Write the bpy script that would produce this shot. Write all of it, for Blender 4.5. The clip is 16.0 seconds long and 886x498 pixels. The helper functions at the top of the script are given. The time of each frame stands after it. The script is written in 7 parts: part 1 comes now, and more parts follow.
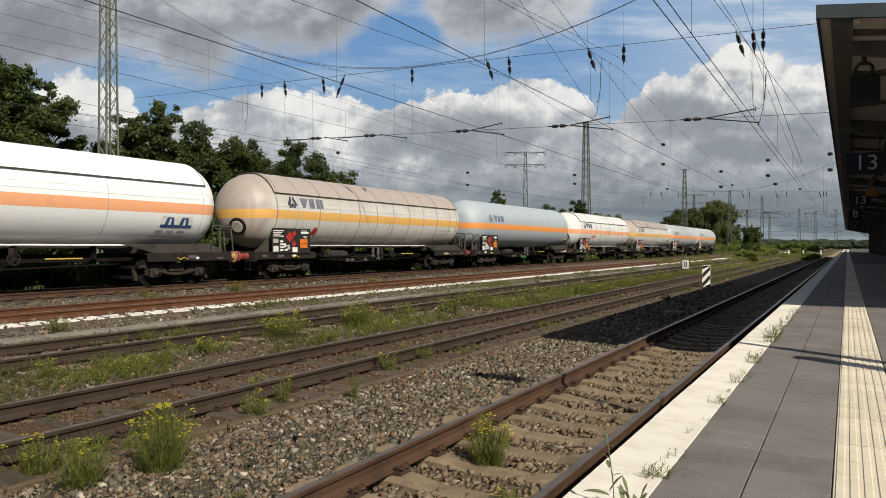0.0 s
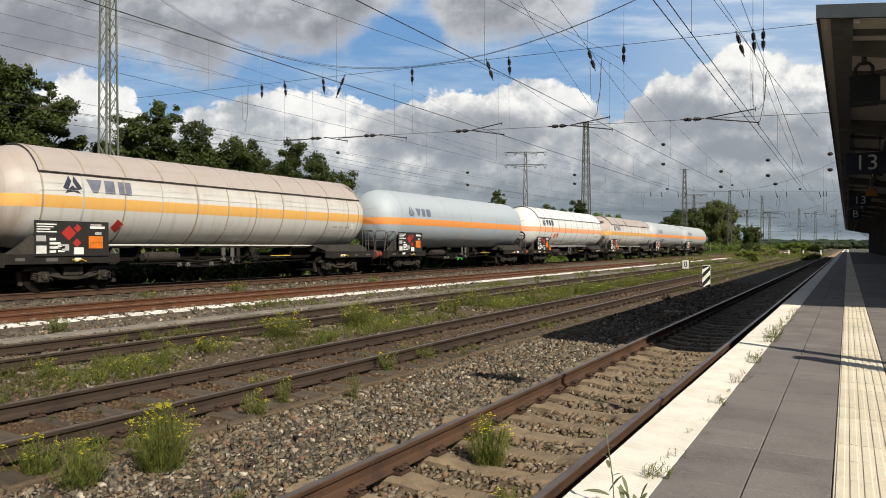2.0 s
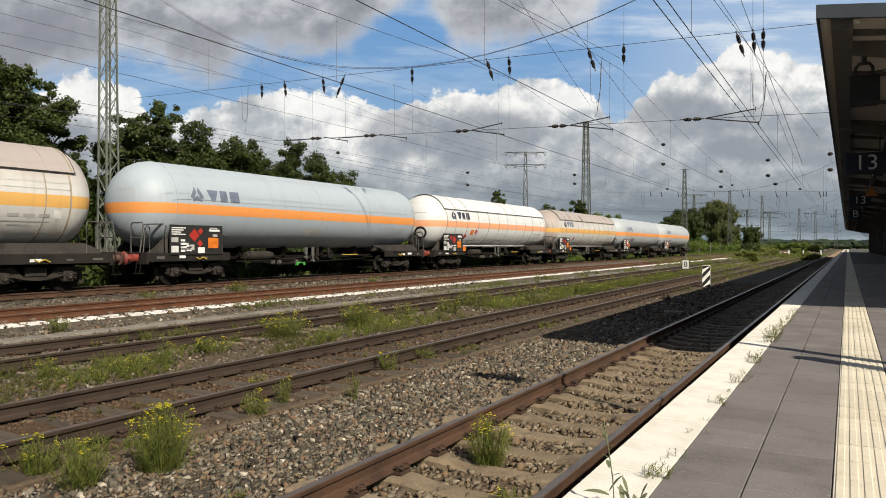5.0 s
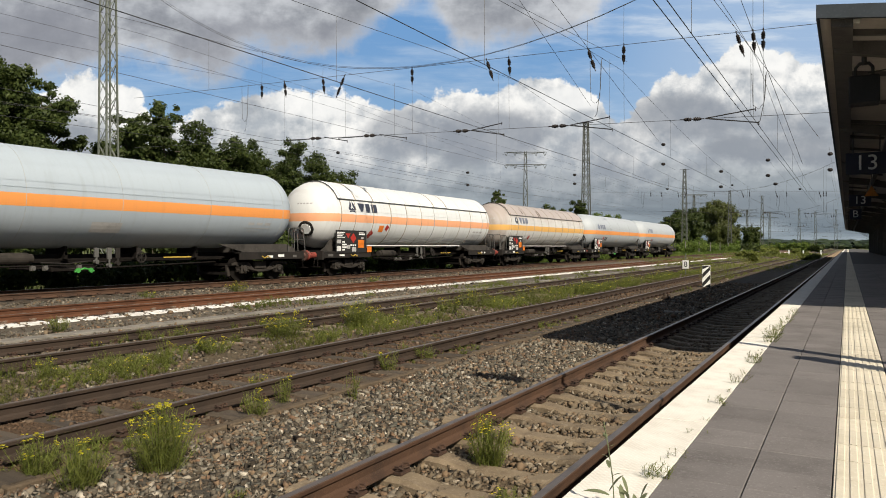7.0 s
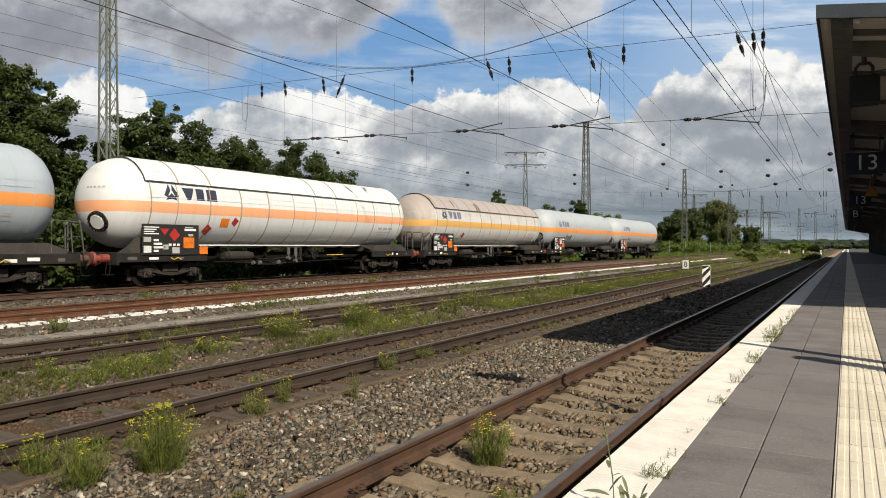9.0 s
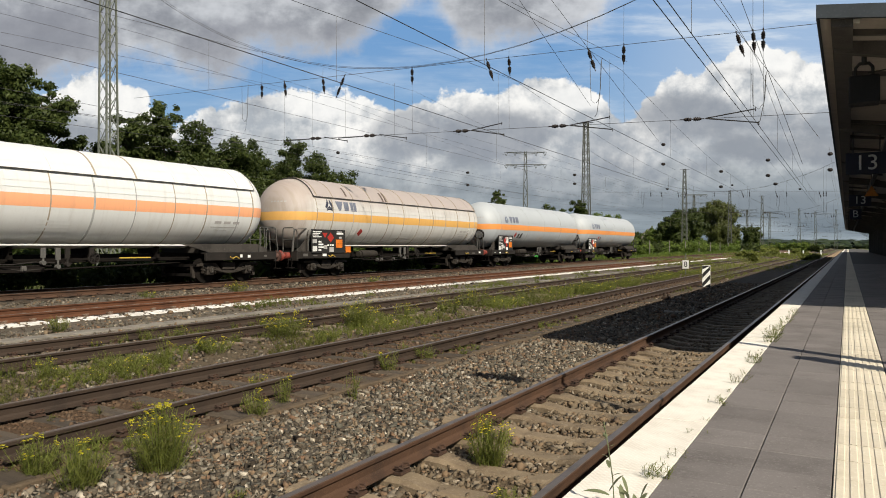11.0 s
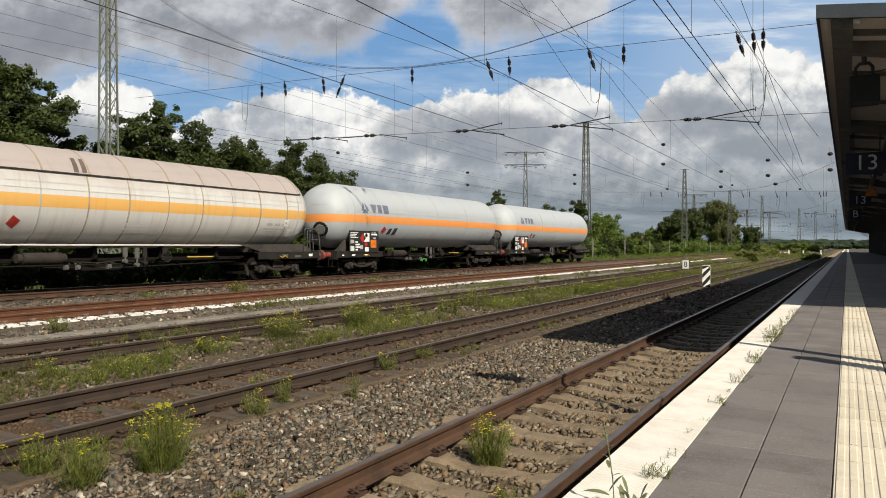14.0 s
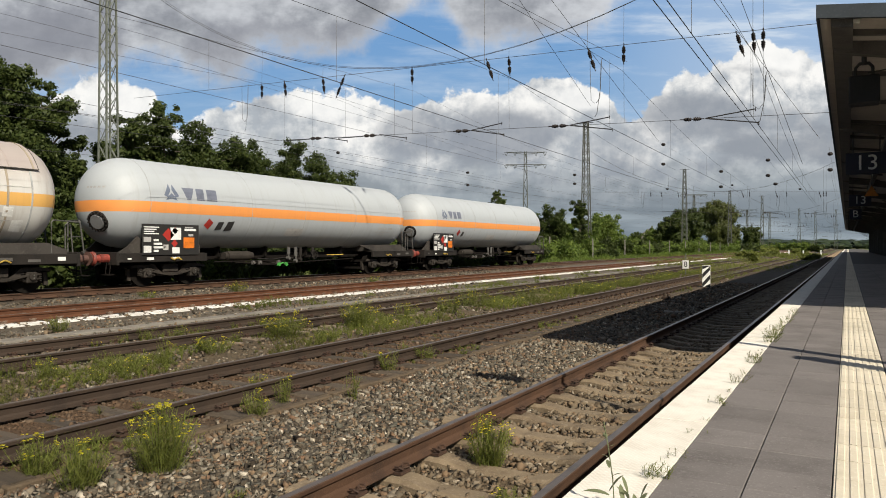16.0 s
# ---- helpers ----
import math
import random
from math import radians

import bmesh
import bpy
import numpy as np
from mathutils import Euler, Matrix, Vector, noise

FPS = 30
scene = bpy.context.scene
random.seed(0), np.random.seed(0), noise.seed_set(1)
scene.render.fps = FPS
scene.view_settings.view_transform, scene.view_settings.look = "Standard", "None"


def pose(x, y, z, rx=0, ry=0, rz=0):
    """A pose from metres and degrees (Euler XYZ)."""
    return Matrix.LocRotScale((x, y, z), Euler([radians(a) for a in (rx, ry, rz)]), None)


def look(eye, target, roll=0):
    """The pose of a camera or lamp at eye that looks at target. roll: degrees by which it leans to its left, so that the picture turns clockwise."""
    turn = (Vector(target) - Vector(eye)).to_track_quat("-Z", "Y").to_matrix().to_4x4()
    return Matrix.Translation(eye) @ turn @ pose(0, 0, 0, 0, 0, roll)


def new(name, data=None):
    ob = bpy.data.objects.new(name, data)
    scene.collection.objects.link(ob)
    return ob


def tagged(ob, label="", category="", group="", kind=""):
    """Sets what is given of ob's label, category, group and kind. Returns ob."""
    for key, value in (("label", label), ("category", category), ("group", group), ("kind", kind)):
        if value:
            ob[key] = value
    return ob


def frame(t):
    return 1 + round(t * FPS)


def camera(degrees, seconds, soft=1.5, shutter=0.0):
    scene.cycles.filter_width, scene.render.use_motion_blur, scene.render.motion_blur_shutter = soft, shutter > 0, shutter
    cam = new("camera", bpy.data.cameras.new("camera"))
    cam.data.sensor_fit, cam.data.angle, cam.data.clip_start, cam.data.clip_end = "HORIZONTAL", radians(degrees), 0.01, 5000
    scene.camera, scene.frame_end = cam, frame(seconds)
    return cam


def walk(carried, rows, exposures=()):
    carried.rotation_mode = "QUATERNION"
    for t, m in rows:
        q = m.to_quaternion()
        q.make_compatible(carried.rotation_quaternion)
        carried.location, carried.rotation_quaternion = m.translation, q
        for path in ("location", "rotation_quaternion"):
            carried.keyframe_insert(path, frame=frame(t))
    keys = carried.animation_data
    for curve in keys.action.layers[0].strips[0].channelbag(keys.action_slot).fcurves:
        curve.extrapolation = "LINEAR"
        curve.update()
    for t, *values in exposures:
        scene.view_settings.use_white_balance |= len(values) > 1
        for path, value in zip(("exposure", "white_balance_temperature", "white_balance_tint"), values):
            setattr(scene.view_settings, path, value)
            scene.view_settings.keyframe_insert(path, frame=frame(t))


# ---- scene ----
# Along +Y run the tracks, -X lies across them; z = 0 is the rail top beside the platform.
EYE = (0.0, 0.0, 1.72)
FOCAL = 1235.0
cam = camera(math.degrees(2 * math.atan(784 / FOCAL)), 16.0, soft=0.95)
YAW = math.degrees(math.atan(716 / FOCAL))
HOLD = pose(*EYE, 90 - 0.19, 0, YAW)
walk(cam, [(0, HOLD), (16.0, HOLD)], exposures=[(0, 0.14), (1.6, 0.32), (16.0, 0.32)])

# Daylight: sun over the right shoulder, about 40 degrees high.
SUN_FROM = Vector((1.0, -0.606, 0.966)).normalized()
sun = new("sun", bpy.data.lights.new("sun", "SUN"))
sun.data.energy, sun.data.angle, sun.data.color = 4.9, radians(0.53), (1.0, 0.917, 0.77)
sun.matrix_world = look(SUN_FROM * 50, (0, 0, 0))
world = bpy.data.worlds.new("sky")
scene.world = world
world.use_nodes = True
wn = world.node_tree.nodes
sky = wn.new("ShaderNodeTexSky")
sky.sky_type, sky.sun_disc = "NISHITA", False
sky.sun_elevation = math.asin(SUN_FROM.z)
sky.sun_rotation = math.atan2(SUN_FROM.x, SUN_FROM.y)
world.node_tree.links.new(sky.outputs[0], wn["Background"].inputs[0])
wn["Background"].inputs[1].default_value = 0.042

# Plan: centre lines of the tracks and their rail tops.
TRACKS = [(-2.60, 0.0), (-7.04, 0.04), (-11.25, 0.10), (-16.35, 0.26), (-20.60, 0.43)]
PLATFORM_Z = 0.76
# ---------------------------------------------------------------- helpers of this scene
def link(name, me, parent=None, label="", loc=None):
    ob = new(name, me)
    if parent is not None:
        ob.parent = parent
    if loc is not None:
        ob.location = loc
    if label:
        ob["label"] = label
    return ob


def part(name, bm, material, parent, label="", smooth=False):
    """Links a bmesh as one mesh object under a thing or a part (parent None: top level)."""
    me = bpy.data.meshes.new(name)
    bmesh.ops.recalc_face_normals(bm, faces=bm.faces)
    bm.to_mesh(me)
    bm.free()
    for m in material if isinstance(material, (list, tuple)) else [material]:
        me.materials.append(m)
    if smooth:
        me.shade_smooth()
    return link(name, me, parent, label)


def fast_mesh(name, verts, faces, mats, smooth=False):
    """A mesh from numpy vertices and faces of one size."""
    verts, faces = np.asarray(verts, dtype=np.float32), np.asarray(faces, dtype=np.int32)
    me = bpy.data.meshes.new(name)
    k = faces.shape[1]
    me.vertices.add(len(verts))
    me.vertices.foreach_set("co", verts.ravel())
    me.loops.add(faces.size)
    me.loops.foreach_set("vertex_index", faces.ravel())
    me.polygons.add(len(faces))
    me.polygons.foreach_set("loop_start", np.arange(0, faces.size, k, dtype=np.int32))
    me.update(calc_edges=True)
    me.validate()
    for m in mats:
        me.materials.append(m)
    if smooth:
        me.shade_smooth()
    return me


def thing(name, label, category, group="", kind="", at=(0, 0, 0), rz=0.0):
    ob = new(name)
    ob.matrix_basis = pose(*at, 0, 0, rz)
    return tagged(ob, label, category, group, kind)


def add_box(bm, x0, x1, y0, y1, z0, z1, bevel=0.0, m=None):
    made = bmesh.ops.create_cube(bm, size=1)["verts"]
    for v in made:
        v.co = Vector(((x0 + x1) / 2 + v.co.x * (x1 - x0), (y0 + y1) / 2 + v.co.y * (y1 - y0), (z0 + z1) / 2 + v.co.z * (z1 - z0)))
    if m is not None:
        bmesh.ops.transform(bm, matrix=m, verts=made)
    if bevel:
        edges = {e for v in made for e in v.link_edges}
        bmesh.ops.bevel(bm, geom=list(edges), offset=bevel, segments=1, affect="EDGES")
    return made


def add_rod(bm, a, b, r, seg=6, r2=None, caps=True):
    a, b = Vector(a), Vector(b)
    d = b - a
    if d.length < 1e-6:
        return
    m = Matrix.Translation((a + b) / 2) @ d.to_track_quat("Z", "Y").to_matrix().to_4x4()
    bmesh.ops.create_cone(bm, segments=seg, radius1=r, radius2=r if r2 is None else r2, depth=d.length, cap_ends=caps, matrix=m)


def add_path(bm, pts, r, seg=6):
    """A bent tube through the points."""
    pts = [Vector(p) for p in pts]
    rings = []
    for i, p in enumerate(pts):
        d = (pts[min(i + 1, len(pts) - 1)] - pts[max(i - 1, 0)]).normalized()
        q = d.to_track_quat("Z", "Y")
        rings.append([bm.verts.new(p + q @ Vector((r * math.cos(2 * math.pi * k / seg), r * math.sin(2 * math.pi * k / seg), 0))) for k in range(seg)])
    for a, b in zip(rings, rings[1:]):
        for k in range(seg):
            bm.faces.new((a[k], a[(k + 1) % seg], b[(k + 1) % seg], b[k]))
    bm.faces.new(rings[0][::-1])
    bm.faces.new(rings[-1])


def add_prism(bm, outline, axis, lo, hi):
    """Extrudes a closed outline of (a, b) along x, y or z: the two other axes in their order."""
    def at(a, b, c):
        return {"x": (c, a, b), "y": (a, c, b), "z": (a, b, c)}[axis]
    v0 = [bm.verts.new(at(a, b, lo)) for a, b in outline]
    v1 = [bm.verts.new(at(a, b, hi)) for a, b in outline]
    n = len(outline)
    for i in range(n):
        bm.faces.new((v0[i], v0[(i + 1) % n], v1[(i + 1) % n], v1[i]))
    bm.faces.new(v0[::-1])
    bm.faces.new(v1)


# ---------------------------------------------------------------- materials
def nodes_of(name):
    m = bpy.data.materials.new(name)
    m.use_nodes = True
    nt = m.node_tree
    return m, nt, nt.nodes["Principled BSDF"]


def nd(nt, kind, **given):
    n = nt.nodes.new("ShaderNode" + kind)
    for k, v in given.items():
        if k in n.inputs:
            n.inputs[k].default_value = v
    return n


def put(nt, a, b):
    nt.links.new(a, b)


def mth(nt, op, a, b=None, c=None, clamp=False):
    n = nt.nodes.new("ShaderNodeMath")
    n.operation, n.use_clamp = op, clamp
    for i, v in enumerate((a, b, c)):
        if v is None:
            continue
        if isinstance(v, (int, float)):
            n.inputs[i].default_value = v
        else:
            put(nt, v, n.inputs[i])
    return n.outputs[0]


def mixc(nt, f, a, b, blend="MIX"):
    n = nt.nodes.new("ShaderNodeMix")
    n.data_type, n.blend_type = "RGBA", blend
    for sock, v in ((n.inputs[0], f), (n.inputs[6], a), (n.inputs[7], b)):
        if isinstance(v, (int, float)):
            sock.default_value = v
        elif isinstance(v, (tuple, list)):
            sock.default_value = (*v, 1)
        else:
            put(nt, v, sock)
    return n.outputs[2]


def ramp(nt, f, lo, hi):
    n = nt.nodes.new("ShaderNodeMapRange")
    n.interpolation_type = "SMOOTHSTEP"
    n.inputs[1].default_value, n.inputs[2].default_value = lo, hi
    put(nt, f, n.inputs[0])
    return n.outputs[0]


def noise_of(nt, vec, scale, detail=4.0, rough=0.55, stretch=None):
    if stretch:
        mp = nt.nodes.new("ShaderNodeMapping")
        mp.inputs["Scale"].default_value = stretch
        put(nt, vec, mp.inputs[0])
        vec = mp.outputs[0]
    n = nd(nt, "TexNoise", Scale=scale, Detail=detail, Roughness=rough)
    put(nt, vec, n.inputs["Vector"])
    return n.outputs["Fac"]


def surface(name, base, dark, light, grain=30.0, patch=1.5, rough=0.7, metal=0.0, bump=0.3, bump_d=0.01, vary=0.0, island=0.0, stretch=None, gloss=0.0, laid=False, studs=0.0):
    """A worn surface: base colour with dark and light variation at two scales, relief, and chance per object or per island."""
    m, nt, b = nodes_of(name)
    co = nd(nt, "NewGeometry").outputs["Position"] if laid else nd(nt, "TexCoord").outputs["Object"]
    fine, broad = noise_of(nt, co, grain, 5.0, 0.6, stretch), noise_of(nt, co, patch, 4.0, 0.6, stretch)
    c = mixc(nt, ramp(nt, broad, 0.42, 0.72), base, dark)
    c = mixc(nt, ramp(nt, fine, 0.5, 0.78), c, light)
    if laid:
        # trodden stains, pale scuffs and dark specks that run on from piece to piece
        c = mixc(nt, mth(nt, "MULTIPLY", ramp(nt, noise_of(nt, co, 0.9, 5.0, 0.7), 0.5, 0.66), 0.45), c, dark)
        c = mixc(nt, mth(nt, "MULTIPLY", ramp(nt, noise_of(nt, co, 7.0, 6.0, 0.75), 0.55, 0.72), 0.5), c, light)
        c = mixc(nt, mth(nt, "MULTIPLY", ramp(nt, noise_of(nt, co, 38.0, 2.0, 0.5), 0.70, 0.76), 0.6), c, tuple(v * 0.55 for v in dark))
    if vary or island:
        rnd = nd(nt, "ObjectInfo").outputs["Random"] if vary else nd(nt, "NewGeometry").outputs["Random Per Island"]
        amt = vary or island
        gain = mth(nt, "MULTIPLY_ADD", rnd, 2 * amt, 1 - amt)
        hsv = nd(nt, "HueSaturation")
        put(nt, c, hsv.inputs["Color"])
        put(nt, gain, hsv.inputs["Value"])
        c = hsv.outputs[0]
    put(nt, c, b.inputs["Base Color"])
    put(nt, mth(nt, "MULTIPLY_ADD", fine, 0.3, rough - 0.15, clamp=True), b.inputs["Roughness"])
    b.inputs["Metallic"].default_value = metal
    b.inputs["Specular IOR Level"].default_value = 0.35 + gloss
    if bump:
        bp = nd(nt, "Bump", Strength=bump, Distance=bump_d)
        height = fine
        if studs:
            # rows of small pressed studs, with dirt between them
            grid = nd(nt, "TexVoronoi", Scale=1 / studs, Randomness=0.0)
            turned = nd(nt, "Mapping")
            turned.inputs["Rotation"].default_value = (0, 0, radians(45))
            put(nt, nd(nt, "NewGeometry").outputs["Position"], turned.inputs[0])
            put(nt, turned.outputs[0], grid.inputs["Vector"])
            knob = mth(nt, "SUBTRACT", 1.0, ramp(nt, grid.outputs["Distance"], 0.2, 0.55))
            height = mth(nt, "ADD", mth(nt, "MULTIPLY", knob, 0.35), mth(nt, "MULTIPLY", fine, 0.5))
            worn = mth(nt, "MULTIPLY", mth(nt, "SUBTRACT", 1.0, knob), ramp(nt, broad, 0.35, 0.7))
            put(nt, mixc(nt, mth(nt, "MULTIPLY", worn, 0.6), c, tuple(v * 0.8 for v in dark)), b.inputs["Base Color"])
        put(nt, height, bp.inputs["Height"])
        put(nt, bp.outputs[0], b.inputs["Normal"])
    return m


def leafy(name, a, b_, rough=0.55):
    """Leaves: colour by chance from leaf to leaf, some light through them."""
    m, nt, b = nodes_of(name)
    rnd = nd(nt, "NewGeometry").outputs["Random Per Island"]
    co = nd(nt, "TexCoord").outputs["Object"]
    c = mixc(nt, rnd, a, b_)
    c = mixc(nt, mth(nt, "MULTIPLY", ramp(nt, noise_of(nt, co, 0.8), 0.4, 0.7), 0.5), c, tuple(v * 0.6 for v in a))
    put(nt, c, b.inputs["Base Color"])
    b.inputs["Roughness"].default_value = rough
    b.inputs["Specular IOR Level"].default_value = 0.25
    tr = nd(nt, "BsdfTranslucent")
    put(nt, c, tr.inputs[0])
    mx = nd(nt, "MixShader", Fac=0.38)
    put(nt, b.outputs[0], mx.inputs[1])
    put(nt, tr.outputs[0], mx.inputs[2])
    put(nt, mx.outputs[0], nt.nodes["Material Output"].inputs[0])
    return m


RUST = surface("rusty_rail", (0.085, 0.046, 0.028), (0.045, 0.027, 0.019), (0.13, 0.076, 0.046), 60, 2, 0.75, 0.2, 0.25)
RAIL_DARK = surface("dark_rail", (0.050, 0.034, 0.024), (0.03, 0.021, 0.016), (0.075, 0.054, 0.04), 60, 2, 0.75, 0.2, 0.25)
RAIL_RED = surface("fresh_rust_rail", (0.118, 0.048, 0.023), (0.068, 0.030, 0.016), (0.165, 0.075, 0.040), 60, 2, 0.75, 0.2, 0.25)
RAIL_TOP = surface("worn_rail_head", (0.20, 0.16, 0.135), (0.13, 0.10, 0.08), (0.27, 0.235, 0.21), 80, 3, 0.42, 0.75, 0.08)
CLIP = surface("rail_fastening", (0.07, 0.04, 0.027), (0.04, 0.025, 0.02), (0.11, 0.07, 0.05), 80, 5, 0.8, 0.2, 0.3)
CLIP_PALE = surface("pale_clip", (0.20, 0.15, 0.115), (0.12, 0.085, 0.06), (0.30, 0.25, 0.21), 80, 5, 0.7, 0.1, 0.3)
CONCRETE = surface("weathered_concrete_sleeper", (0.200, 0.152, 0.098), (0.112, 0.082, 0.053), (0.285, 0.228, 0.16), 45, 3, 0.9, 0, 0.6, 0.01, vary=0.15, laid=True)
KERB = surface("dirty_kerb_concrete", (0.105, 0.076, 0.048), (0.07, 0.05, 0.032), (0.14, 0.108, 0.074), 30, 2, 0.95, 0, 0.5)
LID_GREY = surface("grey_trough_concrete", (0.20, 0.182, 0.155), (0.12, 0.108, 0.09), (0.28, 0.26, 0.23), 40, 3, 0.9, 0, 0.5, 0.01, vary=0.12, laid=True)
NEW_CONC = surface("pale_concrete_sleeper", (0.72, 0.70, 0.67), (0.55, 0.52, 0.48), (0.8, 0.8, 0.78), 45, 3, 0.9, 0, 0.4, 0.01, vary=0.1)
TIMBER = surface("tarred_timber_sleeper", (0.075, 0.058, 0.042), (0.042, 0.033, 0.025), (0.115, 0.092, 0.068), 40, 3, 0.9, 0, 0.7, 0.01, vary=0.2, stretch=(0.3, 2, 2))
OLD_TIMBER = surface("bleached_timber_sleeper", (0.19, 0.15, 0.112), (0.11, 0.085, 0.062), (0.26, 0.215, 0.165), 40, 3, 0.9, 0, 0.7, 0.01, vary=0.2, stretch=(0.3, 2, 2))
WHITE_EDGE = surface("white_platform_edge", (0.79, 0.75, 0.67), (0.70, 0.645, 0.56), (0.86, 0.83, 0.77), 70, 3.2, 0.9, 0, 0.4, 0.003, vary=0.04, studs=0.020)
PAVER = surface("grey_paving_slab", (0.171, 0.154, 0.147), (0.120, 0.107, 0.101), (0.255, 0.236, 0.224), 90, 3.5, 0.85, 0, 0.35, 0.003, vary=0.10, laid=True)
TACTILE = surface("cream_tactile_slab", (0.63, 0.565, 0.445), (0.50, 0.44, 0.33), (0.72, 0.67, 0.57), 90, 2, 0.85, 0, 0.25, 0.003, vary=0.06, laid=True)
JOINT = surface("dark_joint", (0.09, 0.08, 0.07), (0.05, 0.045, 0.04), (0.14, 0.125, 0.105), 60, 3, 0.95, 0, 0.3)
ASPHALT = surface("platform_asphalt", (0.075, 0.07, 0.068), (0.055, 0.05, 0.05), (0.11, 0.105, 0.10), 150, 1.5, 0.9, 0, 0.3, 0.004)
PLINTH = surface("platform_wall_concrete", (0.23, 0.21, 0.18), (0.13, 0.115, 0.095), (0.30, 0.27, 0.24), 30, 2, 0.9, 0, 0.4)
STEEL = surface("dark_painted_steel", (0.038, 0.036, 0.036), (0.025, 0.024, 0.024), (0.06, 0.057, 0.055), 40, 3, 0.6, 0.1, 0.1)
# Roof and beam greys are raised to stand for light bounced off the platform.
ROOF_GREY = surface("grey_roof_sheet", (0.50, 0.46, 0.40), (0.40, 0.365, 0.315), (0.57, 0.53, 0.47), 30, 2, 0.65, 0.0, 0.1)
FASCIA = surface("blue_grey_fascia", (0.05, 0.06, 0.07), (0.038, 0.045, 0.053), (0.07, 0.08, 0.09), 30, 2, 0.5, 0.0, 0.05)
BEAM = surface("grey_canopy_beam", (0.105, 0.099, 0.093), (0.07, 0.066, 0.062), (0.14, 0.132, 0.124), 40, 3, 0.6, 0.1, 0.1)
SPEAKER = surface("black_speaker_case", (0.008, 0.008, 0.009), (0.005, 0.005, 0.005), (0.014, 0.014, 0.014), 30, 3, 0.7, 0.0, 0.1)
# MAST is the GALV tone darkened, so masts read as seen against the light.
MAST = surface("backlit_mast_paint", (0.095, 0.102, 0.09), (0.06, 0.065, 0.055), (0.14, 0.15, 0.13), 20, 1, 0.7, 0.1, 0.1)
GALV = surface("green_grey_mast_paint", (0.155, 0.17, 0.145), (0.10, 0.11, 0.09), (0.22, 0.235, 0.205), 20, 1, 0.65, 0.2, 0.1)
WIRE = surface("dull_wire", (0.09, 0.09, 0.09), (0.06, 0.06, 0.06), (0.14, 0.13, 0.12), 20, 1, 0.6, 0.3, 0.0)
PORCELAIN = surface("brown_insulator", (0.019, 0.014, 0.013), (0.013, 0.010, 0.009), (0.032, 0.025, 0.022), 20, 1, 0.7, 0.0, 0.0)
SIGN_BLUE = surface("dark_blue_sign", (0.010, 0.014, 0.036), (0.008, 0.011, 0.028), (0.014, 0.018, 0.045), 20, 1, 0.4, 0, 0)
SIGN_WHITE = surface("white_sign", (0.78, 0.78, 0.75), (0.65, 0.65, 0.6), (0.82, 0.82, 0.8), 20, 2, 0.5, 0, 0)
SIGN_BLACK = surface("black_sign", (0.02, 0.02, 0.02), (0.015, 0.015, 0.015), (0.035, 0.035, 0.035), 20, 2, 0.5, 0, 0)
SIGN_AMBER = surface("amber_sign", (0.45, 0.16, 0.02), (0.6, 0.2, 0.02), (0.8, 0.35, 0.06), 20, 2, 0.5, 0, 0)
BARK = surface("bark", (0.10, 0.08, 0.06), (0.06, 0.048, 0.036), (0.15, 0.125, 0.1), 12, 2, 0.9, 0, 0.8, 0.03)
LEAF_DARK = leafy("dark_tree_leaves", (0.038, 0.060, 0.014), (0.090, 0.115, 0.030))
LEAF_MID = leafy("shrub_leaves", (0.080, 0.130, 0.022), (0.180, 0.235, 0.046))
LEAF_WEED = leafy("weed_leaves", (0.120, 0.148, 0.028), (0.225, 0.243, 0.060))
LEAF_OLIVE = leafy("olive_tree_leaves", (0.085, 0.105, 0.028), (0.15, 0.165, 0.055))
GRASS = leafy("dry_grass", (0.105, 0.118, 0.026), (0.205, 0.195, 0.065))
FLOWER = leafy("yellow_flowers", (0.72, 0.62, 0.02), (0.86, 0.78, 0.08))
FAR_GREEN = leafy("far_foliage", (0.026, 0.044, 0.020), (0.048, 0.070, 0.030))
FENCE = surface("pale_concrete_post", (0.25, 0.235, 0.205), (0.18, 0.165, 0.145), (0.31, 0.29, 0.26), 20, 2, 0.9, 0, 0.3)
BRICK_ROOF = surface("grey_roof_tiles", (0.20, 0.18, 0.17), (0.15, 0.13, 0.12), (0.26, 0.24, 0.22), 10, 1, 0.8, 0, 0.2)
RENDER_WALL = surface("pale_house_wall", (0.20, 0.18, 0.155), (0.16, 0.145, 0.125), (0.24, 0.22, 0.19), 10, 1, 0.9, 0, 0.2)


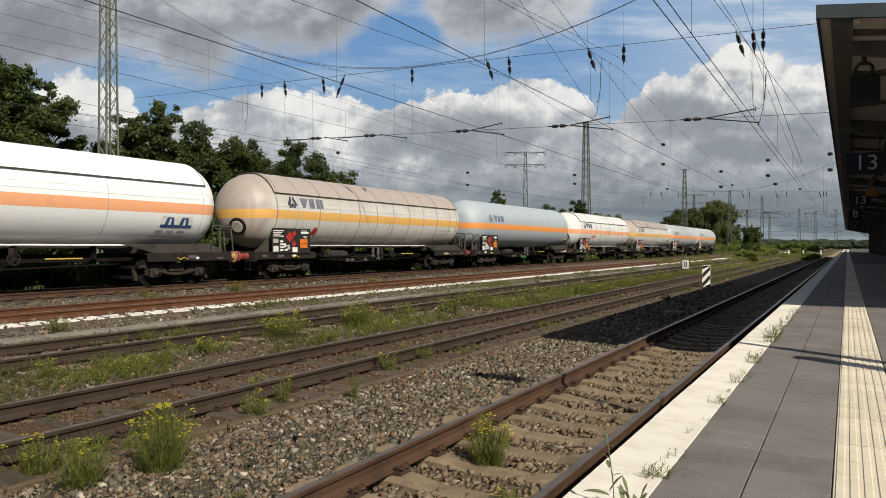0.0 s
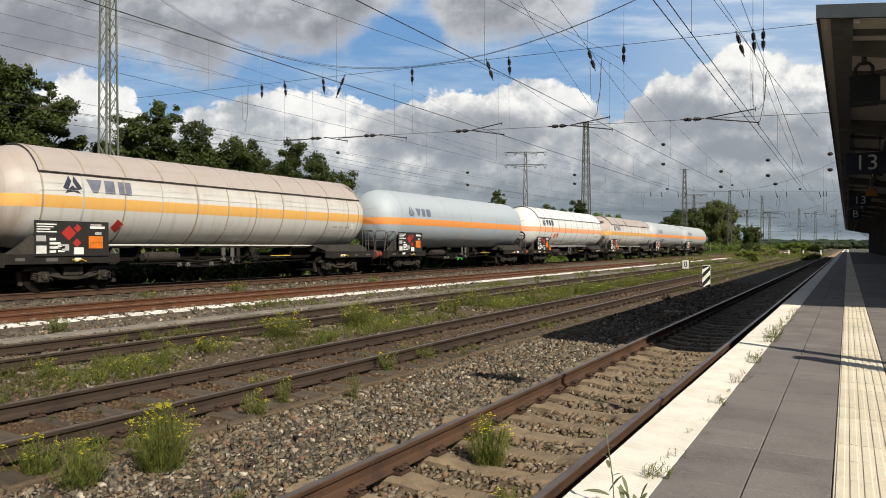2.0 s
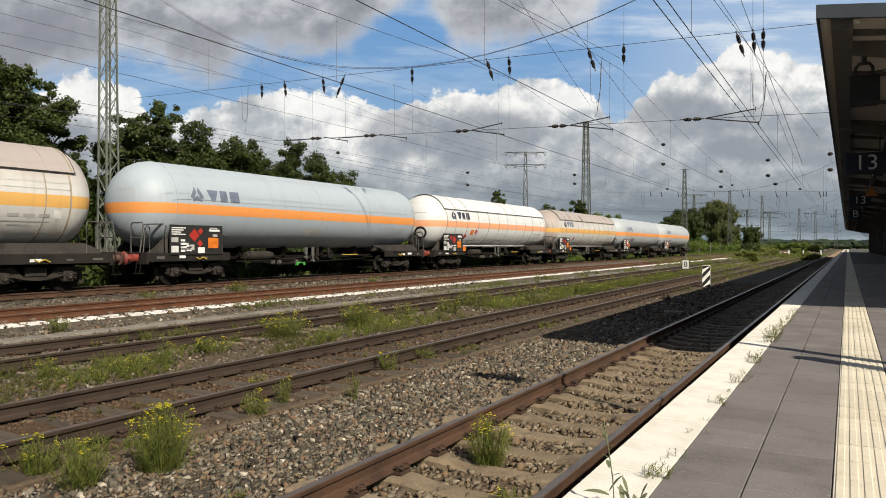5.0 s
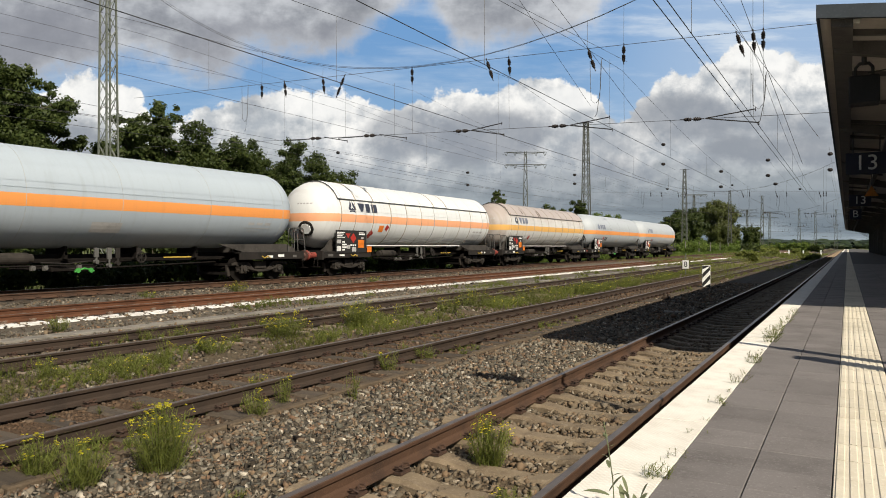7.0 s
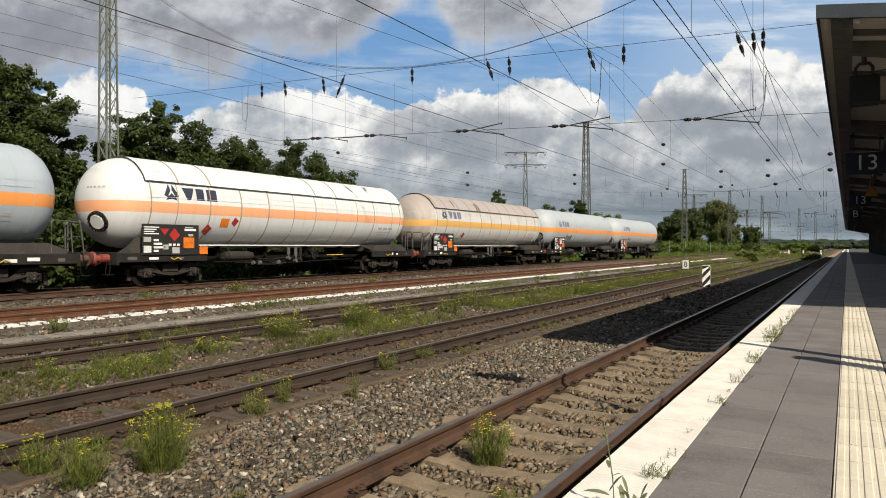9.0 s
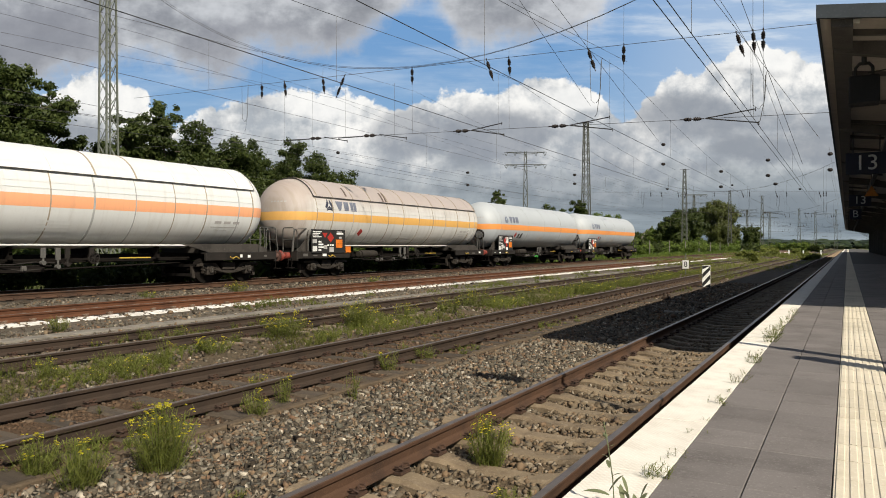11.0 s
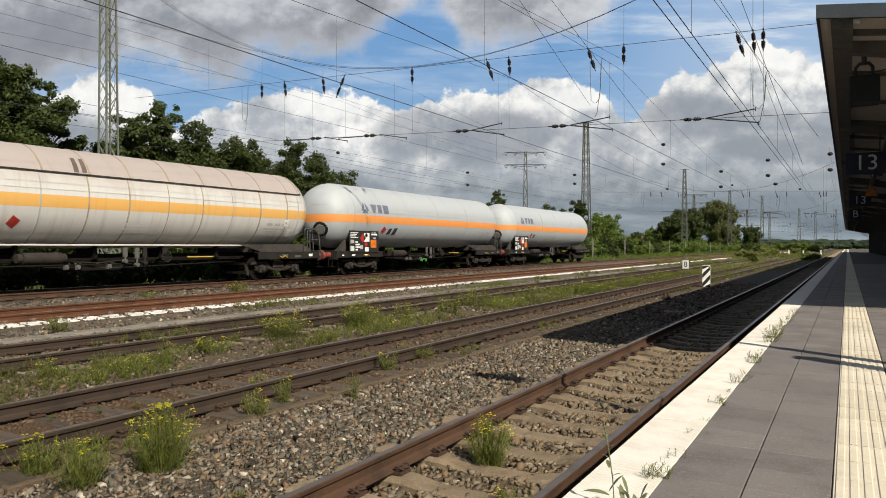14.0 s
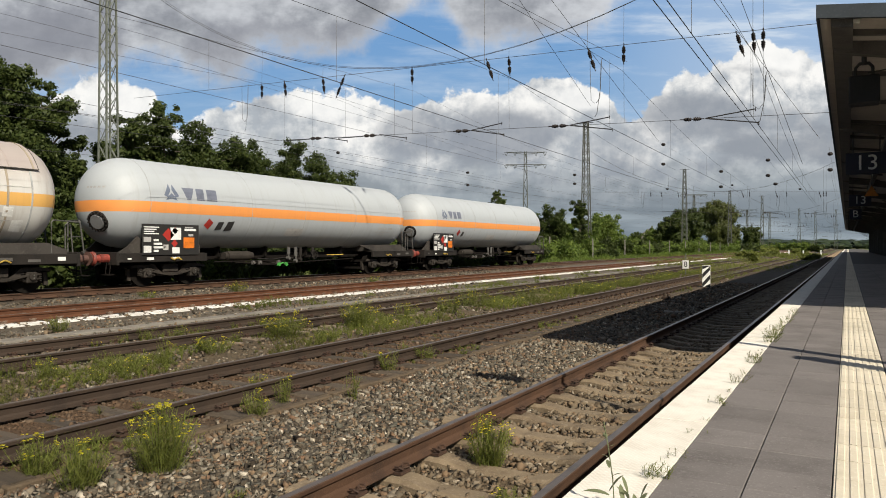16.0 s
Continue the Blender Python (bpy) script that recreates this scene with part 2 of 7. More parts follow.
def stone_material():
    m, nt, b = nodes_of("ballast_stones")
    rnd = nd(nt, "NewGeometry").outputs["Random Per Island"]
    cr = nd(nt, "ValToRGB")
    cr.color_ramp.interpolation = "LINEAR"
    stops = [(0.0, (0.032, 0.024, 0.016)), (0.16, (0.075, 0.060, 0.042)), (0.34, (0.128, 0.108, 0.080)), (0.48, (0.095, 0.092, 0.072)), (0.60, (0.165, 0.098, 0.058)), (0.72, (0.190, 0.138, 0.086)), (0.87, (0.190, 0.168, 0.132)), (0.97, (0.27, 0.23, 0.175)), (1.0, (0.52, 0.46, 0.37))]
    while len(cr.color_ramp.elements) < len(stops):
        cr.color_ramp.elements.new(0.5)
    for e, (p, c) in zip(cr.color_ramp.elements, stops):
        e.position, e.color = p, (*c, 1)
    put(nt, rnd, cr.inputs[0])
    co = nd(nt, "TexCoord").outputs["Object"]
    sep = nd(nt, "SeparateXYZ")
    put(nt, co, sep.inputs[0])
    # brake dust browns the stones along the second and first track
    wob = mth(nt, "MULTIPLY_ADD", noise_of(nt, co, 1.2), 1.6, -0.8)
    xx = mth(nt, "ADD", sep.outputs[0], wob)
    near2 = mth(nt, "SUBTRACT", 1.0, ramp(nt, mth(nt, "ABSOLUTE", mth(nt, "ADD", xx, 7.0)), 0.7, 1.7))
    near1 = mth(nt, "SUBTRACT", 1.0, ramp(nt, mth(nt, "ABSOLUTE", mth(nt, "ADD", xx, 2.4)), 0.5, 1.4))
    c = mixc(nt, mth(nt, "MULTIPLY", near2, 0.8), cr.outputs[0], (0.095, 0.055, 0.030))
    c = mixc(nt, mth(nt, "MULTIPLY", near1, 0.42), c, (0.185, 0.132, 0.078))
    fine = noise_of(nt, co, 70, 4)
    c = mixc(nt, mth(nt, "MULTIPLY", ramp(nt, fine, 0.5, 0.8), 0.5), c, (0.05, 0.042, 0.034))
    put(nt, c, b.inputs["Base Color"])
    b.inputs["Roughness"].default_value = 0.88
    b.inputs["Specular IOR Level"].default_value = 0.3
    return m


def ground_material():
    """Brown fines and grit between the tracks, grass and scrub soil beyond them."""
    m, nt, b = nodes_of("trackside_ground")
    co = nd(nt, "TexCoord").outputs["Object"]
    sep = nd(nt, "SeparateXYZ")
    put(nt, co, sep.inputs[0])
    grit, broad, mid = noise_of(nt, co, 26, 5, 0.7), noise_of(nt, co, 0.7, 4), noise_of(nt, co, 4, 4)
    vor = nd(nt, "TexVoronoi", Scale=17.0)
    put(nt, co, vor.inputs["Vector"])
    c = mixc(nt, ramp(nt, broad, 0.35, 0.65), (0.088, 0.068, 0.048), (0.070, 0.050, 0.033))
    c = mixc(nt, mth(nt, "MULTIPLY", ramp(nt, grit, 0.45, 0.75), 0.6), c, (0.14, 0.122, 0.10))
    c = mixc(nt, mth(nt, "MULTIPLY", ramp(nt, mid, 0.5, 0.7), 0.4), c, (0.052, 0.038, 0.027))
    wob = mth(nt, "MULTIPLY_ADD", noise_of(nt, co, 0.9), 1.4, -0.7)
    xx = mth(nt, "ADD", sep.outputs[0], wob)
    # The -4.9 band is darkened: shade between its stones is put into the colour.
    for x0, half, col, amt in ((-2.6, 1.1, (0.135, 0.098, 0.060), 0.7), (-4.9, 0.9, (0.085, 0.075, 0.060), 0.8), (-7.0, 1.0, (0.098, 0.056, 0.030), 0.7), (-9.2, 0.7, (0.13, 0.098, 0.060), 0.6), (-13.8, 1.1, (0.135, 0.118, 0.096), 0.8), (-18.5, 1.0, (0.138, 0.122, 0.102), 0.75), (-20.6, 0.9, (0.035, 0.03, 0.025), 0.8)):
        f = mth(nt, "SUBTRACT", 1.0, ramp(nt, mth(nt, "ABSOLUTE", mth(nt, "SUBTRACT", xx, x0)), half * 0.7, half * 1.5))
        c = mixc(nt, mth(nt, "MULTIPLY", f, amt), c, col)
    green = mixc(nt, ramp(nt, broad, 0.4, 0.6), (0.07, 0.095, 0.028), (0.12, 0.13, 0.045))
    c = mixc(nt, ramp(nt, mth(nt, "MULTIPLY", xx, -1), 22.5, 25.0), c, green)
    c = mixc(nt, ramp(nt, xx, 6, 9), c, green)
    far = ramp(nt, sep.outputs[1], 70, 160)
    c = mixc(nt, mth(nt, "MULTIPLY", far, ramp(nt, noise_of(nt, co, 0.25), 0.45, 0.6)), c, green)
    put(nt, c, b.inputs["Base Color"])
    b.inputs["Roughness"].default_value = 0.95
    b.inputs["Specular IOR Level"].default_value = 0.2
    bp = nd(nt, "Bump", Strength=0.8, Distance=0.05)
    put(nt, mth(nt, "ADD", mth(nt, "MULTIPLY", vor.outputs["Distance"], 0.7), grit), bp.inputs["Height"])
    put(nt, bp.outputs[0], b.inputs["Normal"])
    return m


STONE = stone_material()
GROUND = ground_material()


def tank_paint(name, base, top, grime, top_amt=0.5, streak=0.35, end_dust=0.0):
    """Gloss paint blended to a top colour at the crown (road film on the dusty tanks), rain streaks down the flanks and
    a dirty belly line.
    """
    m, nt, b = nodes_of(name)
    co = nd(nt, "TexCoord").outputs["Object"]
    sep = nd(nt, "SeparateXYZ")
    put(nt, co, sep.inputs[0])
    rnd = nd(nt, "ObjectInfo").outputs["Random"]
    shift = nd(nt, "VectorMath")
    put(nt, co, shift.inputs[0])
    cb = nd(nt, "CombineXYZ")
    put(nt, mth(nt, "MULTIPLY", rnd, 40), cb.inputs[1])
    put(nt, cb.outputs[0], shift.inputs[1])
    pv = shift.outputs[0]
    st = noise_of(nt, pv, 2.6, 5, 0.65, (0.25, 1.6, 0.16))
    patch = noise_of(nt, pv, 0.9, 4, 0.6)
    fine = noise_of(nt, pv, 14, 4, 0.6)
    c = mixc(nt, mth(nt, "MULTIPLY", ramp(nt, st, 0.48, 0.75), streak), base, grime)
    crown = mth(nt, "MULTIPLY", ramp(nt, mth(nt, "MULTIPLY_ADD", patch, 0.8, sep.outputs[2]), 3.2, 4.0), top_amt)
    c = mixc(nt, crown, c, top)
    if end_dust:
        # brake dust blown on to the leading end, with a brown run below it
        ahead = mth(nt, "MULTIPLY_ADD", patch, 0.9, mth(nt, "MULTIPLY", sep.outputs[1], -1))
        c = mixc(nt, mth(nt, "MULTIPLY", ramp(nt, ahead, 7.75, 8.35), end_dust), c, top)
        c = mixc(nt, mth(nt, "MULTIPLY", mth(nt, "MULTIPLY", ramp(nt, ahead, 7.9, 8.5), ramp(nt, st, 0.45, 0.65)), end_dust * 0.6), c, grime)
    c = mixc(nt, mth(nt, "MULTIPLY", ramp(nt, fine, 0.5, 0.8), 0.12), c, grime)
    put(nt, c, b.inputs["Base Color"])
    put(nt, mth(nt, "MULTIPLY_ADD", patch, 0.25, 0.42), b.inputs["Roughness"])
    return m


def plain(name, c, rough=0.55, metal=0.0):
    return surface(name, c, tuple(v * 0.7 for v in c), tuple(min(1, v * 1.2) for v in c), 25, 2, rough, metal, 0.05)
# ---------------------------------------------------------------- sky and cloud, far behind everything
def sky_backdrop():
    m = bpy.data.materials.new("cloudy_sky")
    m.use_nodes = True
    nt = m.node_tree
    nt.nodes.clear()
    co = nd(nt, "TexCoord").outputs["Object"]
    sep = nd(nt, "SeparateXYZ")
    put(nt, co, sep.inputs[0])
    depth = mth(nt, "MULTIPLY", sep.outputs[2], -1)
    # flat sky chart: s to the right, h upwards, both as tangents from the middle of the view
    s, h = mth(nt, "DIVIDE", sep.outputs[0], depth), mth(nt, "DIVIDE", sep.outputs[1], depth)
    chart = nd(nt, "CombineXYZ")
    put(nt, s, chart.inputs[0])
    put(nt, h, chart.inputs[1])
    p = chart.outputs[0]

    def curve(pts):
        n = nd(nt, "FloatCurve")
        c = n.mapping.curves[0]
        while len(c.points) < len(pts):
            c.points.new(0.5, 0.5)
        for q, (a, b) in zip(c.points, pts):
            q.location = ((a + 0.8) / 1.6, b)
        n.mapping.update()
        put(nt, mth(nt, "MULTIPLY_ADD", s, 1 / 1.6, 0.5, clamp=True), n.inputs["Value"])
        return n.outputs[0]

    def fbm(scale, detail=6, rough=0.58, stretch=None):
        return noise_of(nt, p, scale, detail, rough, stretch)

    lump = mth(nt, "ADD", mth(nt, "MULTIPLY_ADD", fbm(10, 7, 0.6), 0.10, -0.05), mth(nt, "MULTIPLY_ADD", fbm(34, 5, 0.6), 0.032, -0.016))
    blue = mixc(nt, ramp(nt, h, 0.0, 0.36), (0.31, 0.49, 0.68), (0.125, 0.315, 0.63))
    veil = ramp(nt, fbm(5, 6, 0.6, (1, 5.5, 1)), 0.42, 0.72)
    veil = mth(nt, "MULTIPLY", mth(nt, "MULTIPLY_ADD", ramp(nt, s, 0.15, 0.40), 0.45, veil, clamp=True), mth(nt, "MULTIPLY_ADD", ramp(nt, s, 0.05, 0.45), 0.55, 0.45))

    def mass(cx, cy, rx, ry, frayed=0.9):
        """A soft ragged oval on the chart."""
        a, b = mth(nt, "DIVIDE", mth(nt, "SUBTRACT", s, cx), rx), mth(nt, "DIVIDE", mth(nt, "SUBTRACT", h, cy), ry)
        d = mth(nt, "SQRT", mth(nt, "ADD", mth(nt, "MULTIPLY", a, a), mth(nt, "MULTIPLY", b, b)))
        d = mth(nt, "ADD", d, mth(nt, "MULTIPLY_ADD", fbm(11, 6, 0.62), frayed * 2, -frayed))
        return mth(nt, "SUBTRACT", 1.0, ramp(nt, d, 0.55, 1.25))
    c = mixc(nt, veil, blue, (0.56, 0.67, 0.82))

    # high grey sheet: it hangs from the top of the view down to this line
    low = curve([(-0.8, 0.20), (-0.62, 0.20), (-0.50, 0.235), (-0.42, 0.27), (-0.30, 0.255), (-0.20, 0.27), (-0.13, 0.275), (-0.07, 0.31), (-0.01, 0.345), (0.04, 0.275), (0.10, 0.285), (0.16, 0.305), (0.22, 0.32), (0.28, 0.37), (0.36, 0.42), (0.8, 0.45)])
    g = mth(nt, "SUBTRACT", mth(nt, "ADD", h, mth(nt, "MULTIPLY_ADD", fbm(7, 7, 0.62), 0.18, -0.09)), low)
    sheet = ramp(nt, g, -0.012, 0.035)
    tone = ramp(nt, mth(nt, "ADD", mth(nt, "MULTIPLY", fbm(6, 6, 0.6, (1, 1.6, 1)), 0.8), mth(nt, "MULTIPLY", fbm(22, 5, 0.6), 0.2)), 0.40, 0.62)
    grey = mixc(nt, tone, (0.235, 0.25, 0.29), (0.60, 0.62, 0.66))
    for cx, cy, rx, ry, amt in ((-0.57, 0.29, 0.13, 0.07, 0.75), (-0.25, 0.29, 0.14, 0.042, 0.8), (-0.13, 0.30, 0.05, 0.04, 0.7), (0.10, 0.31, 0.12, 0.025, 0.45)):
        grey = mixc(nt, mth(nt, "MULTIPLY", mass(cx, cy, rx, ry), amt), grey, (0.235, 0.245, 0.29))
    rim = mth(nt, "SUBTRACT", 1.0, ramp(nt, g, 0.0, 0.06))
    grey = mixc(nt, mth(nt, "MULTIPLY", rim, 0.5), grey, (0.72, 0.74, 0.78))
    c = mixc(nt, mth(nt, "MULTIPLY", sheet, 0.95), c, grey)

    # cumulus bank: its crest line, lumpy and crisp, bright above and grey below
    crest = curve([(-0.8, 0.22), (-0.55, 0.23), (-0.505, 0.255), (-0.46, 0.245), (-0.42, 0.215), (-0.385, 0.185), (-0.34, 0.20), (-0.25, 0.215), (-0.185, 0.235), (-0.14, 0.225), (-0.06, 0.205), (-0.02, 0.215), (0.05, 0.235), (0.085, 0.22), (0.14, 0.24), (0.19, 0.245), (0.235, 0.225), (0.265, 0.195), (0.30, 0.215), (0.335, 0.245), (0.37, 0.265), (0.42, 0.285), (0.455, 0.295), (0.52, 0.28), (0.8, 0.28)])
    e = mth(nt, "SUBTRACT", mth(nt, "ADD", crest, lump), h)
    body = ramp(nt, e, -0.002, 0.006)
    billow = mth(nt, "ADD", mth(nt, "MULTIPLY", fbm(9, 7, 0.62), 0.62), mth(nt, "MULTIPLY", fbm(26, 6, 0.62), 0.38))
    shade = ramp(nt, mth(nt, "ADD", mth(nt, "MULTIPLY", e, 2.6), mth(nt, "MULTIPLY_ADD", billow, 2.4, -1.2)), -0.14, 0.31)
    # relief of the heads: lit from above, grey in their folds
    shifted = nd(nt, "VectorMath")
    put(nt, p, shifted.inputs[0])
    shifted.inputs[1].default_value = (-0.006, 0.013, 0)
    fold = mth(nt, "ADD", mth(nt, "MULTIPLY", mth(nt, "SUBTRACT", noise_of(nt, shifted.outputs[0], 15, 6, 0.6), fbm(15, 6, 0.6)), 1.9), mth(nt, "MULTIPLY", mth(nt, "SUBTRACT", noise_of(nt, shifted.outputs[0], 40, 5, 0.6), fbm(40, 5, 0.6)), 0.8))
    shade = mth(nt, "ADD", mth(nt, "MULTIPLY", shade, 0.85), mth(nt, "ADD", fold, 0.03), clamp=True)
    lit = mixc(nt, shade, (0.96, 0.955, 0.94), (0.415, 0.46, 0.52))
    belly = ramp(nt, mth(nt, "ADD", mth(nt, "MULTIPLY", fbm(4.2, 5, 0.55, (1, 2.6, 1)), 1.0), mth(nt, "MULTIPLY", e, 0.7)), 0.53, 0.70)
    lit = mixc(nt, mth(nt, "MULTIPLY", belly, 0.85), lit, (0.25, 0.285, 0.345))
    for cx, cy, rx, ry, amt in ((0.365, 0.185, 0.095, 0.036, 0.78), (0.30, 0.20, 0.05, 0.02, 0.4), (0.50, 0.185, 0.05, 0.025, 0.5), (0.09, 0.165, 0.10, 0.042, 0.85), (0.24, 0.14, 0.08, 0.03, 0.4), (-0.04, 0.165, 0.06, 0.04, 0.7), (0.45, 0.115, 0.10, 0.02, 0.4), (0.29, 0.09, 0.16, 0.035, 0.6)):
        lit = mixc(nt, mth(nt, "MULTIPLY", mass(cx, cy, rx, ry, 0.7), amt), lit, (0.25, 0.285, 0.35))
    for cx, cy, rx, ry in ((-0.165, 0.215, 0.075, 0.03), (0.475, 0.275, 0.05, 0.02), (0.20, 0.215, 0.05, 0.018), (-0.47, 0.215, 0.05, 0.03)):
        lit = mixc(nt, mth(nt, "MULTIPLY", mass(cx, cy, rx, ry, 0.6), 0.75), lit, (0.97, 0.97, 0.96))
    # second row of heads in front
    crest2 = mth(nt, "MULTIPLY_ADD", fbm(3.2, 5, 0.55), 0.22, 0.015)
    e2 = mth(nt, "SUBTRACT", mth(nt, "ADD", crest2, lump), h)
    lit2 = mixc(nt, ramp(nt, mth(nt, "ADD", mth(nt, "MULTIPLY", e2, 5), mth(nt, "MULTIPLY_ADD", billow, 1.4, -0.7)), -0.02, 0.22), (0.57, 0.605, 0.64), (0.29, 0.33, 0.375))
    lit = mixc(nt, mth(nt, "MULTIPLY", ramp(nt, e2, -0.006, 0.02), 0.8), lit, lit2)
    c = mixc(nt, body, c, lit)
    c = mixc(nt, 0.05, c, (0.85, 0.74, 0.42))
    # haze and flat layers towards the horizon
    low_layer = mixc(nt, ramp(nt, fbm(5, 5, 0.55, (0.5, 5, 1)), 0.42, 0.6), (0.165, 0.21, 0.25), (0.34, 0.40, 0.44))
    c = mixc(nt, mth(nt, "MULTIPLY", mth(nt, "SUBTRACT", 1.0, ramp(nt, h, 0.01, 0.15)), 0.92), c, low_layer)
    em = nd(nt, "Emission", Strength=0.81)
    put(nt, c, em.inputs[0])
    out = nd(nt, "OutputMaterial")
    put(nt, em.outputs[0], out.inputs[0])
    # a bowl segment 3.2 km out
    bm = bmesh.new()
    rows = []
    for j in range(25):
        el = radians(-4 + 2.2 * j)
        rows.append([bm.verts.new((3200 * math.cos(el) * math.sin(a), 3200 * math.sin(el), -3200 * math.cos(el) * math.cos(a))) for a in (radians(-56 + 4 * i) for i in range(29))])
    for a, b in zip(rows, rows[1:]):
        for i in range(28):
            bm.faces.new((a[i], a[i + 1], b[i + 1], b[i]))
    ob = part("sky_backdrop", bm, m, None)
    return tagged(ob, "drifting white and grey cumulus clouds on blue sky", "sky", kind="structure")


SKY = sky_backdrop()

# ---------------------------------------------------------------- ground
PROFILE = [(2500, 6), (400, 2.0), (40, 0.3), (8, 0.2), (5, -0.3), (-0.9, -0.30), (-1.25, -0.29), (-1.7, -0.275), (-3.5, -0.275), (-4.1, -0.25), (-5.2, -0.235), (-6.0, -0.185), (-8.1, -0.165), (-8.9, -0.185), (-10.0, -0.115), (-12.5, -0.10), (-13.4, -0.10), (-14.4, -0.05), (-14.95, 0.0), (-15.3, 0.045), (-17.6, 0.07), (-18.4, 0.03), (-19.2, 0.14), (-19.5, 0.22), (-21.8, 0.23), (-23.0, -0.05), (-27, 0.05), (-40, 0.4), (-120, 1.2), (-600, 3), (-2600, 6)]


def ground_z(x):
    for (x0, z0), (x1, z1) in zip(PROFILE, PROFILE[1:]):
        if x <= x0 and x >= x1:
            return z0 + (z1 - z0) * (x0 - x) / (x0 - x1)
    return 0.0


def build_ground():
    xs = set(x for x, _ in PROFILE)
    x = 4.0
    while x > -26:
        xs.add(round(x, 3))
        x -= 0.3
    xs = sorted(xs)
    ys = [-400, -60, -20] + [-6 + 0.4 * i for i in range(100)] + [36 + 2 * i for i in range(40)] + [130, 170, 230, 320, 450, 700, 1200, 2000, 3400]
    verts = []
    for y in ys:
        for x in xs:
            bumpy = 0.022 * noise.noise((x * 1.3, y * 1.3, 0)) + 0.012 * noise.noise((x * 4, y * 4, 5)) if -24 < x < 0 and -7 < y < 120 else 0
            verts.append((x, y, ground_z(x) + bumpy))
    n = len(xs)
    faces = [(j * n + i, j * n + i + 1, (j + 1) * n + i + 1, (j + 1) * n + i) for j in range(len(ys) - 1) for i in range(n - 1)]
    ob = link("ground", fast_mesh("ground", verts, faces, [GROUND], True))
    return tagged(ob, "brown grit and scrubby soil between the railway tracks", "ground", kind="structure")


build_ground()

# ---------------------------------------------------------------- tracks
RAIL_OUTLINE = [(-0.075, -0.172), (0.075, -0.172), (0.075, -0.162), (0.022, -0.143), (0.0095, -0.120), (0.0095, -0.058), (0.033, -0.040), (0.036, -0.012), (0.032, -0.004), (0.022, 0.0), (-0.022, 0.0), (-0.032, -0.004), (-0.036, -0.012), (-0.033, -0.040), (-0.0095, -0.058), (-0.0095, -0.120), (-0.022, -0.143), (-0.075, -0.162)]


def sleeper_mesh(name, material, length, width, height, dip):
    """A sleeper across the track, lower in the middle when it is cast concrete."""
    bm = bmesh.new()
    stops = [(-length / 2, 0.0), (-0.95, 0.0), (-0.55, 0.0), (-0.3, -dip), (0.3, -dip), (0.55, 0.0), (0.95, 0.0), (length / 2, -0.02 if dip else 0.0)]
    rings = []
    for x, dz in stops:
        w = width * (0.9 if dip and abs(x) < 0.4 else 1.0)
        rings.append([bm.verts.new(c) for c in ((x, -w / 2, -height), (x, -w / 2, dz - 0.03), (x, -w / 2 + 0.035, dz), (x, w / 2 - 0.035, dz), (x, w / 2, dz - 0.03), (x, w / 2, -height))])
    for a, b in zip(rings, rings[1:]):
        for k in range(6):
            bm.faces.new((a[k], a[(k + 1) % 6], b[(k + 1) % 6], b[k]))
    bm.faces.new(rings[0])
    bm.faces.new(rings[-1])
    bmesh.ops.recalc_face_normals(bm, faces=bm.faces)
    me = bpy.data.meshes.new(name)
    bm.to_mesh(me)
    bm.free()
    me.materials.append(material)
    return me


def clip_mesh(nut):
    """Rail fastening: rib plate, clamps and coach screws on both sides of the foot."""
    bm = bmesh.new()
    add_box(bm, -0.15, 0.15, -0.075, 0.075, -0.012, 0.010)
    for s in (-1, 1):
        for y in (-0.042, 0.042):
            loop = [(s * 0.078, y * 0.5, 0.030), (s * 0.085, y * 1.5, 0.048), (s * 0.125, y * 1.7, 0.052), (s * 0.150, y * 1.1, 0.034), (s * 0.128, y * 0.45, 0.030), (s * 0.110, y * 0.4, 0.034)]
            add_path(bm, loop, 0.0095, 5)
        add_rod(bm, (s * 0.118, 0, 0.005), (s * 0.118, 0, 0.060), 0.016, 6)
        add_rod(bm, (s * 0.118, 0, 0.034), (s * 0.118, 0, 0.042), 0.028, 8)
    me = bpy.data.meshes.new("rail_clip")
    bmesh.ops.recalc_face_normals(bm, faces=bm.faces)
    bm.to_mesh(me)
    bm.free()
    me.materials.append(nut)
    return me


CLIP_MESH, CLIP_LIGHT = clip_mesh(CLIP), clip_mesh(CLIP_PALE)


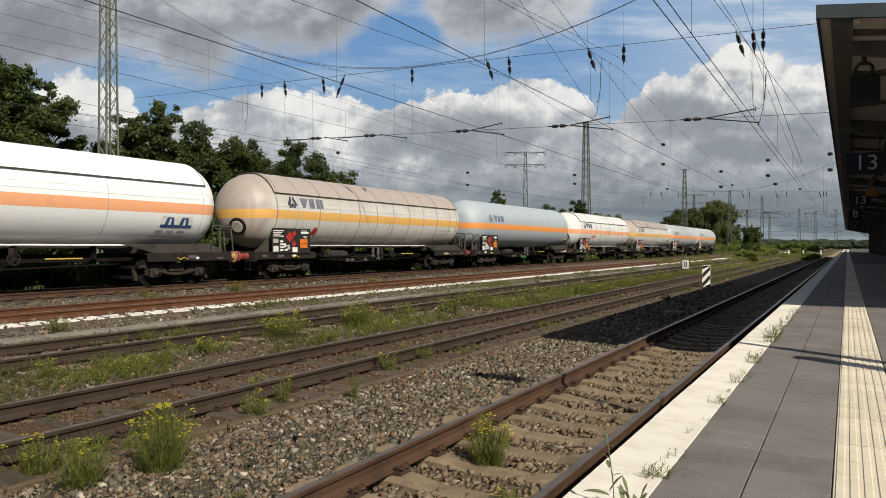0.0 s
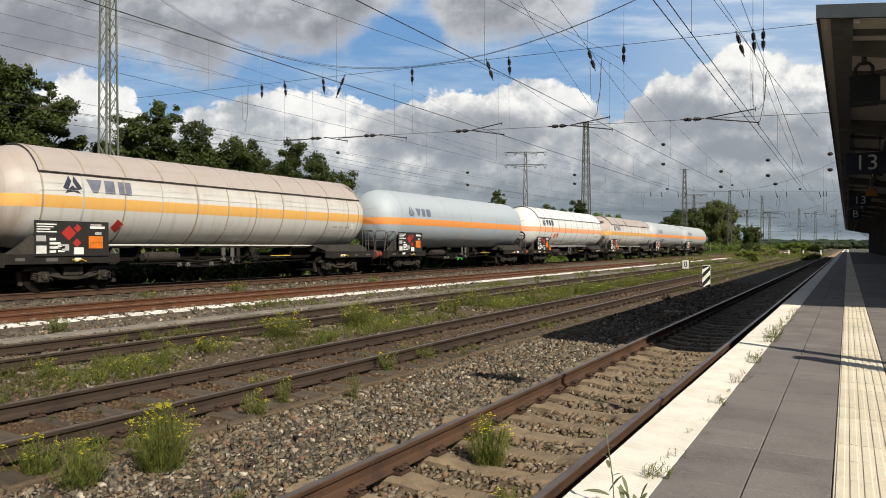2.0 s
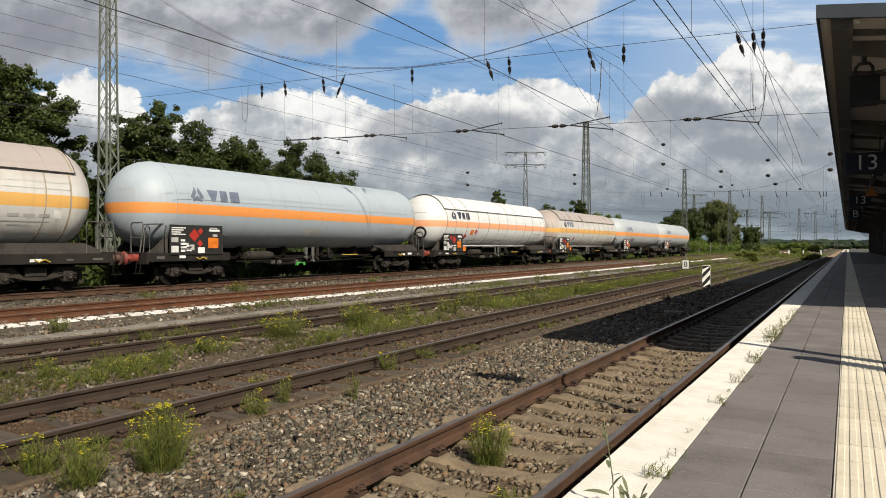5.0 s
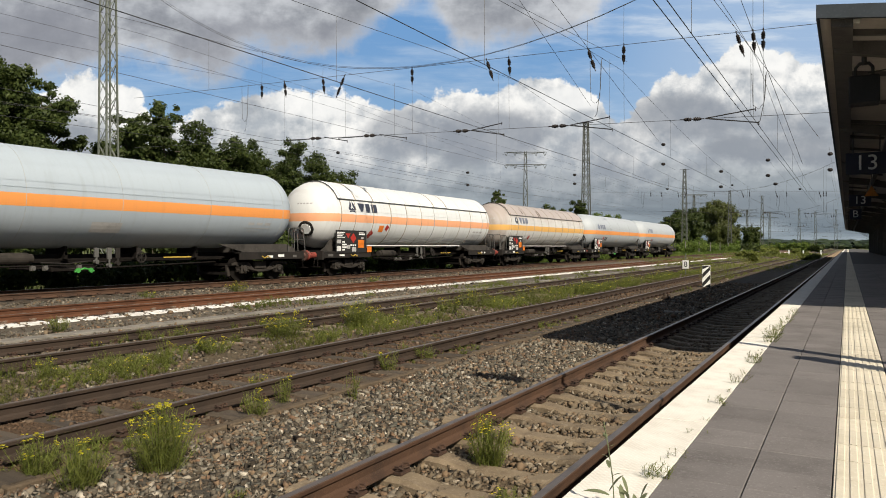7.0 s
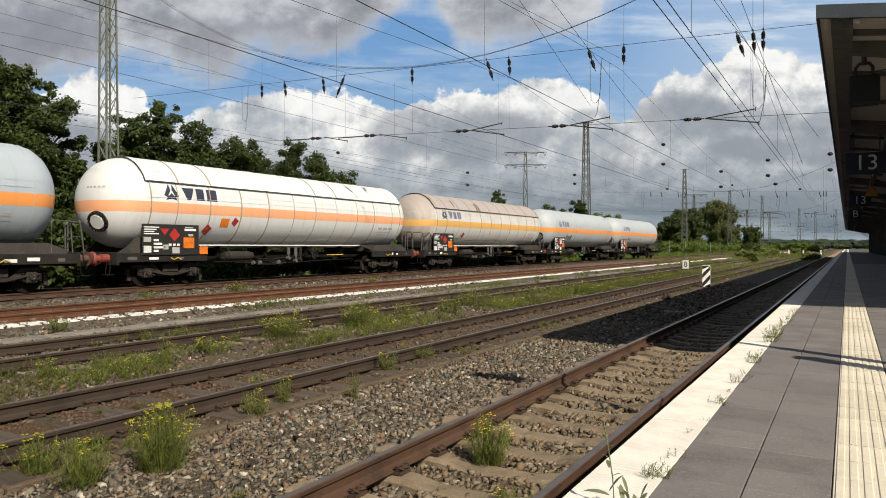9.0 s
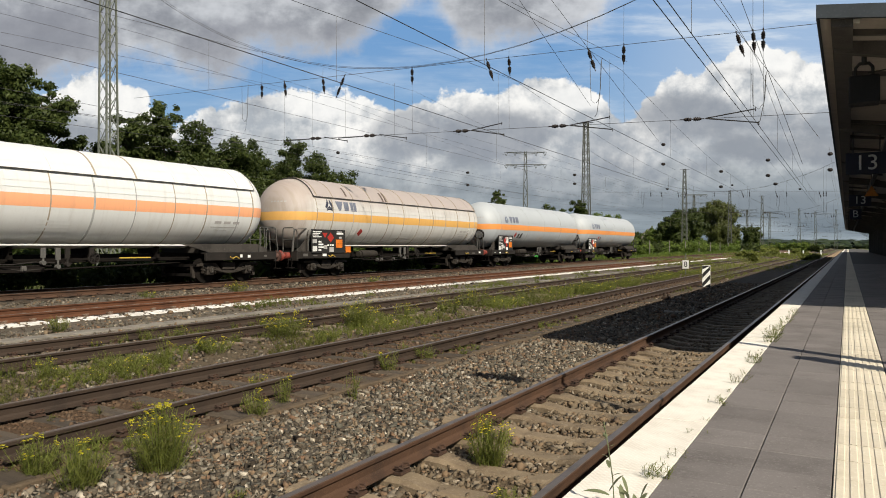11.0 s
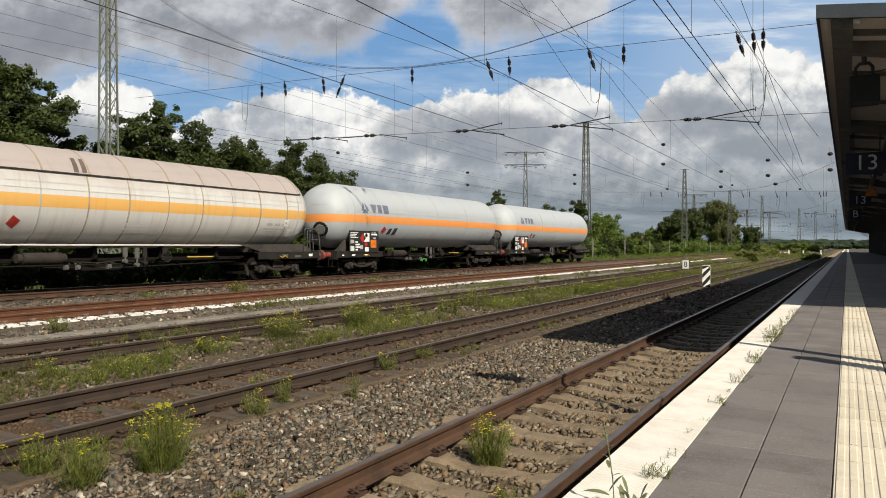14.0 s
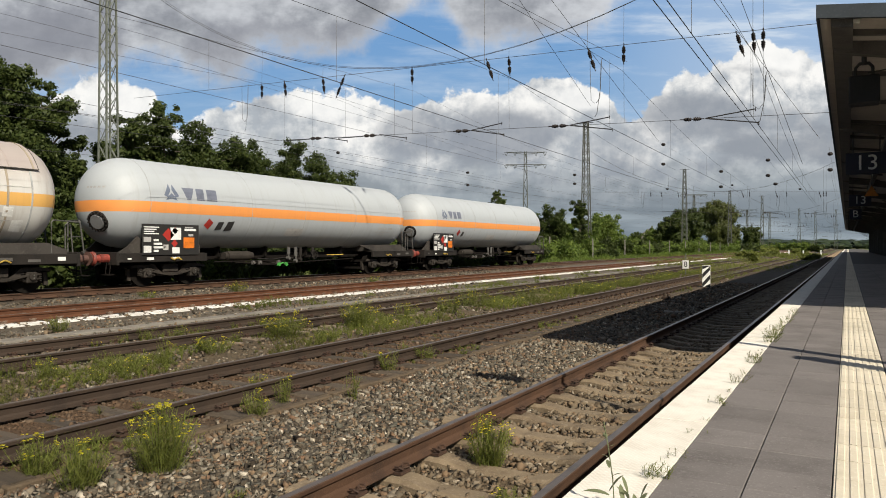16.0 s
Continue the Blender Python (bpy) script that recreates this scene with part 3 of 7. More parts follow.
def build_track(n, label, rail_mat, sleeper, sl_len, y_from, y_near, height, rough_lay):
    tx, tz = TRACKS[n]
    track = thing("railway_track", label, "railway track", "tracks beside the platform", "structure", (tx, 0, tz))
    for s in (-1, 1):
        bm = bmesh.new()
        for y0, y1 in ((-25, 14.9), (14.906, 44.9), (44.906, 900)):
            add_prism(bm, RAIL_OUTLINE, "y", y0, y1)
        for f in bm.faces:
            f.normal_update()
            if f.calc_center_median().z > -0.006 and abs(f.normal.y) < 0.5:
                f.material_index = 1
        ob = part("rail", bm, [rail_mat, RAIL_TOP], track)
        ob.location = (s * 0.7535, 0, 0)
    rnd = random.Random(40 + n)
    y, count, far_v, far_f = y_from, 0, [], []
    while y < 420:
        if y < y_near:
            ob = link("sleeper", sleeper, track, "", (rnd.uniform(-0.02, 0.02) * rough_lay, y + rnd.uniform(-0.02, 0.02) * rough_lay, -0.185 - rnd.uniform(0, 0.008) * rough_lay))
            ob.rotation_euler = (0, 0, radians(rnd.uniform(-0.7, 0.7)) * rough_lay)
            for s in (-1, 1):
                link("rail_clip", CLIP_LIGHT if n == 3 else CLIP_MESH, track, "", (s * 0.7535, y, -0.172))
        else:
            k = len(far_v)
            a, b, c, d = -sl_len / 2, sl_len / 2, y - 0.12, y + 0.12
            far_v += [(a, c, -0.185), (b, c, -0.185), (b, d, -0.185), (a, d, -0.185), (a, c, -0.32), (b, c, -0.32), (b, d, -0.32), (a, d, -0.32)]
            far_f += [(k, k + 1, k + 2, k + 3), (k, k + 4, k + 5, k + 1), (k + 1, k + 5, k + 6, k + 2), (k + 3, k, k + 4, k + 7)]
        y += 0.615
    ob = link("far_sleepers", fast_mesh("far_sleepers", far_v, far_f, [sleeper.materials[0]]), track)
    tagged(ob, kind="stuff")
    return track


SL_CONC = sleeper_mesh("concrete_sleeper", CONCRETE, 2.5, 0.27, 0.2, 0.045)
SL_NEW = sleeper_mesh("pale_sleeper", NEW_CONC, 2.48, 0.50, 0.2, 0.03)
SL_TIMB = sleeper_mesh("timber_sleeper", TIMBER, 2.6, 0.26, 0.16, 0.0)
SL_OLD = sleeper_mesh("old_sleeper", OLD_TIMBER, 2.6, 0.26, 0.16, 0.0)
build_track(0, "rusty rails on worn concrete sleepers beside the platform", RUST, SL_CONC, 2.5, -11.7, 74, 0.2, 1.0)
build_track(1, "dark brown rails on dirty timber sleepers in weeds", RAIL_DARK, SL_TIMB, 2.6, -9.15, 62, 0.16, 1.5)
build_track(2, "old dark rails on bleached timber sleepers among weeds", RAIL_DARK, SL_OLD, 2.6, -9.0, 62, 0.16, 1.5)
build_track(3, "fresh rust-red rails on pale new concrete sleepers", RAIL_RED, SL_NEW, 2.6, -9.1, 70, 0.2, 0.5)
build_track(4, "brown rails on dark sleepers beneath the tank train", RUST, SL_TIMB, 2.6, -9.0, 52, 0.16, 1.0)

# concrete cable trough lids in a row between the third and fourth track
def cable_trough():
    t = thing("cable_trough", "row of grey concrete cable trough lids in gravel", "cable trough", "", "structure", (-13.75, 0, -0.08))
    bm = bmesh.new()
    add_box(bm, -0.22, 0.22, -0.495, 0.495, -0.06, 0.035, 0.012)
    me = bpy.data.meshes.new("trough_lid")
    bm.to_mesh(me)
    bm.free()
    me.materials.append(LID_GREY)
    for i in range(60):
        link("trough_lid", me, t, "", (random.uniform(-0.01, 0.01), 3 + i, random.uniform(-0.006, 0.006)))


cable_trough()

# worn kerb of old concrete between the first and second track
def kerb_strip():
    t = thing("kerb", "low worn concrete kerb half buried in gravel", "kerb", "", "structure", (-5.72, 0, -0.19))
    for i in range(34):
        bm = bmesh.new()
        add_box(bm, -0.06, 0.06, 1.0 + i * 1.0, 1.985 + i * 1.0, -0.1, 0.035 + random.uniform(-0.012, 0.006), 0.015)
        part("kerb_stone", bm, KERB, t)


kerb_strip()

# ---------------------------------------------------------------- platform
def platform():
    p = thing("platform", "station platform with white edge, grey slabs and cream tactile strip", "platform", "", "structure")
    bm = bmesh.new()
    add_box(bm, -0.86, 5.2, -8, 330, -0.6, PLATFORM_Z - 0.08)
    part("platform_body", bm, PLINTH, p)
    bm = bmesh.new()
    add_box(bm, -0.66, 0.252, -8, 330, PLATFORM_Z - 0.08, PLATFORM_Z - 0.012)
    part("bedding", bm, JOINT, p)

    def slab(name, x0, x1, y0, y1, top, mat, bevel):
        b = bmesh.new()
        add_box(b, x0, x1, y0, y1, PLATFORM_Z - 0.08, top, bevel)
        me = bpy.data.meshes.new(name)
        b.to_mesh(me)
        b.free()
        me.materials.append(mat)
        return me

    edge = slab("edge_slab", -0.945, -0.662, 0.001, 0.999, PLATFORM_Z, WHITE_EDGE, 0.002)
    pave = slab("paving_slab", -0.1495, 0.1495, 0.001, 0.299, PLATFORM_Z, PAVER, 0.0025)
    b = bmesh.new()
    add_box(b, -0.149, 0.149, 0.0015, 0.2985, PLATFORM_Z - 0.08, PLATFORM_Z, 0.002)
    for k in range(6):
        x = -0.125 + 0.05 * k
        add_prism(b, [(x - 0.019, PLATFORM_Z - 0.002), (x + 0.019, PLATFORM_Z - 0.002), (x + 0.013, PLATFORM_Z + 0.004), (x - 0.013, PLATFORM_Z + 0.004)], "y", 0.004, 0.296)
    bmesh.ops.recalc_face_normals(b, faces=b.faces)
    tact = bpy.data.meshes.new("tactile_slab")
    b.to_mesh(tact)
    b.free()
    tact.materials.append(TACTILE)
    for i in range(120):
        link("edge_slab", edge, p, "", (0, -8 + i, random.uniform(-0.002, 0.002)))
    rnd = random.Random(8)
    for i in range(145):
        for x in (-0.508, -0.204):
            ob = link("paving_slab", pave, p, "", (x, 0.3 * i, rnd.uniform(-0.0015, 0.0015)))
        link("tactile_slab", tact, p, "", (0.1, 0.3 * i, rnd.uniform(-0.001, 0.001)))
    bm = bmesh.new()
    add_box(bm, -0.655, -0.053, 43.5, 330, PLATFORM_Z - 0.08, PLATFORM_Z - 0.001)
    part("far_paving", bm, PAVER, p)
    bm = bmesh.new()
    add_box(bm, -0.05, 0.25, 43.5, 330, PLATFORM_Z - 0.08, PLATFORM_Z)
    part("far_tactile", bm, TACTILE, p)
    bm = bmesh.new()
    add_box(bm, -0.945, -0.662, 112, 330, PLATFORM_Z - 0.08, PLATFORM_Z)
    part("far_edge", bm, WHITE_EDGE, p)
    for name, x0, x1, mat in (("rear_paving", -0.655, -0.053, PAVER), ("rear_tactile", -0.05, 0.25, TACTILE), ("rear_floor", 0.254, 2.65, PAVER)):
        bm = bmesh.new()
        add_box(bm, x0, x1, -8, -0.002, PLATFORM_Z - 0.08, PLATFORM_Z - 0.001)
        part(name, bm, mat, p)
    # dark slab field beyond the tactile strip
    for i in range(75):
        for k in range(4):
            ob = link("floor_slab", floor_slab_mesh(), p, "", (0.552 + 0.602 * k, 0.6 * i, rnd.uniform(-0.001, 0.001)))
    bm = bmesh.new()
    add_box(bm, 0.253, 5.2, -8, 330, PLATFORM_Z - 0.08, PLATFORM_Z - 0.006)
    part("surfacing", bm, ASPHALT, p)


FLOOR_SLAB = []


def floor_slab_mesh():
    if not FLOOR_SLAB:
        b = bmesh.new()
        add_box(b, -0.298, 0.298, 0.002, 0.598, PLATFORM_Z - 0.05, PLATFORM_Z, 0.004)
        me = bpy.data.meshes.new("floor_slab")
        b.to_mesh(me)
        b.free()
        me.materials.append(PAVER)
        FLOOR_SLAB.append(me)
    return FLOOR_SLAB[0]


platform()

# ---------------------------------------------------------------- platform roof
ROOF_Y0, ROOF_Y1 = 10.66, 142.0


def roof_z(x):
    """Underside of the butterfly roof: lowest over its columns at x = 3.3."""
    return 4.82 - 0.14 * (x + 0.38) if x < 3.3 else 4.305 + 0.14 * (x - 3.3)


def canopy():
    c = thing("platform_canopy", "dark steel platform canopy with grey sheet roof and fascia", "canopy")
    bm = bmesh.new()
    add_prism(bm, [(-0.335, roof_z(-0.335)), (3.3, roof_z(3.3)), (5.6, roof_z(5.6)), (5.6, roof_z(5.6) + 0.12), (3.3, roof_z(3.3) + 0.12), (-0.335, roof_z(-0.335) + 0.12)], "y", ROOF_Y0 + 0.03, ROOF_Y1)
    part("roof_sheet", bm, ROOF_GREY, c, "grey trapezoid roof sheeting")
    bm = bmesh.new()
    add_box(bm, -0.372, -0.333, ROOF_Y0, ROOF_Y1, 4.77, 4.955, 0.006)
    part("edge_fascia", bm, FASCIA, c, "blue-grey edge fascia")
    bm = bmesh.new()
    add_prism(bm, [(-0.372, 4.79), (3.3, 4.275), (5.6, 4.60), (5.6, 4.79), (3.3, 4.465), (-0.372, 4.97)], "y", ROOF_Y0 - 0.03, ROOF_Y0 + 0.026)
    part("front_fascia", bm, FASCIA, c, "blue-grey front fascia")
    bm = bmesh.new()
    add_prism(bm, [(-0.20, 4.68), (0.06, 4.64), (0.06, roof_z(0.06) + 0.005), (-0.20, roof_z(-0.2) + 0.005)], "y", ROOF_Y0 + 0.10, ROOF_Y1 - 0.1)
    part("edge_beam", bm, BEAM, c)
    y = ROOF_Y0 + 1.36
    while y < ROOF_Y1:
        bm = bmesh.new()
        add_prism(bm, [(-0.18, 4.62), (3.3, 3.90), (5.5, 4.42), (5.5, roof_z(5.5)), (3.3, roof_z(3.3)), (-0.18, roof_z(-0.18))], "y", y - 0.08, y + 0.08)
        part("cross_beam", bm, BEAM, c)
        bm = bmesh.new()
        add_box(bm, 3.14, 3.46, y - 0.13, y + 0.13, PLATFORM_Z, 4.2, 0.01)
        part("column", bm, BEAM, c)
        bm = bmesh.new()
        add_prism(bm, [(3.15, 3.2), (3.25, 3.2), (1.7, 4.2), (1.5, 4.25)], "y", y - 0.05, y + 0.05)
        part("strut", bm, BEAM, c)
        y += 8.0
    for k in range(49):
        yy = ROOF_Y0 + 0.65 + k * 2.67
        bm = bmesh.new()
        add_prism(bm, [(-0.17, roof_z(-0.17) - 0.09), (1.2, roof_z(1.2) - 0.06), (1.2, roof_z(1.2) + 0.004), (-0.17, roof_z(-0.17) + 0.004)], "y", yy, yy + 0.07)
        part("purlin", bm, BEAM, c)
    bm = bmesh.new()
    add_box(bm, 0.82, 0.97, ROOF_Y0 + 0.4, ROOF_Y1 - 1, 4.40, 4.52)
    part("cable_tray", bm, BEAM, c)
    bm = bmesh.new()
    add_rod(bm, (0.02, ROOF_Y0 + 0.16, 4.74), (0.14, ROOF_Y0 + 0.16, 4.72), 0.03, 8)
    part("end_lamp", bm, SIGN_WHITE, c, "small white fitting under the front edge")


canopy()


def back_wall():
    """Dark upright panels under the roof, added mainly to block sun from the platform."""
    t = thing("sun_blocking_wall", "dark panel wall added behind the platform columns to block sun", "wall", kind="structure")
    for k in range(42):
        bm = bmesh.new()
        y = 14.0 + 3.0 * k
        add_box(bm, 3.62, 3.74, y + 0.01, y + 2.99, PLATFORM_Z - 0.01, roof_z(3.62) - 0.01, 0.01)
        part("panel", bm, STEEL, t)


back_wall()


def text_mesh(body, size, material, depth=0.004):
    cu = bpy.data.curves.new("figure", "FONT")
    cu.body, cu.size, cu.extrude, cu.align_x, cu.align_y = body, size, depth, "CENTER", "CENTER"
    ob = bpy.data.objects.new("figure", cu)
    me = bpy.data.meshes.new_from_object(ob)
    bpy.data.objects.remove(ob)
    me.materials.append(material)
    return me


def hanging_sign(name, text, x, y, z, w, h, label, size):
    t = thing(name, label, "sign", "signs under the canopy", at=(x, y, z))
    bm = bmesh.new()
    add_box(bm, -w / 2, w / 2, -0.05, 0.05, -h / 2, h / 2, 0.01)
    part("board", bm, SIGN_BLUE, t)
    fig = link("figure", text_mesh(text, size, SIGN_WHITE), t, "white figures")
    fig.matrix_basis = pose(0, -0.0545, 0, 90, 0, 0)
    for s in (-1, 1):
        bm = bmesh.new()
        add_rod(bm, (s * w * 0.32, 0, h / 2), (s * w * 0.32, 0, roof_z(x) - z + 0.03), 0.015)
        part("hanger", bm, STEEL, t)


hanging_sign("platform_number_sign", "13", 0.42, 21.3, 3.895, 0.94, 0.56, "dark blue platform number sign hanging below canopy", 0.56)
hanging_sign("platform_number_sign", "13", 0.52, 39.4, 3.96, 0.94, 0.56, "dark blue platform number sign hanging farther along canopy", 0.54)
hanging_sign("sector_sign", "B", 0.41, 49.0, 3.68, 0.62, 0.62, "dark blue sector letter sign hanging below canopy", 0.6)


def warning_triangle():
    t = thing("warning_sign", "small amber triangular warning plate below canopy", "sign", "signs under the canopy", at=(0.68, 27.0, 3.55))
    bm = bmesh.new()
    add_prism(bm, [(-0.2, -0.16), (0.2, -0.16), (0, 0.18)], "y", -0.02, 0.02)
    part("plate", bm, SIGN_AMBER, t)
    bm = bmesh.new()
    add_rod(bm, (0, 0, 0.15), (0, 0, roof_z(0.68) - 3.52), 0.015)
    part("hanger", bm, STEEL, t)


warning_triangle()


def loudspeaker():
    t = thing("loudspeaker", "dark box loudspeaker hanging from the canopy beam", "loudspeaker", at=(0.21, 12.2, 4.06))
    bm = bmesh.new()
    add_box(bm, -0.20, 0.20, -0.15, 0.15, -0.22, 0.20, 0.02)
    part("cabinet", bm, SPEAKER, t)
    bm = bmesh.new()
    add_path(bm, [(-0.11, 0, 0.18), (-0.11, 0, 0.34), (-0.06, 0, 0.40), (0.06, 0, 0.40), (0.11, 0, 0.34), (0.11, 0, 0.18)], 0.026)
    part("bracket", bm, STEEL, t)
    bm = bmesh.new()
    add_rod(bm, (0, 0, 0.38), (0, 0, roof_z(0.21) - 4.04), 0.035, 8)
    part("drop_rod", bm, STEEL, t)
    bm = bmesh.new()
    add_path(bm, [(0.06, 0.02, 0.26), (0.26, 0.26, 0.33), (0.46, 0.6, 0.42), (0.52, 0.7, 0.5)], 0.012)
    part("cable", bm, STEEL, t)


loudspeaker()


def lamp_post(x, y, h, foot, r0, r1, head):
    t = thing("platform_lamp", "slim grey platform lamp post standing on the platform", "lamp post", at=(x, y, PLATFORM_Z))
    bm = bmesh.new()
    add_rod(bm, (0, 0, 0), (0, 0, foot), r0, 12)
    part("pole_sleeve", bm, GALV, t)
    bm = bmesh.new()
    add_rod(bm, (0, 0, foot), (0, 0, h), r0 * 0.6, 12, r1)
    part("pole", bm, GALV, t)
    bm = bmesh.new()
    add_rod(bm, (0, 0.02, h - 0.02), (0, -0.25, h + 0.02), 0.03, 8)
    part("arm", bm, GALV, t)
    bm = bmesh.new()
    add_box(bm, -head, head, -0.46, -0.2, h - 0.03, h + 0.08, 0.02)
    part("lantern", bm, STEEL, t)


lamp_post(1.55, 6.04, 4.85, 2.0, 0.075, 0.045, 0.40)


# Upright out of view, added only for the short shadow it throws.
def shadow_upright(x, y, h):
    t = thing("pillar", "slim grey upright out of view, added for its shadow on the platform", "pillar", at=(x, y, PLATFORM_Z))
    bm = bmesh.new()
    add_box(bm, -0.08, 0.08, -0.08, 0.08, 0, h, 0.02)
    part("body", bm, GALV, t)
    bm = bmesh.new()
    add_box(bm, -0.095, 0.095, -0.095, 0.095, h, h + 0.04, 0.01)
    part("cap", bm, STEEL, t)


shadow_upright(2.1, 5.32, 2.3)



# ---------------------------------------------------------------- trackside signs
def hectometre_sign():
    t = thing("hectometre_sign", "white hectometre plate with black figure on a thin post", "sign", at=(-9.3, 48.2, ground_z(-9.3)))
    bm = bmesh.new()
    add_rod(bm, (0, 0, -0.1), (0, 0, 1.42), 0.03, 8)
    part("post", bm, GALV, t)
    bm = bmesh.new()
    add_box(bm, -0.2, 0.2, -0.05, -0.03, 0.42, 0.98, 0.004)
    ob = part("plate", bm, SIGN_WHITE, t)
    fig = link("figure", text_mesh("8", 0.5, SIGN_BLACK), ob)
    fig.matrix_basis = pose(0, -0.056, 0.70, 90, 0, 0)


hectometre_sign()


def striped_board():
    t = thing("striped_marker_board", "black and white diagonally striped marker board on the ground", "sign", at=(-5.7, 34.3, ground_z(-5.7) + 0.0), rz=14)
    bm = bmesh.new()
    add_box(bm, -0.18, 0.18, -0.02, 0.02, 0.0, 1.05, 0.004)
    part("board", bm, SIGN_WHITE, t)
    for k in range(4):
        z = -0.42 + k * 0.43
        out = [(-0.17, z), (0.17, z + 0.40), (0.17, z + 0.62), (-0.17, z + 0.22)]
        out = [(a, max(0.02, min(1.03, b))) for a, b in out]
        bm = bmesh.new()
        add_prism(bm, out, "y", -0.026, -0.021)
        part("stripe", bm, SIGN_BLACK, t)


striped_board()


def ground_stump():
    t = thing("ground_stump", "small dark iron stump on the kerb between the tracks", "stump", at=(-5.62, 25.6, ground_z(-5.62)))
    bm = bmesh.new()
    add_box(bm, -0.14, 0.14, -0.10, 0.10, -0.05, 0.15, 0.02)
    part("base", bm, RAIL_DARK, t)
    bm = bmesh.new()
    add_rod(bm, (-0.05, 0, 0.14), (-0.05, 0, 0.29), 0.045, 10)
    add_rod(bm, (0.07, 0, 0.14), (0.07, 0, 0.24), 0.035, 8)
    part("studs", bm, RAIL_DARK, t)


ground_stump()


def cable_cover():
    t = thing("cable_cover", "flat grey concrete cable cover lying on the ballast", "cover", at=(-4.43, 21.2, ground_z(-4.43) + 0.02), rz=12)
    bm = bmesh.new()
    add_box(bm, -0.28, 0.28, -0.2, 0.2, -0.05, 0.045, 0.015)
    part("slab", bm, LID_GREY, t)
    bm = bmesh.new()
    add_box(bm, -0.03, 0.03, -0.09, 0.09, 0.045, 0.058, 0.004)
    part("grip", bm, RAIL_DARK, t)


cable_cover()


for x, y in ((-11.5, 176.0), (-8.4, 172.0), (-5.4, 186.0), (-14.5, 182.0)):
    t = thing("marker_post", "short white marker post beside the far track", "marker post", "marker posts", at=(x, y, ground_z(x)))
    bm = bmesh.new()
    add_box(bm, -0.14, 0.14, -0.14, 0.14, -0.1, 1.1, 0.03)
    part("post", bm, SIGN_WHITE, t)
# ---------------------------------------------------------------- tank wagons
# Wagon space: y along the train (-y leads), +x faces the platform, z = 0 on the rail top.
PITCH = 17.9
TANK_Z, TANK_R = 2.715, 1.48
Y_LEAD, Y_TAIL, CAP_LEAD, CAP_TAIL = -7.20, 7.02, 1.35, 1.0
WHEEL_R = 0.46

P_CREAM = tank_paint("cream_tank_paint", (0.576, 0.570, 0.551), (0.346, 0.290, 0.262), (0.278, 0.230, 0.182), 0.75, 0.4, 0.75)
P_WHITE = tank_paint("white_tank_paint", (0.662, 0.675, 0.674), (0.576, 0.570, 0.556), (0.384, 0.360, 0.321), 0.4, 0.3, 0.3)
P_PURE = tank_paint("clean_white_tank_paint", (0.787, 0.810, 0.835), (0.768, 0.780, 0.802), (0.576, 0.560, 0.535), 0.2, 0.15)
# The two greys take a paler top colour at the crown.
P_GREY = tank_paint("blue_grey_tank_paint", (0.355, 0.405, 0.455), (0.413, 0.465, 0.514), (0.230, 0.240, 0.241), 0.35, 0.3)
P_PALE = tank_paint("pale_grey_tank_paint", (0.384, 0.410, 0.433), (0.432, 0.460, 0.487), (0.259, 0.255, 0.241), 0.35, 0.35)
S_CREAM = tank_paint("dusty_shield_paint", (0.442, 0.400, 0.385), (0.365, 0.315, 0.294), (0.288, 0.220, 0.171), 0.8, 0.6)
S_WHITE = tank_paint("white_shield_paint", (0.653, 0.665, 0.674), (0.614, 0.615, 0.610), (0.480, 0.450, 0.407), 0.4, 0.3)
BAND_AMBER = tank_paint("amber_band_paint", (0.68, 0.385, 0.11), (0.55, 0.33, 0.14), (0.4, 0.24, 0.1), 0.1, 0.3)
BAND_SALMON = tank_paint("salmon_band_paint", (0.80, 0.38, 0.20), (0.6, 0.35, 0.2), (0.45, 0.27, 0.18), 0.1, 0.3)
BAND_ORANGE = tank_paint("orange_band_paint", (0.74, 0.285, 0.075), (0.6, 0.3, 0.12), (0.45, 0.22, 0.1), 0.1, 0.25)
SEAM = plain("stained_seam", (0.34, 0.29, 0.22), 0.7)
LID_STEEL = plain("grey_manhole_lid", (0.17, 0.175, 0.18), 0.6)
SCRAPE = plain("brown_scrape", (0.13, 0.10, 0.085), 0.8)
SEAM_GREY = plain("faint_weld_seam", (0.40, 0.41, 0.41), 0.6)
EDGE = plain("dark_shield_edge", (0.06, 0.055, 0.05), 0.6)
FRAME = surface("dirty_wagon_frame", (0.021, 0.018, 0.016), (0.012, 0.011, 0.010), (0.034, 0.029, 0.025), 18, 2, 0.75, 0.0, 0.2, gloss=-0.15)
# UNDER and TREAD go near black: the tank's shade is put into their colour.
UNDER = surface("underframe_grime_shade", (0.012, 0.010, 0.009), (0.008, 0.007, 0.006), (0.02, 0.017, 0.015), 18, 2, 0.85, 0.0, 0.2, gloss=-0.27)
BOGIE = surface("bogie_grime", (0.034, 0.028, 0.023), (0.018, 0.015, 0.012), (0.062, 0.052, 0.043), 18, 3, 0.8, 0.1, 0.3)
TREAD = surface("shaded_wheel_steel", (0.012, 0.010, 0.009), (0.008, 0.007, 0.006), (0.020, 0.017, 0.014), 25, 3, 0.85, 0.0, 0.1, gloss=-0.27)
SADDLE = surface("dusty_saddle", (0.050, 0.044, 0.039), (0.026, 0.023, 0.020), (0.080, 0.072, 0.064), 12, 2, 0.75, 0.0, 0.15)
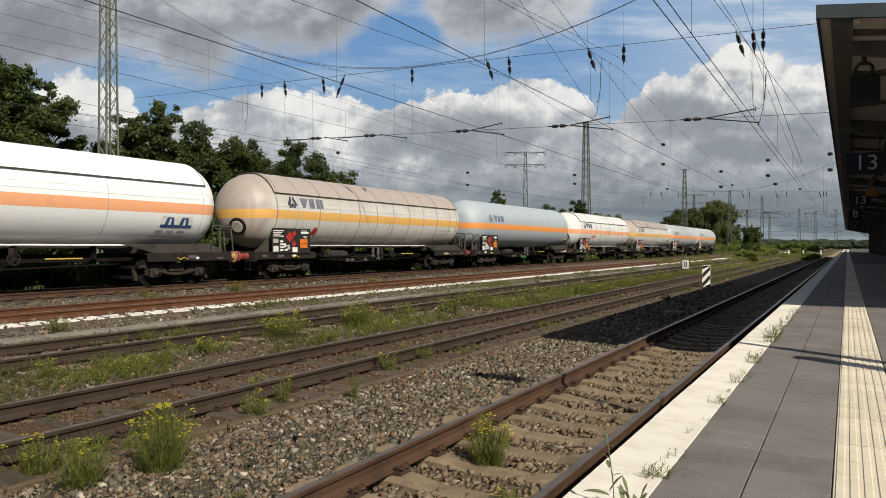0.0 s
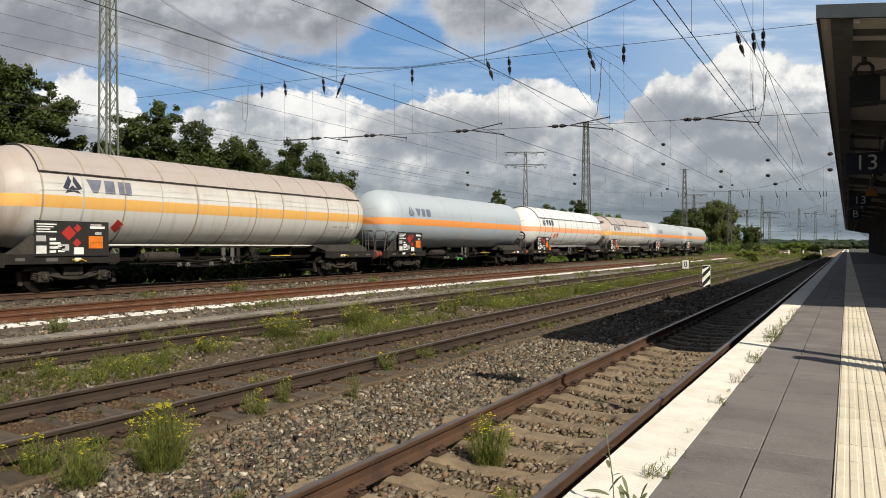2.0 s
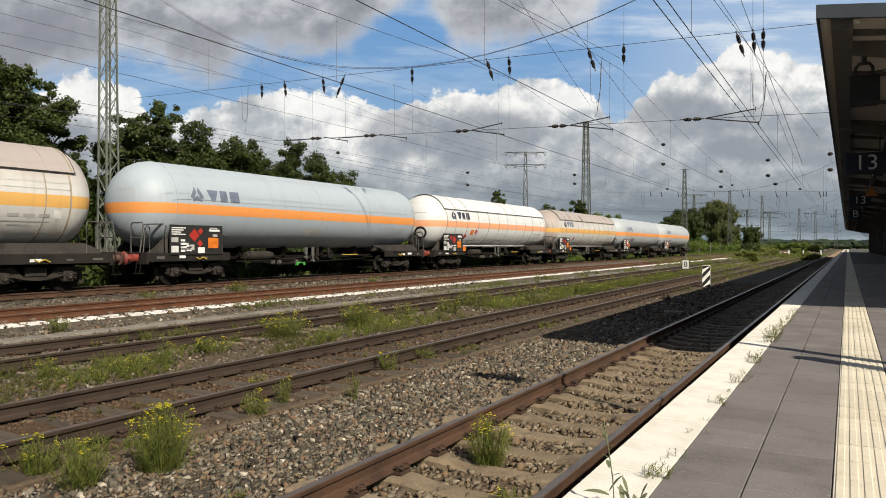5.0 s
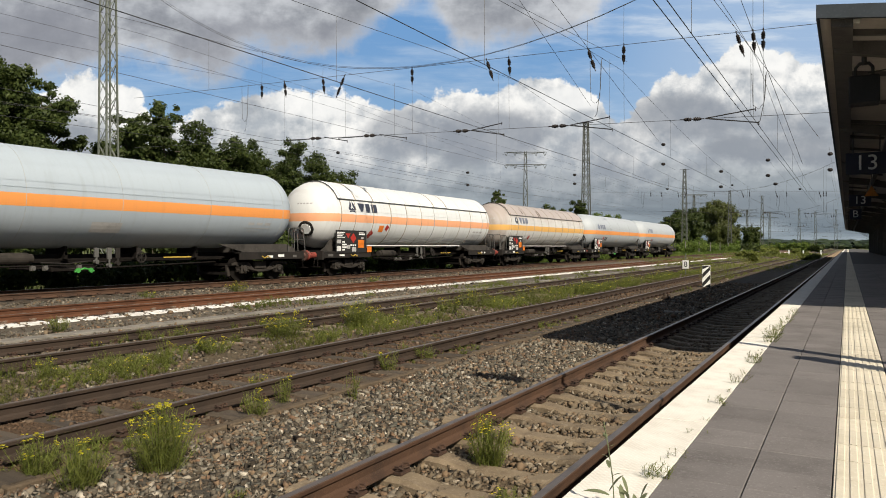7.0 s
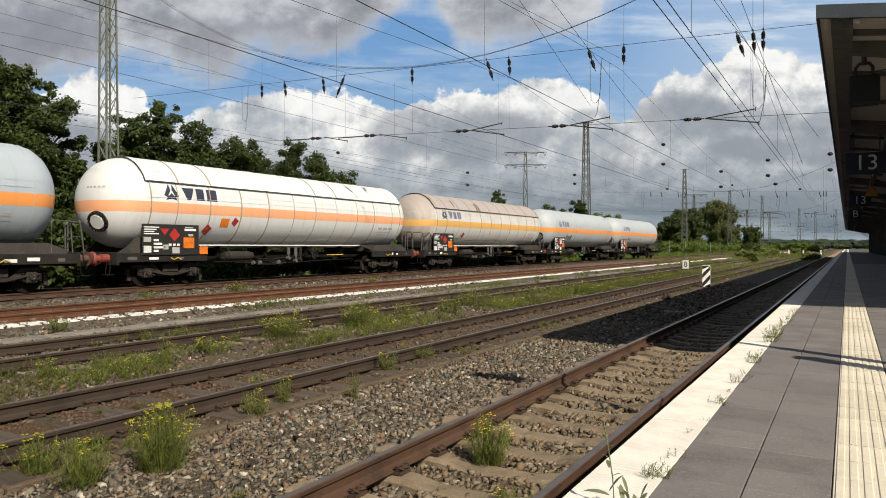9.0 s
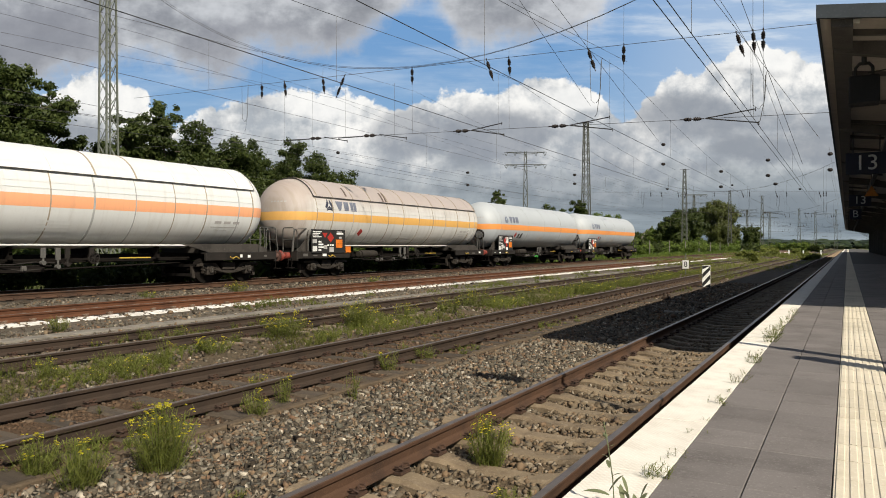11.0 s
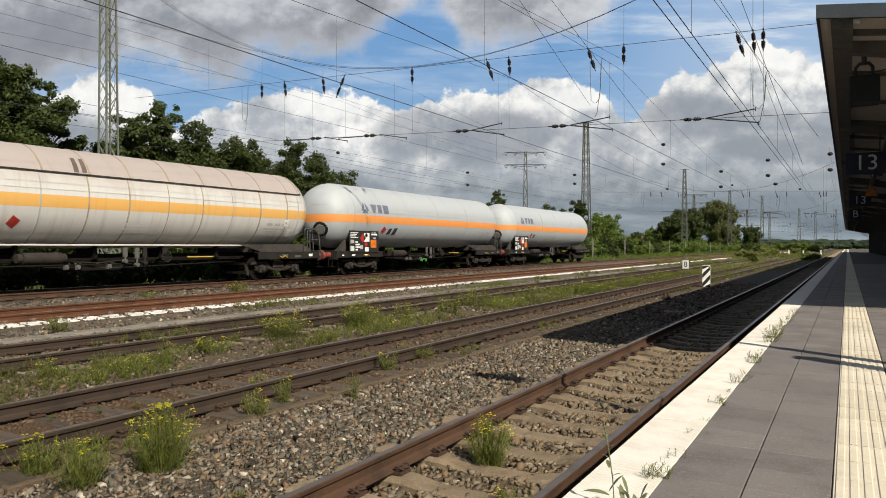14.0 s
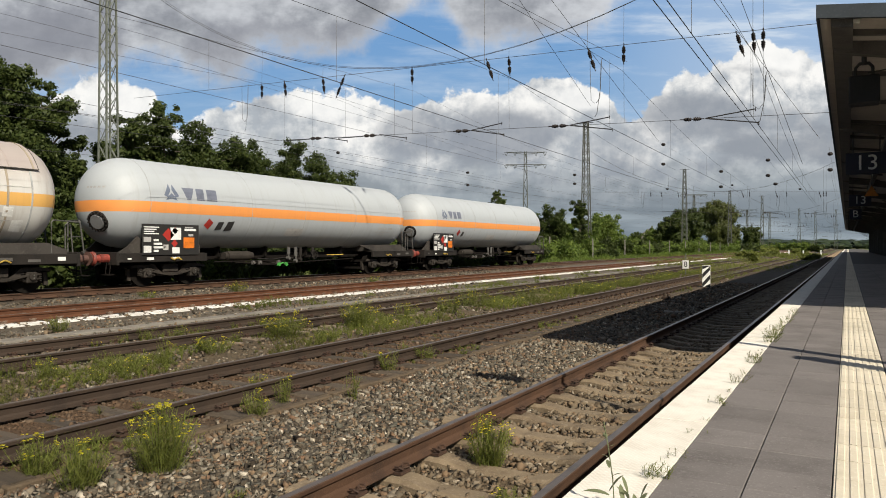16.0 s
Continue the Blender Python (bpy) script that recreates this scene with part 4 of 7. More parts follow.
BUF_RED = surface("worn_red_buffer", (0.24, 0.045, 0.032), (0.09, 0.03, 0.024), (0.33, 0.09, 0.07), 14, 4, 0.6, 0.0, 0.2)
BUF_YEL = plain("peach_buffer", (0.42, 0.24, 0.12), 0.6)
BUF_DARK = plain("dark_buffer", (0.10, 0.055, 0.045), 0.6)
BOARD = plain("black_data_board", (0.022, 0.021, 0.02), 0.6)
INK_WHITE = plain("white_marking", (0.75, 0.75, 0.73))
INK_GREY = plain("grey_marking", (0.42, 0.41, 0.40))
INK_DIM = plain("dusty_marking", (0.104, 0.098, 0.091))
INK_RED = plain("red_hazard_mark", (0.36, 0.03, 0.022))
INK_ORANGE = plain("orange_hazard_panel", (0.72, 0.19, 0.02))
INK_DARK = plain("dark_marking", (0.03, 0.03, 0.03))
LOGO_NAVY = plain("navy_marking", (0.038, 0.044, 0.068))
LOGO_FADE = plain("faded_blue_marking", (0.15, 0.165, 0.215))
LOGO_GREY = plain("grey_blue_marking", (0.14, 0.165, 0.225))
RAILING = plain("grey_railing", (0.085, 0.083, 0.077), 0.6, 0.2)
CAST_BLUE = plain("blue_picture_board", (0.03, 0.08, 0.22))
GREEN = plain("bright_green_tape", (0.05, 0.27, 0.05))
VALVE = plain("pale_valve_box", (0.094, 0.091, 0.085))
YELLOW = plain("yellow_handle", (0.488, 0.325, 0.052))


def tank_radius(y):
    if Y_LEAD <= y <= Y_TAIL:
        return TANK_R
    q = min(1.0, (Y_LEAD - y) / CAP_LEAD if y < Y_LEAD else (y - Y_TAIL) / CAP_TAIL)
    return TANK_R * max(0.0, 1 - q ** 2.25) ** (1 / 2.25)


def tank_mesh(bands):
    """Cylinder with dished ends; the faces between the band's two heights take the second paint."""
    bm = bmesh.new()
    seg = 56
    bend = [math.sin(radians(a)) for a in (90, 84, 76, 67, 57, 46, 34, 20, 8)]
    ys = [Y_LEAD - CAP_LEAD * q for q in bend] + [Y_LEAD + (Y_TAIL - Y_LEAD) * i / 12 for i in range(13)] + [Y_TAIL + CAP_TAIL * q for q in bend[::-1]]
    rings = []
    for y in ys:
        r = tank_radius(y)
        if r < 1e-3:
            rings.append([bm.verts.new((0, y, TANK_Z))])
        else:
            rings.append([bm.verts.new((r * math.cos(2 * math.pi * k / seg), y, TANK_Z + r * math.sin(2 * math.pi * k / seg))) for k in range(seg)])
    for a, b in zip(rings, rings[1:]):
        for k in range(seg):
            j = (k + 1) % seg
            if len(a) == 1:
                bm.faces.new((a[0], b[j], b[k]))
            elif len(b) == 1:
                bm.faces.new((a[k], a[j], b[0]))
            else:
                bm.faces.new((a[k], a[j], b[j], b[k]))
    for z in bands:
        bmesh.ops.bisect_plane(bm, geom=bm.verts[:] + bm.edges[:] + bm.faces[:], plane_co=(0, 0, z), plane_no=(0, 0, 1))
    for f in bm.faces:
        if bands[0] < f.calc_center_median().z < bands[1]:
            f.material_index = 1
    return bm


def on_tank(y, z, lift):
    r = tank_radius(y) + lift
    return (math.sqrt(max(0.0, r * r - (z - TANK_Z) ** 2)), y, z)


def decal(bm, pts, lift=0.005, sub=3):
    """A painted or glued patch that follows the tank's side; pts: outline in (y, z), four corners."""
    a, b, c, d = [Vector((*p, 0)) for p in pts]
    grid = []
    for i in range(sub + 1):
        row = []
        for j in range(sub + 1):
            u, v = i / sub, j / sub
            q = (a * (1 - u) + b * u) * (1 - v) + (d * (1 - u) + c * u) * v
            row.append(bm.verts.new(on_tank(q.x, q.y, lift)))
        grid.append(row)
    for i in range(sub):
        for j in range(sub):
            bm.faces.new((grid[i][j], grid[i + 1][j], grid[i + 1][j + 1], grid[i][j + 1]))


def rect(y0, y1, z0, z1):
    return [(y0, z0), (y1, z0), (y1, z1), (y0, z1)]


def ring_bm(y, r, w, a0=0.0, a1=360.0, t=0.012, seg=48):
    bm = bmesh.new()
    n = max(4, round(seg * (a1 - a0) / 360))
    rows = []
    for i in range(n + 1):
        a = radians(a0 + (a1 - a0) * i / n)
        rows.append([bm.verts.new((rr * math.cos(a), yy, TANK_Z + rr * math.sin(a))) for rr, yy in ((r, y - w / 2), (r + t, y - w / 2), (r + t, y + w / 2), (r, y + w / 2))])
    for a, b in zip(rows, rows[1:]):
        for k in range(4):
            bm.faces.new((a[k], a[(k + 1) % 4], b[(k + 1) % 4], b[k]))
    return bm


def wheelset_bm():
    bm = bmesh.new()
    for s in (-1, 1):
        add_rod(bm, (s * 0.68, 0, 0), (s * 0.71, 0, 0), WHEEL_R + 0.028, 28)
        add_rod(bm, (s * 0.70, 0, 0), (s * 0.82, 0, 0), WHEEL_R, 28)
        add_rod(bm, (s * 0.82, 0, 0), (s * 0.86, 0, 0), 0.12, 12)
        for k in range(5):
            a = 2 * math.pi * k / 5
            add_rod(bm, (s * 0.82, 0.27 * math.cos(a), 0.27 * math.sin(a)), (s * 0.826, 0.27 * math.cos(a), 0.27 * math.sin(a)), 0.055, 8)
    add_rod(bm, (-0.7, 0, 0), (0.7, 0, 0), 0.09, 12)
    return bm


def bogie(wagon, yc):
    b = new("bogie")
    b.parent, b.location = wagon, (0, yc, 0)
    for s in (-1, 1):
        x0, x1 = (0.93, 1.05) if s > 0 else (-1.05, -0.93)
        bm = bmesh.new()
        # pressed side frame, deeper in the middle
        add_prism(bm, [(-1.45, 0.66), (-1.2, 0.71), (-0.62, 0.71), (-0.34, 0.44), (0.34, 0.44), (0.62, 0.71), (1.2, 0.71), (1.45, 0.66), (1.45, 0.60), (1.15, 0.62), (0.72, 0.60), (0.45, 0.33), (-0.45, 0.33), (-0.72, 0.60), (-1.15, 0.62), (-1.45, 0.60)], "x", x0, x1)
        add_box(bm, x0 - 0.01, x1 + 0.01, -0.3, 0.3, 0.45, 0.72, 0.02)
        part("side_frame", bm, BOGIE, b)
        bm = bmesh.new()
        bow = [(-1.1 + 0.1 * q, 0.50 - 0.16 * math.cos(math.pi * (q - 11) / 22) ** 2) for q in range(23)]
        add_prism(bm, bow + [(a, c + 0.055) for a, c in bow[::-1]], "x", s * 1.09 - 0.035, s * 1.09 + 0.035)
        part("spring_beam", bm, BOGIE, b)
        for y in (-0.9, 0.9):
            bm = bmesh.new()
            add_box(bm, s * 1.0 - 0.12, s * 1.0 + 0.12, y - 0.15, y + 0.15, 0.28, 0.60, 0.03)
            add_rod(bm, (s * 1.1, y, WHEEL_R), (s * 1.17, y, WHEEL_R), 0.10, 12)
            box = part("axle_box", bm, BOGIE, b)
            for dy in (-0.23, 0.23):
                bm = bmesh.new()
                turns = [(s * 1.0 + 0.075 * math.cos(q * 0.9), y + dy + 0.075 * math.sin(q * 0.9), 0.34 + 0.0072 * q) for q in range(36)]
                add_path(bm, turns, 0.016, 4)
                part("coil_spring", bm, BOGIE, box)
            bm = bmesh.new()
            for zz in (0.42, 0.50):
                add_rod(bm, (s * 1.165, y + 0.02, zz), (s * 1.178, y + 0.02, zz), 0.022, 6)
            part("cover_bolts", bm, VALVE, box)
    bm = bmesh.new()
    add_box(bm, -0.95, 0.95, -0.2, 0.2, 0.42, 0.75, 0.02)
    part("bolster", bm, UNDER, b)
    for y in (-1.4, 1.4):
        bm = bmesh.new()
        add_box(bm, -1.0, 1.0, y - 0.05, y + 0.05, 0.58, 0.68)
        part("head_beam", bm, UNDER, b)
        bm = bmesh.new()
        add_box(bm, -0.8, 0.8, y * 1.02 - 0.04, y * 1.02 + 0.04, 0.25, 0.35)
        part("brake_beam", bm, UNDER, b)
    for y in (-1.42, 1.42):
        for s in (-1, 1):
            bm = bmesh.new()
            add_prism(bm, [(y - 0.05, 0.62), (y + 0.05, 0.62), (y + 0.10, 0.2), (y - 0.02, 0.2)], "x", s * 0.76 - 0.05, s * 0.76 + 0.05)
            part("brake_shoe", bm, BOGIE, b)
    sets = []
    for y in (-0.9, 0.9):
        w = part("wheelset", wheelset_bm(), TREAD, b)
        w.location = (0, y, WHEEL_R)
        sets.append(w)
    return sets


def logo(wagon, inks, y0, zc):
    """Three-bladed emblem and three blocks that stand for the operator's mark, as plain shapes."""
    blades = ([(0.01, -0.10), (0.15, -0.16), (0.28, 0.10), (0.23, 0.28)], [(0.37, 0.28), (0.32, 0.10), (0.45, -0.16), (0.59, -0.10)], [(0.07, -0.25), (0.30, -0.20), (0.30, -0.02), (0.17, -0.12)], [(0.30, -0.20), (0.53, -0.25), (0.43, -0.12), (0.30, -0.02)])
    for pts in blades:
        bm = bmesh.new()
        decal(bm, [(y0 + a, zc + b) for a, b in pts])
        part("emblem_blade", bm, inks[0], wagon)
    x = y0 + 0.74
    blocks = ([(0.0, 0.20), (0.17, -0.20), (0.33, -0.20), (0.50, 0.20)], [(0.57, -0.20), (0.90, -0.20), (0.90, 0.20), (0.57, 0.20)], [(1.02, -0.20), (1.46, -0.20), (1.46, 0.20), (1.02, 0.20)])
    for pts in blocks:
        bm = bmesh.new()
        decal(bm, [(x + a, zc + b) for a, b in pts])
        part("mark_block", bm, inks[1], wagon)


def data_board(wagon, kind, rnd):
    """Black board with data lines, hazard marks and the orange panel."""
    y0, y1, z0, z1, x = -7.52, -5.30, 1.02, 2.02, 1.37
    bm = bmesh.new()
    add_box(bm, x - 0.03, x, y0, y1, z0, z1, 0.006)
    add_box(bm, 1.0, x - 0.03, y0 + 0.2, y0 + 0.28, z0 + 0.05, z0 + 0.13)
    add_box(bm, 1.0, x - 0.03, y1 - 0.28, y1 - 0.2, z0 + 0.05, z0 + 0.13)
    board = part("data_board", bm, BOARD, wagon, "black data board with white lines and hazard marks")

    def mark(name, pts, ink):
        bm = bmesh.new()
        add_prism(bm, pts, "x", x + 0.002, x + 0.008)
        part(name, bm, ink, board)

    def bar(a, b, c, d, ink, name="text_bar"):
        mark(name, [(y0 + a, z0 + c), (y0 + b, z0 + c), (y0 + b, z0 + d), (y0 + a, z0 + d)], ink)

    for k in range(4):
        bar(0.06, 0.62 - 0.09 * (k % 3), 0.88 - 0.07 * k, 0.915 - 0.07 * k, INK_WHITE)
    bar(0.05, 0.32, 0.42, 0.58, INK_GREY)
    bar(0.05, 0.33, 0.08, 0.30, INK_WHITE, "paper_label")
    for k in range(4):
        bar(0.42, 0.60 + 0.13 * ((k * 2) % 3), 0.10 + 0.115 * k, 0.17 + 0.115 * k, INK_WHITE)
    bar(0.78, 0.98, 0.16 + 0.02 * (kind % 2), 0.34, INK_GREY)
    bar(1.13, 1.42, 0.05, 0.25, INK_GREY if kind % 2 else INK_WHITE, "paper_label")
    bar(1.62, 2.08, 0.80, 0.87, INK_WHITE)
    bar(1.64, 1.98, 0.89, 0.93, INK_GREY)
    bar(1.78, 1.98, 0.62, 0.70, INK_GREY)
    for cy, cz, r in {0: [(0.98, 0.66, 0.22), (1.24, 0.80, 0.12), (1.22, 0.38, 0.13)], 1: [(1.22, 0.66, 0.22)]}[kind % 2]:
        mark("hazard_diamond", [(y0 + cy - r, z0 + cz), (y0 + cy, z0 + cz - r), (y0 + cy + r, z0 + cz), (y0 + cy, z0 + cz + r)], INK_RED)
    if kind == 1:
        mark("hazard_triangle", [(y0 + 0.66, z0 + 0.86), (y0 + 0.84, z0 + 0.64), (y0 + 1.02, z0 + 0.86)], INK_RED)
        bar(2.25, 2.60, 0.02, 0.28, INK_ORANGE, "orange_panel")
        for k in range(3):
            bar(1.0 + 0.16 * k, 1.1 + 0.16 * k, 0.30, 0.37, INK_WHITE)
    if kind == 0:
        for k in range(3):
            bar(0.66, 0.86 - 0.05 * k, 0.12 + 0.09 * k, 0.17 + 0.09 * k, INK_WHITE)
    if kind == 2:
        bar(1.06, 1.48, 0.50, 0.90, INK_WHITE, "paper_label")
    bar(1.58, 2.02, 0.22, 0.58, INK_ORANGE, "orange_panel")
    bar(1.62, 1.98, 0.395, 0.405, INK_DARK, "panel_line")


def railing(wagon, y, flip):
    """End platform railing with two hoops."""
    for x0, x1 in ((0.62, 1.22), (-1.22, -0.62)):
        bm = bmesh.new()
        add_path(bm, [(x0, y, 1.1), (x0, y, 2.0), (x0 + 0.06, y, 2.06), (x1 - 0.06, y, 2.06), (x1, y, 2.0), (x1, y + 0.12 * flip, 1.1)], 0.024)
        add_rod(bm, (x0, y, 1.58), (x1, y, 1.58), 0.018)
        add_path(bm, [(x1 - 0.16, y - 0.35 * flip, 1.1), (x1 - 0.16, y - 0.35 * flip, 1.9), (x1 - 0.16, y - 0.27 * flip, 2.0), (x1 - 0.16, y - 0.19 * flip, 1.9), (x1 - 0.16, y - 0.12 * flip, 1.1)], 0.02)
        add_path(bm, [(x1, y, 2.0), (x1, y - 0.8 * flip, 2.04), (x1, y - 0.85 * flip, 1.98), (x1, y - 0.85 * flip, 1.1)], 0.022)
        part("end_railing", bm, RAILING, wagon)


def tank_wagon(idx, spec):
    rnd = random.Random(90 + idx)
    w = thing("tank_wagon", spec["label"], "tank wagon", "wagons of the train")
    band = (2.385, 2.735)
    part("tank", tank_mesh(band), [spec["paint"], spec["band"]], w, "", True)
    if spec["shield"]:
        bm = bmesh.new()
        rows = []
        n = 26
        for i in range(n + 1):
            a = radians(26.5 + 127 * i / n)
            rows.append([bm.verts.new((r * math.cos(a), y, TANK_Z + r * math.sin(a))) for r, y in ((TANK_R + 0.045, Y_LEAD - 0.19), (TANK_R + 0.045, Y_TAIL + 0.1), (TANK_R + 0.03, Y_TAIL + 0.1), (TANK_R + 0.03, Y_LEAD - 0.19))])
        for a, b in zip(rows, rows[1:]):
            for k in range(4):
                bm.faces.new((a[k], a[(k + 1) % 4], b[(k + 1) % 4], b[k]))
        bm.faces.new(rows[0])
        bm.faces.new(rows[-1])
        shield = part("sun_shield", bm, spec["shield"], w, "sun shield over the tank's crown")
        for s in (1, -1):
            bm = bmesh.new()
            a = radians(26.5)
            x, z = (TANK_R + 0.05) * math.cos(a), TANK_Z + (TANK_R + 0.05) * math.sin(a)
            add_box(bm, s * x - 0.02, s * x + 0.02, Y_LEAD - 0.21, Y_TAIL + 0.12, z - 0.012, z + 0.010)
            part("shield_edge", bm, EDGE, shield)
        for y in (Y_LEAD - 0.2, Y_TAIL + 0.11):
            part("shield_rim", ring_bm(y, TANK_R + 0.02, 0.020, 26.5, 153.5, 0.032), EDGE, shield)
    ribs = [-7.3, -6.2] + [-4.84 + 1.385 * k for k in range(9)] + [6.95] if spec["ribs"] else [-7.3, -2.9, 0.0, 3.4, 6.95]
    for k, y in enumerate(ribs):
        y += rnd.uniform(-0.05, 0.05)
        mat = SEAM if spec["ribs"] and rnd.random() < 0.75 else SEAM_GREY
        wdt = rnd.uniform(0.025, 0.06) if spec["ribs"] else 0.014
        part("tank_ring", ring_bm(y, TANK_R - 0.002, wdt, -450 / 7, 1710 / 7, 0.010 if spec["ribs"] else 0.007, 56), mat, w)
        if spec["shield"] and spec["ribs"]:
            part("shield_rib", ring_bm(y + 0.1, TANK_R + 0.043, 0.05, 27, 153, 0.016), SEAM if rnd.random() < (0.8 if spec["shield"] is S_CREAM else 0.15) else spec["shield"], w)
    # thin gauge pipe along the flank
    bm = bmesh.new()
    add_path(bm, [(*on_tank(-8.3, 1.75, 0.02),), (*on_tank(-7.9, 2.35, 0.02),), (*on_tank(-7.4, 2.86, 0.02),), (*on_tank(-6.6, 2.90, 0.02),), (*on_tank(6.9, 2.90, 0.02),)], 0.0045, 5)
    part("gauge_pipe", bm, spec["paint"], w)
    # end manhole with its bolt ring
    if spec["manhole"]:
        tilt = pose(0.42, Y_LEAD - CAP_LEAD * 0.855, 2.09, 90 + 24, 0, 17)
        bm = bmesh.new()
        bmesh.ops.create_cone(bm, segments=28, radius1=0.34, radius2=0.34, depth=0.16, cap_ends=True, matrix=tilt)
        for k in range(16):
            a = 2 * math.pi * k / 16
            add_rod(bm, tilt @ Vector((0.30 * math.cos(a), 0.30 * math.sin(a), 0.06)), tilt @ Vector((0.30 * math.cos(a), 0.30 * math.sin(a), 0.13)), 0.032, 6)
        mh = part("manhole", bm, FRAME, w, "bolted manhole ring")
        bm = bmesh.new()
        bmesh.ops.create_cone(bm, segments=28, radius1=0.245, radius2=0.22, depth=0.05, cap_ends=True, matrix=tilt @ pose(0, 0, 0.10))
        part("manhole_lid", bm, spec["paint"] if spec["shield"] else LID_STEEL, mh)
    # saddles and end sills
    for e in (-1, 1):
        bm = bmesh.new()
        for s in (-1, 1):
            pts = [(-4.95, 1.09), (-5.6, 1.19), (-6.9, 1.22), (-7.15, 1.48), (-7.4, 1.62), (-7.75, 1.30), (-8.1, 1.09)] if e < 0 else [(4.15, 1.37), (5.25, 1.09), (8.1, 1.09), (8.1, 1.20), (7.55, 1.40)]
            add_prism(bm, pts, "x", s * (0.95 if e < 0 else 1.05) - 0.03, s * (0.95 if e < 0 else 1.05) + 0.03)
        for y in (4.9, 5.9, 7.0):
            add_box(bm, -0.92, 0.92, e * y - 0.03, e * y + 0.03, 1.08, 1.36)
        part("saddle", bm, SADDLE, w, "dusty saddle plates under the tank end")
        bm = bmesh.new()
        for s in (-1, 1):
            add_box(bm, s * 1.28 - 0.05, s * 1.28 + 0.05, min(e * 4.9, e * 8.28), max(e * 4.9, e * 8.28), 0.80, 1.08, 0.01)
        add_box(bm, -1.32, 1.32, e * 8.32 - 0.05, e * 8.32 + 0.05, 0.72, 1.12, 0.01)
        add_box(bm, -1.25, 1.25, min(e * 5.0, e * 8.28), max(e * 5.0, e * 8.28), 1.04, 1.085)
        part("end_sill", bm, FRAME, w)
        # solebar labels
        for k in range(3):
            bm = bmesh.new()
            ya = e * (7.85 - rnd.uniform(0.6, 0.95) * k) - 0.16
            zb = rnd.uniform(0.86, 0.91)
            add_box(bm, 1.331, 1.336, ya, ya + rnd.uniform(0.10, 0.36), zb, zb + rnd.uniform(0.05, 0.11))
            part("sill_label", bm, INK_WHITE if rnd.random() < 0.3 else INK_DIM, w)
        bm = bmesh.new()
        yb = e * 6.2
        add_path(bm, [(1.34, yb - 0.22, 0.93), (1.36, yb - 0.1, 0.86), (1.36, yb + 0.05, 0.93), (1.36, yb + 0.2, 0.86)], 0.022)
        part("brake_handle", bm, YELLOW, w)
        for s in (-1, 1):
            bm = bmesh.new()
            add_rod(bm, (s * 0.875, e * 8.36, 0.93), (s * 0.875, e * 8.66, 0.93), 0.13, 16)
            add_rod(bm, (s * 0.875, e * 8.62, 0.93), (s * 0.875, e * 8.86, 0.93), 0.105, 16)
            add_rod(bm, (s * 0.875, e * 8.86, 0.93), (s * 0.875, e * 8.93, 0.93), 0.215, 20, 0.18)
            part("buffer", bm, spec["buffers"][0 if e < 0 else 1], w)
        bm = bmesh.new()
        add_rod(bm, (0, e * 8.3, 0.95), (0, e * 8.9, 0.90), 0.05, 8)
        part("coupler", bm, UNDER, w)
        bm = bmesh.new()
        add_path(bm, [(0.45, e * 8.3, 0.85), (0.45, e * 8.6, 0.6), (0.42, e * 8.9, 0.55)], 0.03, 6)
        part("brake_hose", bm, UNDER, w)
        bm = bmesh.new()
        add_box(bm, 0.9, 1.2, e * 8.55 - 0.05, e * 8.55 + 0.2, 0.42, 0.45)
        add_rod(bm, (1.15, e * 8.5, 0.43), (1.15, e * 8.45, 0.9), 0.016)
        add_rod(bm, (0.95, e * 8.5, 0.43), (0.95, e * 8.45, 0.9), 0.016)
        part("shunter_step", bm, UNDER, w)
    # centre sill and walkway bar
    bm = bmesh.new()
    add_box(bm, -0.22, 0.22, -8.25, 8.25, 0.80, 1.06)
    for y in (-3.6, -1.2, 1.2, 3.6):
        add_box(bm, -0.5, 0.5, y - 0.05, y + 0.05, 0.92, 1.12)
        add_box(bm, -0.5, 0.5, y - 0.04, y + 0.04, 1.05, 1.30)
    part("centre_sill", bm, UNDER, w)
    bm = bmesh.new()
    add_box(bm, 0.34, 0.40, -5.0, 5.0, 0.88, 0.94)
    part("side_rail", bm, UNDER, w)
    if spec["ledge"]:
        bm = bmesh.new()
        add_box(bm, 0.98, 1.06, -5.25, 5.35, 1.315, 1.365, 0.008)
        part("cladding_edge", bm, spec["paint"], w)
    bm = bmesh.new()
    add_rod(bm, (1.02, -3.75, 0.96), (1.02, -2.65, 0.96), 0.165, 18)
    for y in (-3.82, -2.58):
        add_rod(bm, (1.02, y - 0.07, 0.96), (1.02, y + 0.07, 0.96), 0.13, 18)
    for y in (-3.5, -2.9):
        add_box(bm, 0.98, 1.06, y - 0.03, y + 0.03, 0.70, 0.82)
    part("air_reservoir", bm, BOGIE, w, "grey air reservoir")
    bm = bmesh.new()
    add_box(bm, 0.3, 0.6, -1.7, -0.3, 0.55, 0.74, 0.02)
    add_rod(bm, (0.45, -2.8, 0.66), (0.45, -1.7, 0.66), 0.035)
    add_rod(bm, (0.45, -0.3, 0.62), (0.45, 4.5, 0.74), 0.025)
    add_rod(bm, (1.1, -4.4, 0.75), (1.1, -0.4, 0.75), 0.025)
    part("brake_gear", bm, UNDER, w)
    # slender valve gear: a stem, a flange and a small cock each
    for y, hgt, tone in ((-0.72, 0.30, VALVE), (-0.30, 0.42, VALVE), (-0.02, 0.36, FRAME), (0.72, 0.26, FRAME)):
        bm = bmesh.new()
